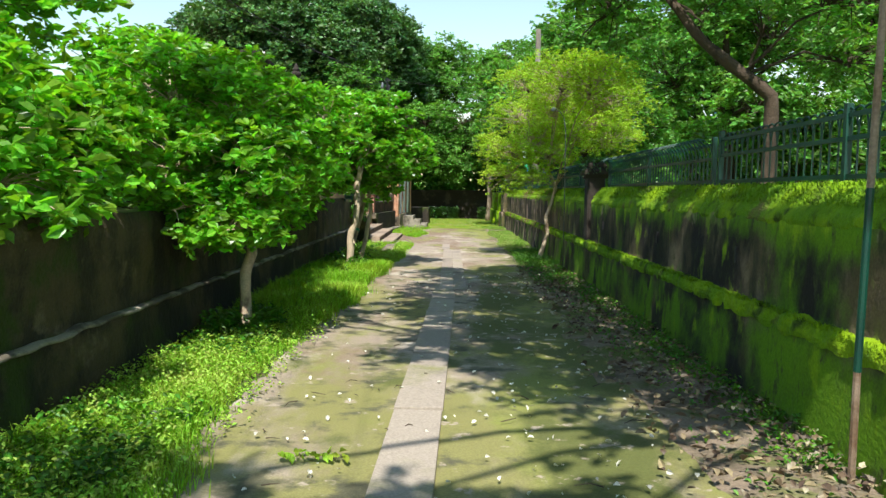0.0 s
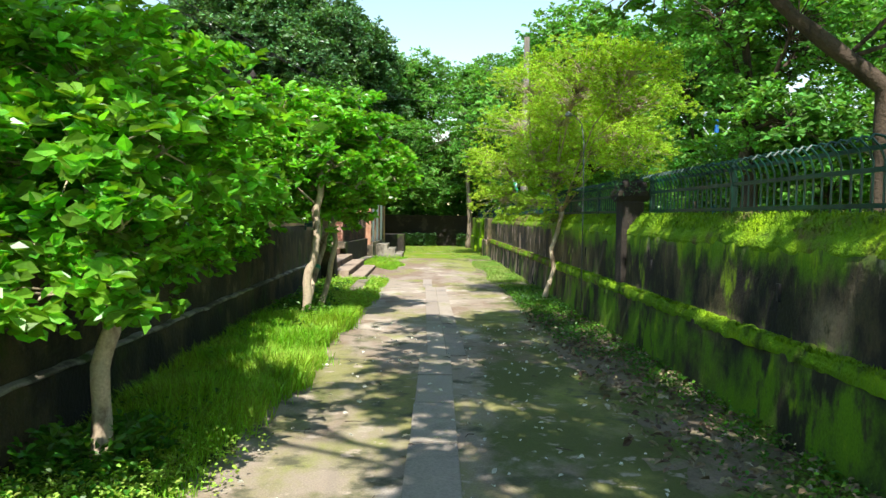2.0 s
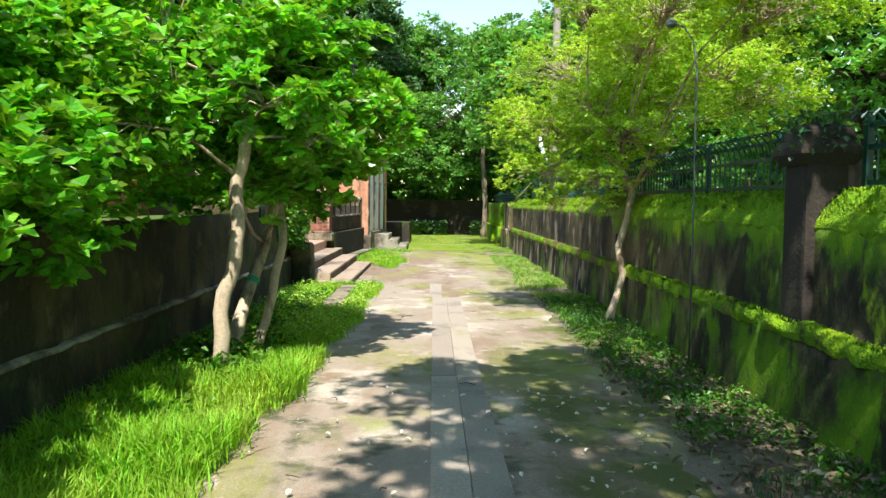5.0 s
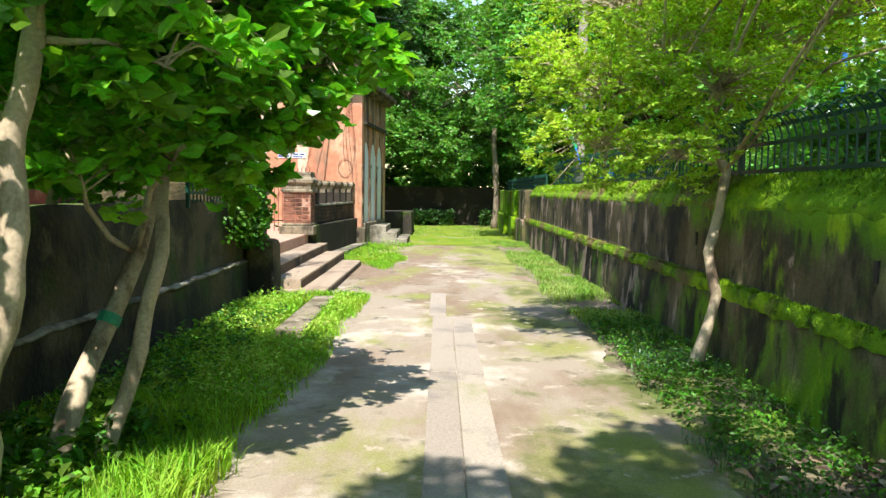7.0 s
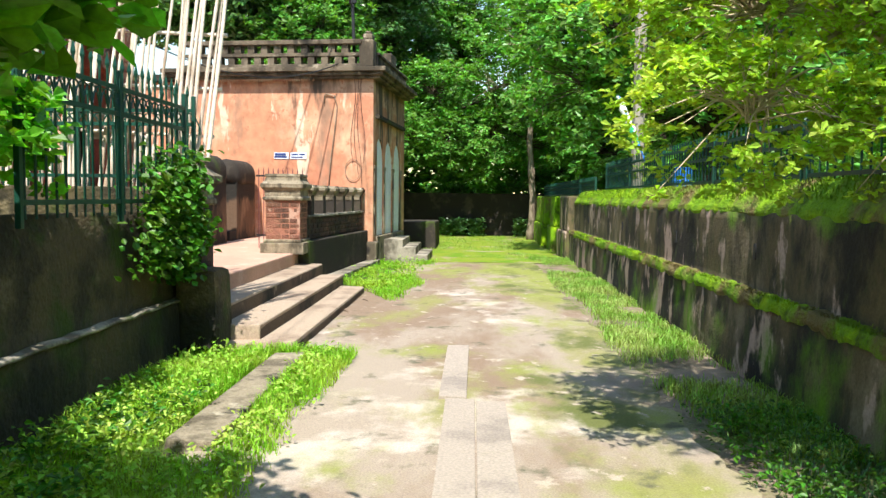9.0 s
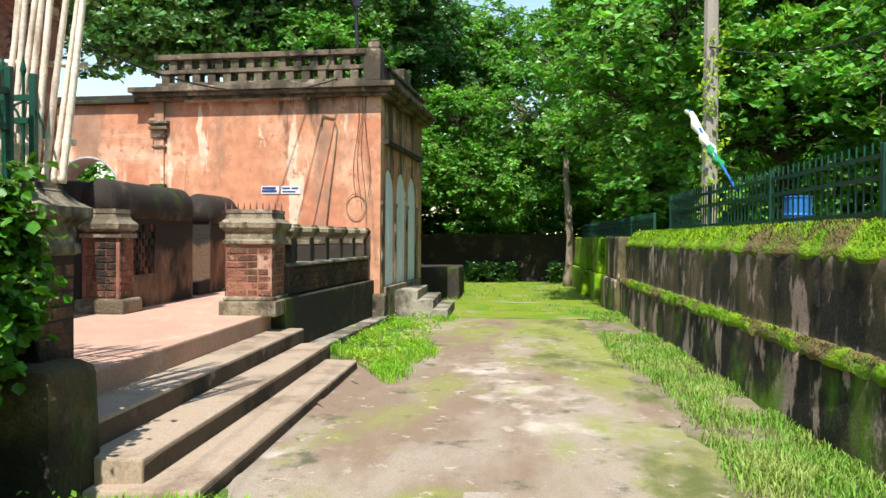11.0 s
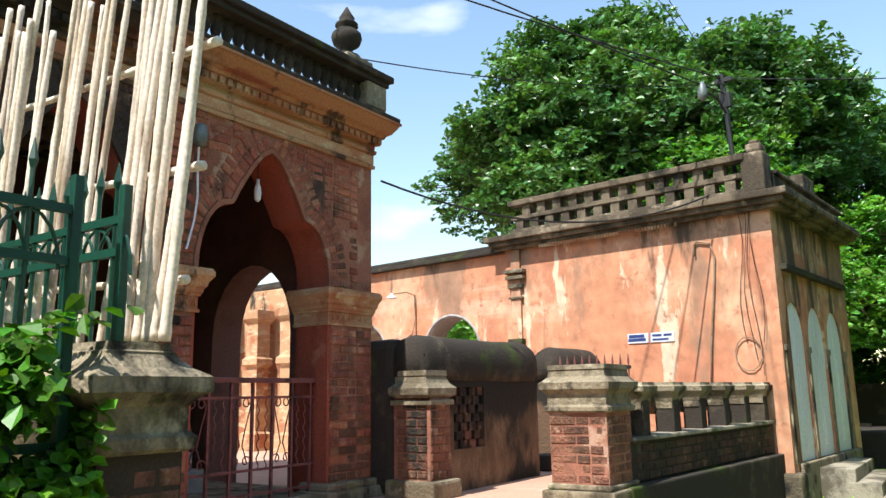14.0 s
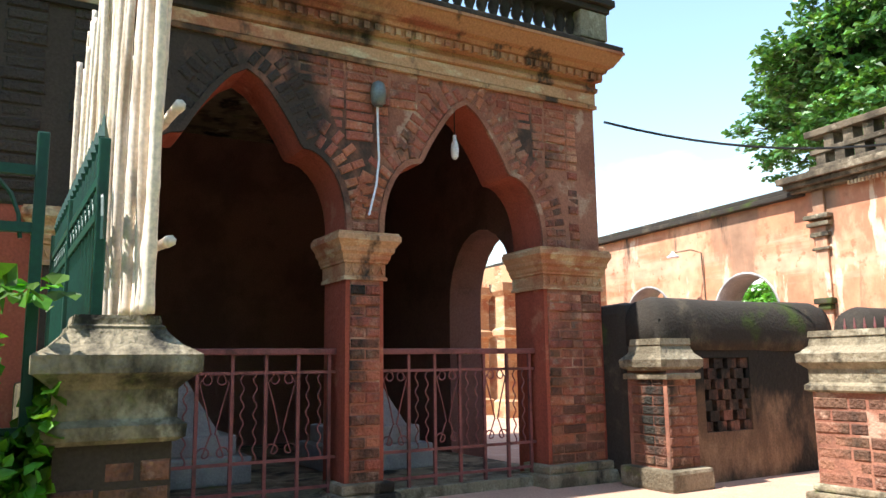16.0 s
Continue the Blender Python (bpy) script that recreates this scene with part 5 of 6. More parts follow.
for y, s in ((22.0, 1.0), (23.75, 0.9)):
    tomb = thing("tomb", (-6.6, y + 0.3, TZ + 0.08), "grey stone tomb with a pointed top under the porch", "tomb", "tombs in the porch")
    part("base", boxes((-0.5 * s, 0.5 * s, -0.55 * s, 0.55 * s, 0, 0.22), (-0.4 * s, 0.4 * s, -0.45 * s, 0.45 * s, 0.22, 0.38), bevel=0.02), tomb_mat, tomb)
    part("top", lathe(bmesh.new(), [(0.33 * s, 0.38), (0.2 * s, 0.62), (0.06 * s, 0.9), (0.02, 0.98)], square=True), tomb_mat, tomb)

lwall_old = surface("brown_plaster", (0.25, 0.155, 0.09), 0.92, [((0.12, 0.072, 0.042), 1.4, 0.43, 0.58, (1, 1, 0.5), 8), (DARK_MOULD, 1.3, 0.52, 0.66, (1, 1, 0.5), 11, ("Z", 1.15, 1.7, 0.3), ("Z", 0.8, 0.57, 0.1))], (24, 0.7, 0.02))

# ---- moulded posts ----
def moulded_post(name, label, cx, cy, half, z0, top, flat=False):
    p = thing(name, (cx, cy, z0), label, "post")
    h = top - z0
    part("shaft", boxes((-half, half, -half, half, 0.0, h - 0.3)), mortar_mat, p)
    part("foot", boxes((-half - 0.07, half + 0.07, -half - 0.07, half + 0.07, 0, 0.17), (-half - 0.035, half + 0.035, -half - 0.035, half + 0.035, 0.17, 0.22), bevel=0.018, jitter=0.006), stone_mat, p, "grey stone foot")
    if flat:
        prof = [(0.012, 0.40), (0.035, 0.385), (0.035, 0.355), (0.01, 0.335), (0.012, 0.25), (0.06, 0.205), (0.065, 0.15), (0.04, 0.135), (0.005, 0.10), (-0.005, 0.045), (0.005, 0.04), (0.0, 0.0)]
    else:
        prof = [(0.01, 0.40), (0.035, 0.385), (0.038, 0.345), (0.012, 0.325), (0.012, 0.235), (0.03, 0.215), (0.06, 0.19), (0.075, 0.183), (0.075, 0.128), (0.06, 0.118), (0.02, 0.095), (-0.015, 0.06), (-0.026, 0.045), (-0.026, 0.036), (-0.038, 0.03), (-0.042, 0.0)]
    part("cap", lathe(bmesh.new(), [(half + o, h - d) for o, d in prof], square=True), stone_mat, p, "moulded grey stone cap")
    z, r = 0.26, 0
    while z < h - 0.42:
        for turn in (0, -90):
            y, k = -half + 0.004, r
            while y < half - 0.05:
                w = min((0.232, 0.112)[k % 2], half - 0.004 - y)
                me = old_stretcher if w > 0.18 else old_header
                BRICKS.append((p, me, pose(0, 0, 0, 0, 0, turn) @ pose(half + 0.005 + rng_p.uniform(-0.006, 0.006), y + w / 2, z, 0, 0, rng_p.uniform(-1.5, 1.5)) @ Matrix.Diagonal((1, w / (0.232 if w > 0.18 else 0.112), 1, 1))))
                y += w + 0.01
                k += 1
        z += 0.079
        r += 1
    return p


moulded_post("gate_post", "brick gate post with a moulded grey cap", -2.62, 21.365, 0.17, TZ - 0.05, 1.74)
moulded_post("terrace_post", "brick terrace post with a moulded grey cap", -2.83, 25.98, 0.26, TZ - 0.01, 1.76, True)
butt = thing("brick_buttress", (-4.5, 25.8, TZ), "low brick buttress with a sloping stone cap", "pier")
part("shaft", boxes((-0.24, 0.2, -0.16, 0.16, 0, 0.95)), mortar_mat, butt)
part("foot", boxes((-0.3, 0.28, -0.24, 0.24, 0, 0.17), bevel=0.03, jitter=0.008), stone_mat, butt)
part("band", boxes((-0.26, 0.235, -0.195, 0.195, 0.86, 0.91), bevel=0.01), stone_mat, butt)
part("cap", lathe(bmesh.new(), [(0.20, 0.93), (0.235, 0.96), (0.24, 1.02), (0.22, 1.04), (0.19, 1.07), (0.165, 1.13), (0.175, 1.14), (0.17, 1.19)], (-0.01, 0, 0), square=True), stone_mat, butt, "moulded grey stone cap")
part("link_cap", boxes((-0.32, -0.02, -0.12, 0.12, 0.95, 1.16), bevel=0.03, jitter=0.01), stone_mat, butt, "grey coping running back to the wall")
for r in range(9):
    for turn, half in ((0, 0.16), (-90, 0.2)):
        y, k = -half + 0.004, r
        while y < half - 0.05:
            w = min((0.232, 0.112)[k % 2], half - 0.004 - y)
            me = old_stretcher if w > 0.18 else old_header
            BRICKS.append((butt, me, pose(0, 0, 0, 0, 0, turn) @ pose((0.2 if turn == 0 else 0.16) + 0.012, y + w / 2, 0.22 + 0.079 * r, 0, 0, rng_p.uniform(-1.5, 1.5)) @ Matrix.Diagonal((1, w / (0.232 if w > 0.18 else 0.112), 1, 1))))
            y += w + 0.01
            k += 1
tagged(part("link_wall", boxes((-5.3, -4.74, 25.66, 27.2, TZ, 2.08), bevel=0.1, jitter=0.02), black_mat), "short blackened plaster wall joining the porch", "wall", kind="structure")

# ---- round-topped walls on the terrace ----
def round_wall(label, x0, x1, y0, y1, top, hole=None):
    w = thing("round_topped_wall", (0, 0, 0), label, "wall")
    if hole:
        a, b, c, d = hole
        part("body", boxes((x0, x1, y0, a, TZ, top - 0.2), (x0, x1, b, y1, TZ, top - 0.2), (x0, x1, a, b, TZ, c), (x0, x1, a, b, d, top - 0.2)), lwall_old, w, "stained brown plaster")
        for r in range(7):
            for k in range(7):
                if (r + k) % 2 == 0:
                    y = a + (b - a) * (k + 0.0) / 7
                    z = c + (d - c) * r / 7
                    part("lattice_brick", boxes((x1 - 0.16, x1 - 0.015, y - 0.012, y + (b - a) / 7 + 0.012, z, z + (d - c) / 7 - 0.004), jitter=0.003), old_brick_mat, w)
    else:
        part("body", boxes((x0, x1, y0, y1, TZ, top - 0.2), bevel=0.03), lwall_old, w, "stained ochre plaster")
    bm = bmesh.new()
    c, r = (x0 + x1) / 2, (x1 - x0) / 2 + 0.03
    ring = [(c + r * math.cos(math.pi * k / 12) * 1.0, top - 0.36 + 0.36 * max(0.0, math.sin(math.pi * k / 12)) ** 0.75) for k in range(13)] + [(c - r + 0.02, top - 0.46), (c + r - 0.02, top - 0.46)]
    n = max(6, int((y1 - y0) / 0.12))
    loops = []
    for j in range(n + 1):
        y = y0 - 0.04 + (y1 - y0 + 0.08) * j / n
        e = 0.82 if j in (0, n) else 1.0
        loops.append([bm.verts.new((c + (x - c) * e + 0.015 * noise.noise((y * 2, x, z)), y, top - 0.2 + (z - top + 0.2) * e + 0.02 * noise.noise((y * 1.6, z, 4)))) for x, z in ring])
    for a, b in zip(loops, loops[1:]):
        for i in range(len(ring)):
            bm.faces.new((a[i], b[i], b[(i + 1) % len(ring)], a[(i + 1) % len(ring)]))
    bm.faces.new(loops[0]), bm.faces.new(loops[-1][::-1])
    bmesh.ops.recalc_face_normals(bm, faces=bm.faces)
    part("rounded_top", bm, black_mat, w, "rounded top black with mould", smooth=True)
    return w


round_wall("round-topped plaster wall with a brick lattice window", -4.78, -4.42, 25.71, 27.98, 2.12, (26.2, 26.78, 0.98, 1.6))
round_wall("short round-topped plaster wall by the house", -4.95, -4.5, 28.85, 30.1, 2.12)
tagged(part("planter", boxes((-4.98, -4.5, 28.4, 28.8, TZ, 0.76), bevel=0.03, jitter=0.01), black_mat), "low dark planter block beside the wall", "planter")
grille = thing("spiked_grille", (-3.1, 26.75, TZ), "black iron grille with short spikes behind the post", "railing")
part("rail", boxes((-0.42, 0.36, -0.015, 0.015, 1.17, 1.20)), cable_mat, grille)
part("rail", boxes((-0.42, 0.36, -0.012, 0.012, 0.2, 0.225)), cable_mat, grille)
for k in range(10):
    x = -0.38 + 0.08 * k
    bm = bmesh.new()
    tube(bm, [(x, 0, 0), (x, 0, 1.2), (x, 0, 1.25), (x, 0, 1.32)], [0.008, 0.008, 0.012, 0.002], 5)
    part("spike", bm, iron_mat, grille)

# ---- balustrade between post and house ----
bdir = math.degrees(math.atan2(0.30, 3.9))
bal = thing("brick_balustrade", (-2.6, 26.3, 0), "dark brick balustrade with capped posts", "balustrade", rz=-bdir)
part("plinth", boxes((-0.34, 0.14, -0.3, 3.98, -0.1, 0.74), bevel=0.02, jitter=0.01), black_mat, bal, "blackened plinth")
part("kerb", boxes((0.1, 0.4, -0.2, 4.0, -0.1, 0.12), bevel=0.02, jitter=0.01), ledge_mat, bal)
part("low_wall", boxes((-0.2, 0.04, -0.1, 3.9, 0.74, 1.10), bevel=0.01), black_mat, bal)
part("sill", boxes((-0.24, 0.075, -0.1, 3.9, 1.10, 1.135), bevel=0.012, jitter=0.006), ledge_mat, bal, "mossy sill")
for k in range(6):
    y = 0.28 + 0.69 * k
    part("post", boxes((-0.17, 0.03, y - 0.075, y + 0.075, 1.12, 1.45), bevel=0.012, jitter=0.006), black_mat, bal)
    part("cap", lathe(bmesh.new(), [(0.085, 1.36), (0.09, 1.42), (0.115, 1.48), (0.15, 1.525), (0.155, 1.57), (0.135, 1.585), (0.13, 1.61)], (-0.07, y, 0), square=True), stone_mat, bal, "corbelled grey cap")
for r in range(4):
    for k in range(15):
        y = 0.1 + 0.25 * k + (0.12 if r % 2 else 0)
        BRICKS.append((bal, soot_stretcher, pose(0.05, y, 0.79 + 0.08 * r, 0, 0, rng_p.uniform(-1, 1))))
for k in range(5):
    y = 0.28 + 0.69 * k
    arch = [(y + 0.02, 1.3)] + [(y + 0.02 + 0.65 * i / 8, 1.30 + 0.14 * math.sin(math.pi * i / 8)) for i in range(1, 8)] + [(y + 0.67, 1.3), (y + 0.67, 1.59), (y + 0.02, 1.59)]
    bm = extruded(arch, 0.12)
    bm.transform(Matrix.Translation((-0.16, 0, 0)))
    part("arch_infill", bm, lwall_old, bal, "worn brick arch between posts")
    for q in (0.12, 0.36, 0.58):
        BRICKS.append((bal, old_header, pose(-0.15, y + q, 1.52, 0, 0, rng_p.uniform(-4, 4)) @ Matrix.Diagonal((1, 1.6, 1, 1))))

# ---- house details ----
part("cornice", boxes((-4.4, 0.16, -0.12, 0.3, 3.84, 3.9), (-4.45, 0.24, -0.2, 0.3, 3.9, 3.97), (-4.5, 0.3, -0.27, 0.3, 3.97, 4.06), bevel=0.012), parapet_mat, house, "grey stained cornice")
part("side_cornice", boxes((-0.3, 0.16, 0.3, 3.62, 3.84, 3.9), (-0.3, 0.24, 0.3, 3.7, 3.9, 3.97), (-0.3, 0.3, 0.3, 3.76, 3.97, 4.06), bevel=0.012), parapet_mat, house)
part("string_course", boxes((-0.02, 0.09, 0.2, 3.3, 3.06, 3.14), bevel=0.012), black_mat, house)
repeat(part("dentil", boxes((-3.5, -3.475, -0.13, -0.1, 3.79, 3.84)), ochre_mat, house), [(0.05 * k, 0, 0) for k in range(1, 46)])
PX0, PX1 = -4.0, -0.25
for z0, z1, o in ((4.06, 4.13, 0.02), (4.29, 4.36, 0.0), (4.53, 4.62, 0.04)):
    part("parapet_rail", boxes((PX0 - o, PX1 + o, -0.16 - o, 0.06, z0, z1), bevel=0.012, jitter=0.005), parapet_mat, house)
for z0, z1, off in ((4.13, 4.29, 0.0), (4.36, 4.53, 0.14)):
    for k in range(13):
        x = PX0 + 0.08 + off + 0.285 * k
        if x + 0.14 < PX1:
            part("parapet_block", boxes((x, x + 0.145, -0.14, 0.05, z0, z1), bevel=0.006, jitter=0.004), parapet_mat, house)
part("corner_scroll", boxes((-0.27, 0.03, -0.17, 0.16, 4.06, 4.62), (-0.2, 0.0, -0.14, 0.12, 4.62, 4.74), (-0.16, -0.04, -0.1, 0.1, 4.74, 4.8), bevel=0.035), parapet_mat, house, "weathered corner block")
part("side_parapet", boxes((-0.16, 0.04, 0.2, 3.6, 4.06, 4.36), (-0.18, 0.08, 0.2, 3.62, 4.36, 4.42), (-0.14, 0.05, 1.6, 2.2, 4.42, 4.66), bevel=0.02), parapet_mat, house)
for c in (0.62, 1.62, 2.62):
    d = part("door", boxes((-0.08, -0.03, c - 0.45, c - 0.006, 0.6, 2.9), (-0.08, -0.03, c + 0.006, c + 0.45, 0.6, 2.9), bevel=0.006), white_mat, house, "tall white painted double door")
    for s in (-0.2, 0.2):
        for z0, z1 in ((0.75, 1.25), (1.35, 1.95)):
            part("door_panel", boxes((-0.031, -0.02, c + s - 0.13, c + s + 0.13, z0, z1), bevel=0.006), white_mat, d)
for y in (0.12, 1.12, 2.12, 3.12):
    part("pilaster", boxes((-0.02, 0.02, y - 0.045, y + 0.045, 0.6, 2.0), (-0.02, 0.035, y - 0.06, y + 0.06, 2.0, 2.08), bevel=0.008), stone_mat, house, "slim weathered pilaster")
part("wall_pilaster", boxes((-4.12, -3.94, -0.045, 0.0, TZ, 3.84), bevel=0.01), pink_mat, house)
part("capital", boxes((-4.2, -3.86, -0.10, 0.0, 3.34, 3.4), (-4.17, -3.89, -0.08, 0.0, 3.2, 3.26), (-4.22, -3.84, -0.13, 0.0, 3.44, 3.5), (-4.16, -3.9, -0.07, 0, 3.02, 3.06), bevel=0.012), stone_mat, house)
part("corbel", boxes((-4.17, -3.89, -0.12, 0.0, 2.3, 2.38), (-4.13, -3.93, -0.09, 0.0, 2.22, 2.3), bevel=0.02), black_mat, house, "small dark corbel")
part("base_flare", boxes((-0.3, 0.1, -0.1, 0.2, -0.1, 0.5), bevel=0.04), stone_mat, house)
plaque = thing("street_plaque", (HX, HY, 0), "small blue and white lettered plaque on the plaster", "sign", rz=HR)
part("board", boxes((-2.12, -1.80, -0.016, -0.003, 2.2, 2.335), (-1.77, -1.42, -0.016, -0.003, 2.2, 2.335)), plaque_mat, plaque)
bm = boxes((-2.1, -1.86, -0.021, -0.017, 2.275, 2.32), (-2.11, -1.84, -0.021, -0.017, 2.225, 2.265), (-1.74, -1.6, -0.021, -0.017, 2.28, 2.31), (-1.57, -1.45, -0.021, -0.017, 2.28, 2.31), (-1.74, -1.5, -0.021, -0.017, 2.225, 2.25))
part("lettering", bm, plaque_blue, plaque, "dark blue lettering")
hose = thing("wall_hose", (HX, HY, 0), "brown pipe looped down the plaster wall", "pipe", rz=HR)
part("pipe", tube(bmesh.new(), [(-0.95, -0.03, 1.5), (-0.9, -0.03, 2.1), (-0.8, -0.03, 2.9), (-0.76, -0.03, 3.3), (-0.82, -0.03, 3.5), (-0.98, -0.03, 3.54), (-1.03, -0.03, 3.5), (-1.03, -0.03, 3.35)], 0.014, 6), rust_mat, hose, smooth=True)
wires = thing("wire_bundle", (HX, HY, 0), "tangled black wires down the house corner", "cables", rz=HR)
rw = random.Random(5)
for k in range(4):
    x = -0.42 + 0.07 * k
    pts = [(x + 0.05 * math.sin(i * 0.9 + k), -0.03 - 0.01 * k, 4.0 - (0.27 + 0.03 * (k % 3)) * i) for i in range(8)]
    part("wire", tube(bmesh.new(), pts, 0.0045, 5), cable_mat, wires)
part("wire_loop", tube(bmesh.new(), [(-0.42 + 0.17 * math.cos(a * 0.5), -0.03, 1.98 + 0.22 * math.sin(a * 0.5)) for a in range(13)], 0.008, 5), rust_mat, wires)
pole2 = thing("roof_lamp_pole", (HX, HY, 0), "dark steel pole with a street lamp on the parapet", "lamp post", rz=HR)
part("pole", tube(bmesh.new(), [(-0.42, 0.12, 4.0), (-0.46, 0.12, 5.0), (-0.5, 0.12, 5.9)], 0.035, 8), cable_mat, pole2)
part("arm", tube(bmesh.new(), [(-0.47, 0.12, 5.3), (-0.52, -0.1, 5.5), (-0.6, -0.3, 5.55)], 0.015, 6), cable_mat, pole2)
part("lamp_head", lathe(bmesh.new(), [(0.03, 0.18), (0.05, 0.12), (0.07, 0.02), (0.06, -0.05), (0.02, -0.09)], (-0.62, -0.34, 5.5), 10), grey_mat, pole2, "grey lamp head", smooth=True)
part("crossbar", boxes((-0.6, -0.36, 0.09, 0.15, 5.78, 5.84)), cable_mat, pole2)
part("junction_box", boxes((-0.55, -0.4, 0.08, 0.16, 5.4, 5.62), bevel=0.01), cable_mat, pole2)
wl_lamp = thing("wing_wall_lamp", (HX, HY, 0), "small lamp on a bent arm above the arches", "lamp", rz=HR)
part("arm", tube(bmesh.new(), [(-6.3, 0.05, 2.5), (-6.3, 0.02, 3.3), (-6.3, -0.2, 3.34), (-6.42, -0.42, 3.3)], 0.012, 6), rust_mat, wl_lamp)
part("shade", lathe(bmesh.new(), [(0.1, 0.0), (0.09, 0.02), (0.03, 0.06), (0.02, 0.09)], (-6.44, -0.44, 3.22), 12), white_mat, wl_lamp, smooth=True)
door_steps = thing("house_steps", (0, 0, 0), "three small grey stone steps at the house doors", "steps", kind="structure")
for x0, x1, z in ((-2.0, -1.5, 0.5), (-1.6, -1.22, 0.34), (-1.3, -0.95, 0.17)):
    part("step", boxes((x0, x1, 31.0, 32.9, -0.08, z), bevel=0.015, jitter=0.008), ledge_mat, door_steps)
tagged(part("low_platform", boxes((-3.0, -1.0, 35.5, 38, -0.1, 0.75), bevel=0.05, jitter=0.02), black_mat), "low dark mossy platform past the house", "platform")
dome = thing("small_dome", (-12.4, 34.0, 0), "small weathered ochre dome behind the wing", "dome")
part("shell", lathe(bmesh.new(), [(0.9, 3.6), (0.93, 3.8), (0.8, 4.2), (0.5, 4.5), (0.12, 4.66), (0.02, 4.72)], (0, 0, 0), 20), ochre_mat, dome, smooth=True)
part("drum", boxes((-1.0, 1.0, -1.0, 1.0, 0.5, 3.62), bevel=0.02), ochre_mat, dome)
for c in (1.25, 3.45, 5.7):
    bm = bmesh.new()
    rings = []
    for k in range(15):
        q = math.pi * k / 14
        rings.append([bm.verts.new((-4.25 - c + r * math.cos(q), y, 2.24 + r * math.sin(q))) for r, y in ((0.657, 0.055), (0.62, 0.055), (0.62, 0.57), (0.657, 0.57))])
    for u, w in zip(rings, rings[1:]):
        for i in range(4):
            bm.faces.new((u[i], w[i], w[(i + 1) % 4], u[(i + 1) % 4]))
    bmesh.ops.recalc_face_normals(bm, faces=bm.faces)
    part("arch_lining", bm, tomb_mat, wing, "pale grey arch lining", smooth=True)
# the sunlit building seen through the porch
yard = thing("yard_pavilion", (-9.8, 28.6, TZ), "weathered ochre plastered pavilion with moulded pillars", "building")
part("wall", boxes((-4.4, -0.1, 1.2, 1.5, -0.02, 3.0), bevel=0.02), ochre_mat, yard)
for x in (-3.3, -2.3, -1.3, -0.4):
    part("pillar", lathe(bmesh.new(), [(0.2, 0), (0.2, 0.3), (0.14, 0.35), (0.14, 1.5), (0.2, 1.55), (0.2, 1.65), (0.15, 1.7), (0.15, 2.3), (0.22, 2.4), (0.24, 2.55)], (x, 0.9, 0), square=True), ochre_mat, yard)

# ---- bamboo screen ----
screen = thing("bamboo_screen", (0, 0, 0), "tall leaning screen of dry bamboo poles behind the fence", "screen")
rb = random.Random(9)


def bamboo(p0, p1, r, name="pole"):
    a, b = Vector(p0), Vector(p1)
    n = int((b - a).length / 0.035)
    pts, rad = [], []
    joint = rb.uniform(0.2, 0.3)
    bow = Vector((rb.uniform(-0.03, 0.03), rb.uniform(-0.02, 0.02), 0))
    for i in range(n + 1):
        f = i / n
        pts.append(a.lerp(b, f) + bow * math.sin(math.pi * f))
        d = ((b - a).length * f) % joint
        rad.append(r * (1.0 - 0.3 * f) * (1.13 if d < 0.036 else 1.0))
    part(name, tube(bmesh.new(), pts, rad, 7), bamboo_mat, screen, smooth=True)


x, k = -2.32, 0
while x > -4.75:
    f = (x + 2.32) / -2.43
    y = 21.43 - 0.07 * f
    gap = rb.uniform(0.048, 0.064) if k % 9 != 8 else 0.13
    lean = 0.27 - 0.1 * f + rb.uniform(-0.06, 0.06)
    top = 3.8 if k < 9 else 3.42
    bamboo((x - 0.14 + rb.uniform(-0.01, 0.01), y + rb.uniform(-0.015, 0.02), 1.42 if x < -2.75 else 1.745), (x - 0.14 + lean, y + rb.uniform(-0.03, 0.03), top + rb.uniform(-0.16, 0.1)), rb.uniform(0.0155, 0.0225))
    x -= gap
    k += 1
for z, dx in ((1.98, 0.02), (2.42, 0.1), (2.92, 0.17)):
    bamboo((-2.44 + dx * 0.9, 21.50, z), (-4.8, 21.44, z + 0.1), 0.018, "cross_pole")

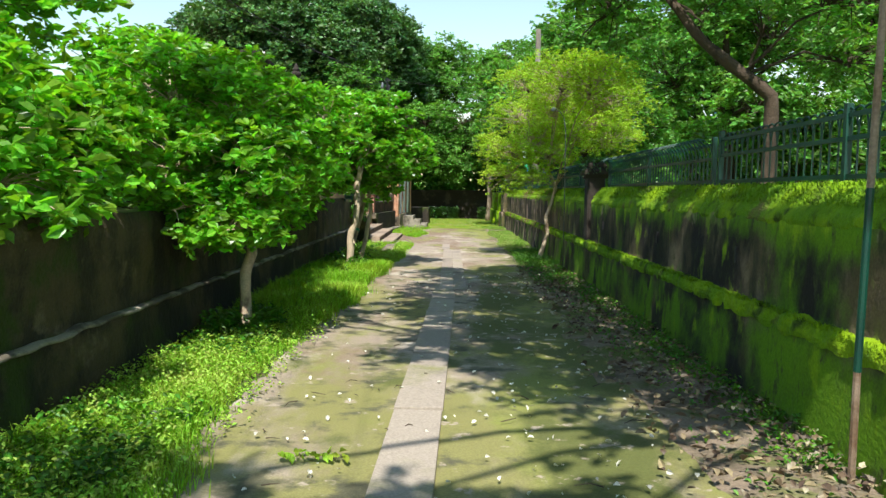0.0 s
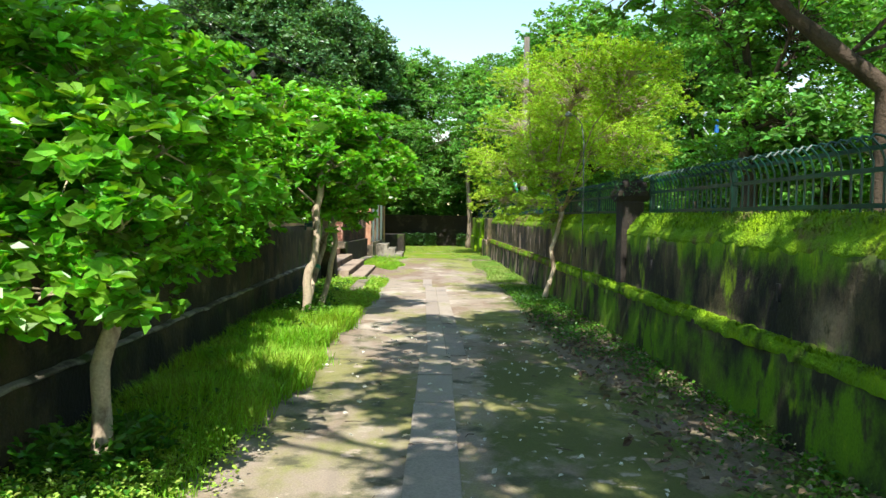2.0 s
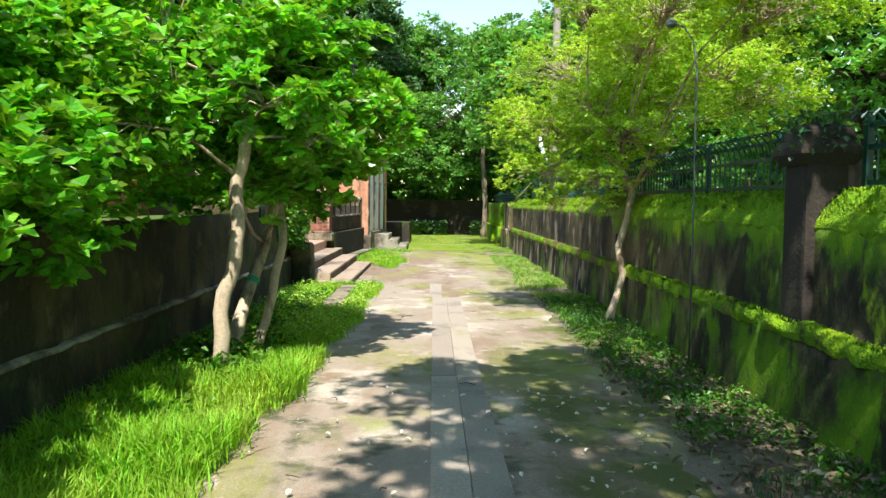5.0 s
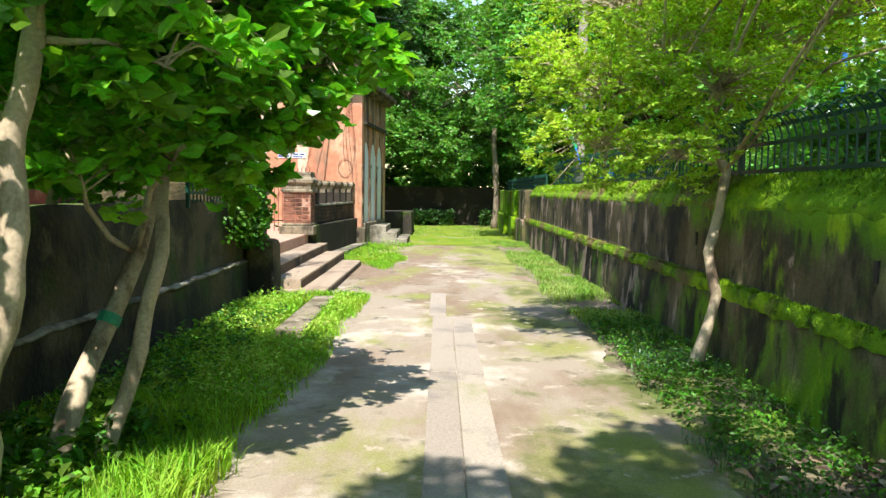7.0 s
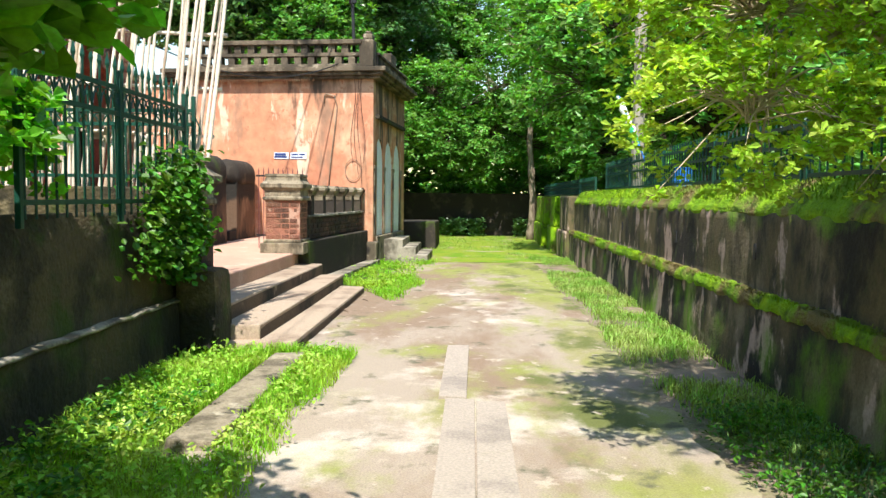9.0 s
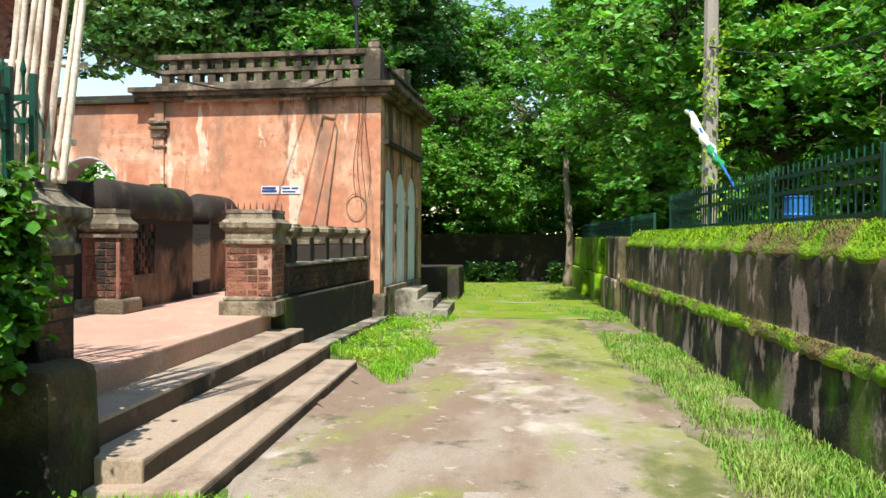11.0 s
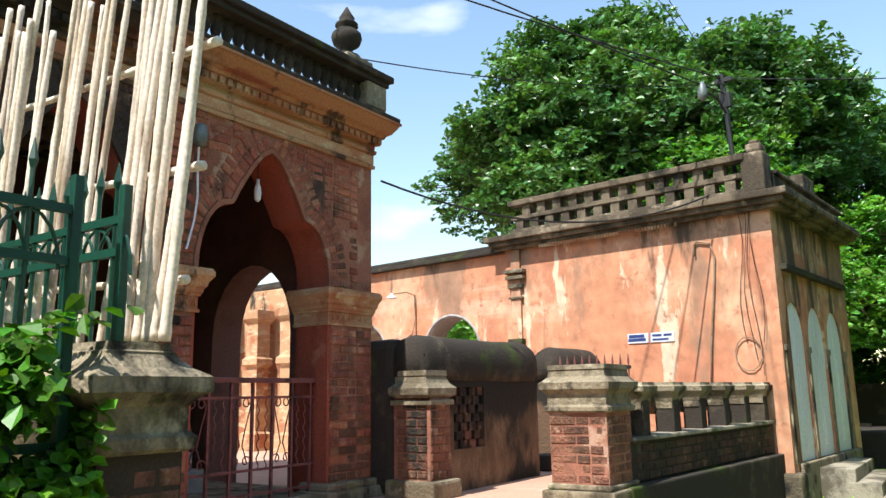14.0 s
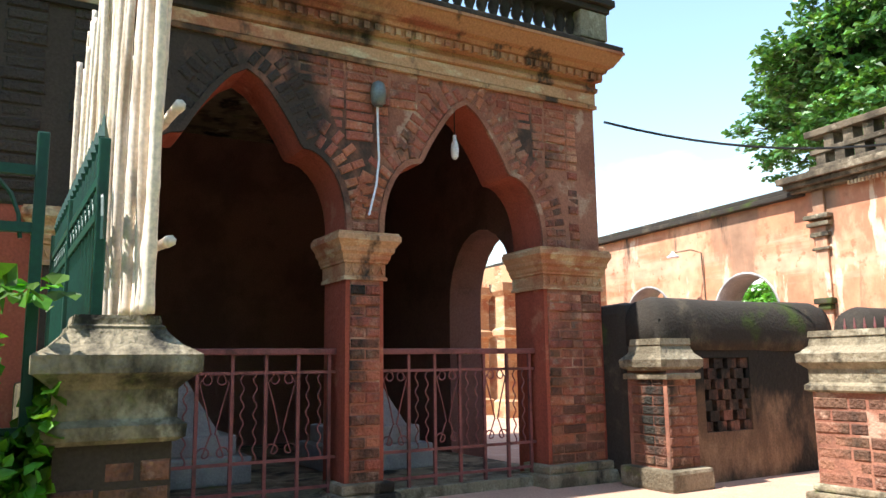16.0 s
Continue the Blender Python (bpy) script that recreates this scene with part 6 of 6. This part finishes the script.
# ---- green fences ----
def fence_run(label, group, p0, p1, z0, z1, style, step=0.125, post_every=2.4):
    """A fence between two plan points. style: hoop, curl or spear."""
    a, b = Vector((*p0, 0)), Vector((*p1, 0))
    length = (b - a).length
    ang = math.degrees(math.atan2(b.y - a.y, b.x - a.x))
    f = thing("green_fence", (a.x, a.y, z0), label, "fence", group, rz=ang)
    h = z1 - z0
    n = max(1, round(length / post_every))
    for k in range(n + 1):
        x = length * k / n
        w = 0.018 if style == "spear" else 0.024
        part("post", boxes((x - w, x + w, -w, w, -0.05, h + 0.03), bevel=0.005), green_mat, f)
    for z in ((0.08, h * 0.62, h - 0.05) if style != "spear" else (0.1, h * 0.72, h - 0.1)):
        part("rail", boxes((0, length, -0.012, 0.012, z - 0.016, z + 0.016)), green_mat, f)
    bm = bmesh.new()
    if style == "curl":
        tube(bm, [(0, 0, 0), (0, 0, h - 0.14), (0, 0.03, h - 0.06), (0, 0.09, h), (0, 0.15, h + 0.01), (0, 0.19, h - 0.03)], 0.009, 5)
    elif style == "hoop":
        tube(bm, [(-step, 0, h * 0.62)] + [(-step * math.cos(math.pi * i / 10), 0, h * 0.62 + (h * 0.38) * math.sin(math.pi * i / 10) ** 0.8) for i in range(1, 10)] + [(step, 0, h * 0.62)], 0.008, 5)
        tube(bm, [(0, 0, 0), (0, 0, h * 0.62)], 0.008, 5)
    elif style == "plain":
        tube(bm, [(0, 0, 0), (0, 0, h + 0.05)], 0.009, 5)
    else:
        tube(bm, [(0, 0, 0), (0, 0, h + 0.02), (0, 0, h + 0.05), (0, 0, h + 0.13)], [0.009, 0.009, 0.018, 0.002], 5)
        tube(bm, [(-step * math.cos(math.pi * i / 8), 0, h - 0.32 + 0.2 * math.sin(math.pi * i / 8)) for i in range(9)], 0.007, 5)
    first = part("picket", bm, green_mat, f)
    m = int(length / step)
    first.location = (step * 0.5, 0, 0)
    for k in range(1, m):
        o = first.copy()
        o.location = (step * (k + 0.5), 0, 0)
        scene.collection.objects.link(o)
    return f


park = "green fence along the park wall"
fence_run("dark green iron fence with hooped tops on the mossy wall", park, (2.66, -2), (2.66, 7.6), 1.56, 2.1, "hoop")
fence_run("dark green iron fence with curled tops on the mossy wall", park, (2.66, 7.8), (2.66, 12.85), 1.56, 2.06, "curl")
fence_run("dark green iron fence with curled tops on the mossy wall", park, (2.66, 13.35), (2.66, 20.5), 1.56, 2.06, "curl")
fence_run("dark green iron fence with upright bars on the mossy wall", park, (2.66, 20.6), (2.66, 29.6), 1.56, 2.1, "plain")
fence_run("low dark green iron fence past the park wall", park, (2.6, 30.6), (2.6, 42), 1.46, 1.86, "plain", 0.14)
garden = "green fence by the gate post"
fence_run("green iron fence with spear tips above the creepers", garden, (-2.56, 18.6), (-2.56, 21.12), 1.28, 2.3, "spear", 0.115, 1.26)
fence_run("green iron fence with spear tips beside the bamboo", garden, (-2.54, 21.3), (-4.7, 21.27), 1.5, 2.3, "spear", 0.115, 1.1)

# ---- poles, lamps, flag, cables ----
gp = thing("painted_pole", (2.12, 3.92, 0), "thin steel pole painted green in the middle", "pole")
part("foot", tube(bmesh.new(), [(0, 0, -0.1), (0.0, 0, 0.6)], 0.02, 8), rust_mat, gp, "rusty lower part")
part("green_section", tube(bmesh.new(), [(0, 0, 0.6), (0.015, 0, 1.55)], 0.0205, 8), green_mat, gp, "green painted part")
part("top_section", tube(bmesh.new(), [(0.015, 0, 1.55), (0.05, 0, 3.6)], 0.02, 8), rust_mat, gp, "bare upper part")
lp = thing("thin_lamp_pole", (2.2, 14.8, 0), "thin grey pole with a hooked top beside the wall", "pole")
part("pole", tube(bmesh.new(), [(0, 0, -0.05), (0, 0, 1.5), (-0.01, 0, 2.7), (-0.05, 0, 2.95), (-0.13, 0, 3.06), (-0.22, 0, 3.1)], 0.009, 7), grey_mat, lp, smooth=True)
part("lamp", lathe(bmesh.new(), [(0.02, 0.04), (0.05, 0.01), (0.055, -0.02), (0.03, -0.04)], (-0.25, 0, 3.1), 10), grey_mat, lp)
up = thing("utility_pole", (3.25, 29.6, 1.5), "weathered concrete utility pole wrapped in creeper", "utility pole")
part("shaft", tube(bmesh.new(), [(0, 0, -0.1), (0, 0, 3.0), (0, 0, 6.2)], [0.13, 0.115, 0.095], 8), pole_mat, up)
v, f = leaf_cloud(np.stack([rng.normal(0, 0.12, 260), rng.normal(-0.1, 0.08, 260), rng.uniform(0.3, 3.2, 260)], 1), rng.normal(0, 1, (260, 3)), rng.uniform(0.06, 0.13, 260), 0.35, simple=True)
raw("creeper", v, f, feather_leaf, up, "yellow-green creeper")
flag = thing("furled_flag", (2.66, 26.2, 2.0), "furled white and green flag on a leaning stick", "flag")
part("stick", tube(bmesh.new(), [(0, 0, 0), (0.0, 2.3, 1.3)], 0.014, 6), blue_mat, flag)
for nm, mt, y0, y1, w in (("white_cloth", cloth_mat, 0.9, 2.4, 0.055), ("green_cloth", cloth_green, 0.6, 1.3, 0.045)):
    bm = bmesh.new()
    tube(bm, [(0.02 * math.sin(i * 2.1), y0 + (y1 - y0) * i / 8, (y0 + (y1 - y0) * i / 8) * 0.565 + 0.03 * math.sin(i * 1.3) - 0.03) for i in range(9)], [0.02 + w * math.sin(math.pi * (i + 0.4) / 9) * (0.7 + 0.3 * math.sin(i * 2.7)) for i in range(9)], 7)
    part(nm, bm, mt, flag, smooth=True)
bin_t = thing("blue_bin", (2.95, 25.2, 1.5), "blue painted metal bin behind the fence", "bin")
part("drum", lathe(bmesh.new(), [(0.12, 0), (0.13, 0.02), (0.13, 0.18), (0.14, 0.2), (0.13, 0.22), (0.13, 0.36), (0.14, 0.38), (0.11, 0.39)], sides=14), blue_mat, bin_t)
pl = thing("park_lamp", (11.0, 32.5, 1.5), "tall blue park lamp post with white glass shades", "lamp post")
part("post", tube(bmesh.new(), [(0, 0, -0.05), (0, 0, 2.6), (0, 0, 3.9)], [0.11, 0.1, 0.08], 8), blue_mat, pl)
for s in (-1, 1):
    part("arm", tube(bmesh.new(), [(0, 0, 3.4), (s * 0.3, 0, 3.3), (s * 0.5, 0, 3.6), (s * 0.5, 0, 4.0)], 0.035, 6), white_mat, pl)
    part("shade", lathe(bmesh.new(), [(0.06, 0), (0.13, 0.1), (0.14, 0.3), (0.09, 0.42)], (s * 0.5, 0, 4.0), 10), bulb_mat, pl, smooth=True)


def cable(p, q, sag, r, label, n=18):
    a, b = Vector(p), Vector(q)
    pts = [a.lerp(b, i / n) - Vector((0, 0, sag * 4 * (i / n) * (1 - i / n))) for i in range(n + 1)]
    tagged(part("overhead_cable", tube(bmesh.new(), pts, r, 5), cable_mat), label, "cable", "overhead cables")


LAMP_TOP = (-2.55, 30.3, 5.85)
cable(LAMP_TOP, (-0.6, -6, 7.4), 0.3, 0.0045, "black cable strung overhead along the lane")
cable((-2.5, 30.3, 5.7), (-1.4, -6, 7.0), 0.3, 0.0045, "black cable strung overhead along the lane")
cable(LAMP_TOP, (5.5, 36, 6.6), 0.3, 0.008, "thin cable strung from the house pole")
cable((3.2, 29.5, 4.45), (5.8, 26.3, 4.7), 0.5, 0.012, "sagging grey cable on the utility pole")
cable((-4.95, 25.7, 3.75), (-2.75, 30.1, 4.15), 0.42, 0.012, "pale cable sagging from porch to house")
cable((-5.1, 25.3, 5.05), (-2.5, 30.3, 5.75), 0.15, 0.007, "thin cable from the finial to the pole")
cable(LAMP_TOP, (-10.5, 17.0, 8.2), 0.3, 0.011, "black cable strung high over the terrace")
cable((-2.5, 30.3, 5.6), (-9.5, 15.0, 8.4), 0.35, 0.011, "black cable strung high over the terrace")

# ---- plants on the ground ----
def scatter(n, x0, x1, y0, y1, keep=None):
    p = np.stack([rng.uniform(x0, x1, n), rng.uniform(y0, y1, n), np.zeros(n)], 1)
    v = np.array([noise.noise((a * 1.3, b * 1.3, 7.7)) for a, b, _ in p])
    if keep is not None:
        ok = v + rng.normal(0, 0.12, n) > keep
        p, v = p[ok], v[ok]
    return p, v


p, v = scatter(120000, -2.5, -1.0, -1.0, 21.2)
edge = np.interp(p[:, 1], [-1, 3.4, 4.6, 7.8, 9.4, 13, 17, 21], [-1.3, -1.3, -1.55, -1.55, -1.3, -1.28, -1.1, -1.05]) + 0.06 * np.sin(p[:, 1] * 1.9) + 0.04 * np.sin(p[:, 1] * 5.1 + 1)
ok = (p[:, 0] < edge + rng.normal(0, 0.05, len(p))) & ~((np.abs(p[:, 0] + 1.565) < 0.16) & (p[:, 1] > 18.3) & (p[:, 1] < 21))
p, v = p[ok], v[ok]
tall = np.interp(p[:, 1], [0, 7.5, 8.6, 13.5, 15.5, 16.5], [0.5, 0.5, 1.0, 1.0, 0.8, 0.55])
blades("verge_grass", p, np.clip(0.14 + 0.16 * v + rng.uniform(-0.05, 0.09, len(p)), 0.03, 0.34) * tall, 0.75, grass_mat, label="long bright green grass on the verge", width=0.005)
p, v = scatter(30000, 1.35, 2.3, 18.5, 32.5, -0.12)
ok = p[:, 0] > 1.5 + 0.1 * np.sin(p[:, 1] * 1.1) + rng.normal(0, 0.06, len(p))
p, v = p[ok], v[ok]
blades("wall_grass", p, np.clip(0.06 + 0.05 * v + rng.uniform(-0.02, 0.04, len(p)), 0.02, 0.13), 0.8, dry_grass_mat, label="short thin grass along the mossy wall")
p, v = scatter(14000, 1.35, 2.3, 11.5, 19.5, -0.05)
ok = p[:, 0] > 1.5 + 0.1 * np.sin(p[:, 1] * 1.1) + rng.normal(0, 0.06, len(p))
p, v = p[ok], v[ok]
blades("bank_grass", p, np.clip(0.05 + 0.05 * v + rng.uniform(-0.02, 0.03, len(p)), 0.02, 0.1), 0.9, mango_leaf, label="low green growth on the shaded bank")
p, v = scatter(16000, -2.3, -0.7, 24.7, 31.2, -0.05)
ok = (p[:, 0] < -0.95 + 0.12 * np.sin(p[:, 1] * 1.7) + 0.07 * np.sin(p[:, 1] * 4.3) + rng.normal(0, 0.05, len(p))) & (p[:, 0] > np.interp(p[:, 1], [24.7, 26.2, 27], [-1.1, -1.75, -2.3]))
p, v = p[ok], v[ok]
blades("house_grass", p, np.clip(0.06 + 0.08 * v + rng.uniform(-0.03, 0.05, len(p)), 0.02, 0.17), 0.8, grass_mat, label="patchy green grass beside the balustrade")
p, v = scatter(9000, -2.6, 2.2, 32, 43, 0.1)
blades("end_grass", p, np.clip(0.05 + 0.05 * v + rng.uniform(-0.02, 0.04, len(p)), 0.02, 0.10), 0.8, dry_grass_mat, label="short grass at the lane end")


def weeds(name, label, spots, per, size, h, material=None):
    tips = spots + np.stack([rng.normal(0, 0.04, len(spots)), rng.normal(0, 0.04, len(spots)), rng.uniform(0.02, h, len(spots))], 1)
    v, f = rosettes(tips, np.tile([0, 0, 0.8], (len(tips), 1)), per, size, 0.32, 0.3, 0.03)
    return tagged(raw(name, v, f, material or ivy_mat), label, "weeds", kind="stuff")


def line_spots(n, x0, x1, y0, y1):
    return scatter(n, x0, x1, y0, y1)[0]


weeds("verge_weeds", "leafy weeds among the verge grass", np.concatenate([line_spots(420, -2.5, -1.6, 1.5, 4.8), line_spots(160, -2.5, -1.7, 6.5, 9), line_spots(240, -2.5, -1.5, 12.8, 15.6), line_spots(160, -2.45, -2.1, 9, 20), line_spots(260, -2.45, -1.75, 15.2, 19.5)]), 7, 0.05, 0.15)
weeds("low_weeds", "pale small-leaved weeds covering the sunny verge", np.concatenate([line_spots(1500, -2.5, -1.6, 3.2, 8.2), line_spots(160, -1.6, -1.3, 3.2, 8.6)]), 7, 0.032, 0.10, weed_mat)
slab_spots = line_spots(900, -2.4, -1.1, 15.8, 21.0)
weeds("slab_weeds", "small-leaved weeds round the slab in the grass", slab_spots[(np.abs(slab_spots[:, 0] + 1.565) > 0.19) | (slab_spots[:, 1] < 18.4)], 7, 0.04, 0.12, weed_mat)
house_spots = line_spots(260, -2.2, -1.0, 25.2, 31)
weeds("house_weeds", "small-leaved weeds in the patch beside the balustrade", house_spots[house_spots[:, 0] > np.interp(house_spots[:, 1], [25, 26.2, 27], [-1.1, -1.75, -2.3])], 7, 0.045, 0.1, grass_mat)
weeds("bank_weeds", "low leafy weeds on the bank", np.concatenate([line_spots(1000, 1.5, 2.25, 12.5, 19.5), line_spots(150, 1.5, 2.2, 3, 12), line_spots(420, 1.95, 2.3, 4, 12.5)]), 7, 0.038, 0.06)
weeds("tree_foot_weeds", "leafy weeds round the foot of the tree", np.concatenate([line_spots(140, -2.4, -1.8, 7.4, 8.1), line_spots(140, -2.3, -1.6, 13.6, 15.2)]), 7, 0.08, 0.24)
weeds("end_bushes", "dark bushes before the end wall", np.concatenate([line_spots(240, -1.2, 0.4, 42.4, 43.2), line_spots(180, 1.6, 3.0, 42.6, 43.2)]), 8, 0.12, 0.6, mango_leaf)

lit = scatter(3000, 1.15, 2.3, -1, 15)[0]
lit = lit[lit[:, 0] + rng.normal(0, 0.12, len(lit)) > 1.3]
lit[:, 2] = 0.045 + rng.uniform(0, 0.03, len(lit))
v, f = leaf_cloud(lit, np.stack([rng.normal(0, 1, len(lit)), rng.normal(0, 1, len(lit)), rng.normal(0, 0.25, len(lit))], 1), rng.uniform(0.03, 0.085, len(lit)), 0.28, 0.4)
tagged(raw("leaf_litter", v, f, litter_mat), "dry brown leaf litter on the bank", "leaves", kind="stuff")
lit = scatter(950, -1.3, 1.35, -1, 14)[0]
lit = lit[rng.random(len(lit)) < 0.35 + 0.4 * (lit[:, 0] > 0.2)]
lit[:, 2] = 0.03
v, f = leaf_cloud(lit, np.stack([rng.normal(0, 1, len(lit)), rng.normal(0, 1, len(lit)), rng.normal(0, 0.2, len(lit))], 1), rng.uniform(0.018, 0.05, len(lit)), 0.3, 0.4)
tagged(raw("fallen_leaves", v, f, petal_mat), "pale fallen leaves scattered on the lane", "leaves", kind="stuff")
twigs = bmesh.new()
for k in range(70):
    tx, ty, ta = rng.uniform(-1.2, 2.1), rng.uniform(1, 14), rng.uniform(0, 6.28)
    tl = rng.uniform(0.04, 0.16)
    zt = 0.022 if tx < 1.25 else 0.05
    tube(twigs, [(tx, ty, zt), (tx + tl * 0.5 * math.cos(ta), ty + tl * 0.5 * math.sin(ta), zt + 0.008), (tx + tl * math.cos(ta + 0.3), ty + tl * math.sin(ta + 0.3), zt)], [0.004, 0.0035, 0.002], 4, False)
tagged(part("dry_twigs", twigs, dark_bark), "thin dry twigs scattered on the lane", "twigs", kind="stuff")
frond = thing("fallen_frond", (-0.75, 4.15, 0.03), "yellow-green fallen leaf frond on the lane", "leaf")
v, f = leaf_cloud(np.stack([np.linspace(-0.18, 0.18, 26), rng.normal(0, 0.01, 26), np.full(26, 0.01)], 1), np.stack([np.full(26, 0.4), rng.choice([-1.0, 1.0], 26), rng.normal(0.1, 0.15, 26)], 1), rng.uniform(0.05, 0.1, 26), 0.22)
raw("leaflets", v, f, feather_leaf, frond)

# creepers over fence and wall by the gate post
n = 9500
yy, zz = 21.2 - np.abs(rng.normal(0, 0.40, n)), 0.7 + 1.15 * rng.beta(1.4, 1.7, n)
drop = np.array([noise.noise((a * 4.1, b * 3.1, 2.2)) for a, b in zip(yy, zz)])
ok = (drop * 1.5 + 0.34 - 0.3 * np.abs(zz - 1.3) + rng.normal(0, 0.08, n)) > -0.06
yy, zz, drop = yy[ok], zz[ok], drop[ok]
base = np.stack([-2.53 + 0.16 * drop + rng.normal(0, 0.09, len(yy)), yy, zz], 1)
way = np.stack([rng.uniform(0.3, 1.2, len(yy)), rng.normal(0, 0.7, len(yy)), rng.normal(-0.2, 0.5, len(yy))], 1)
v, f = leaf_cloud(base, way, rng.uniform(0.03, 0.085, len(yy)), 0.42, 0.15, 0.25)
tagged(raw("creeper_leaves", v, f, ivy_mat), "bright green creeper over wall and fence", "creeper", kind="stuff")
# moss tufts on ledge and coping
p = np.stack([rng.uniform(2.28, 2.36, 9000), rng.uniform(1, 32, 9000), np.full(9000, 0.69)], 1)
q = np.stack([rng.uniform(2.40, 2.62, 16000), rng.uniform(1, 32, 16000), np.zeros(16000)], 1)
q[:, 2] = 1.42 + 0.16 * np.clip((q[:, 0] - 2.38) / 0.16, 0, 1)
pq = np.concatenate([p, q])
blades("moss_tufts", pq, rng.uniform(0.015, 0.05, len(pq)), 0.9, moss_mat, label="small tufts of moss on the wall", width=0.008)

# ---- bricks, last ----
count = {}
later = {}
for parent, me, m in BRICKS:
    count[parent] = count.get(parent, 0) + 1
    if count[parent] > 300:
        later.setdefault((parent, me), []).append(m)
        continue
    o = new("brick", me)
    o.parent = parent
    o.matrix_local = m
for (parent, me), rows in later.items():
    join_bricks("brickwork", rows, me, old_join_mat if me in (old_stretcher, old_header) else brick_join_mat, parent)
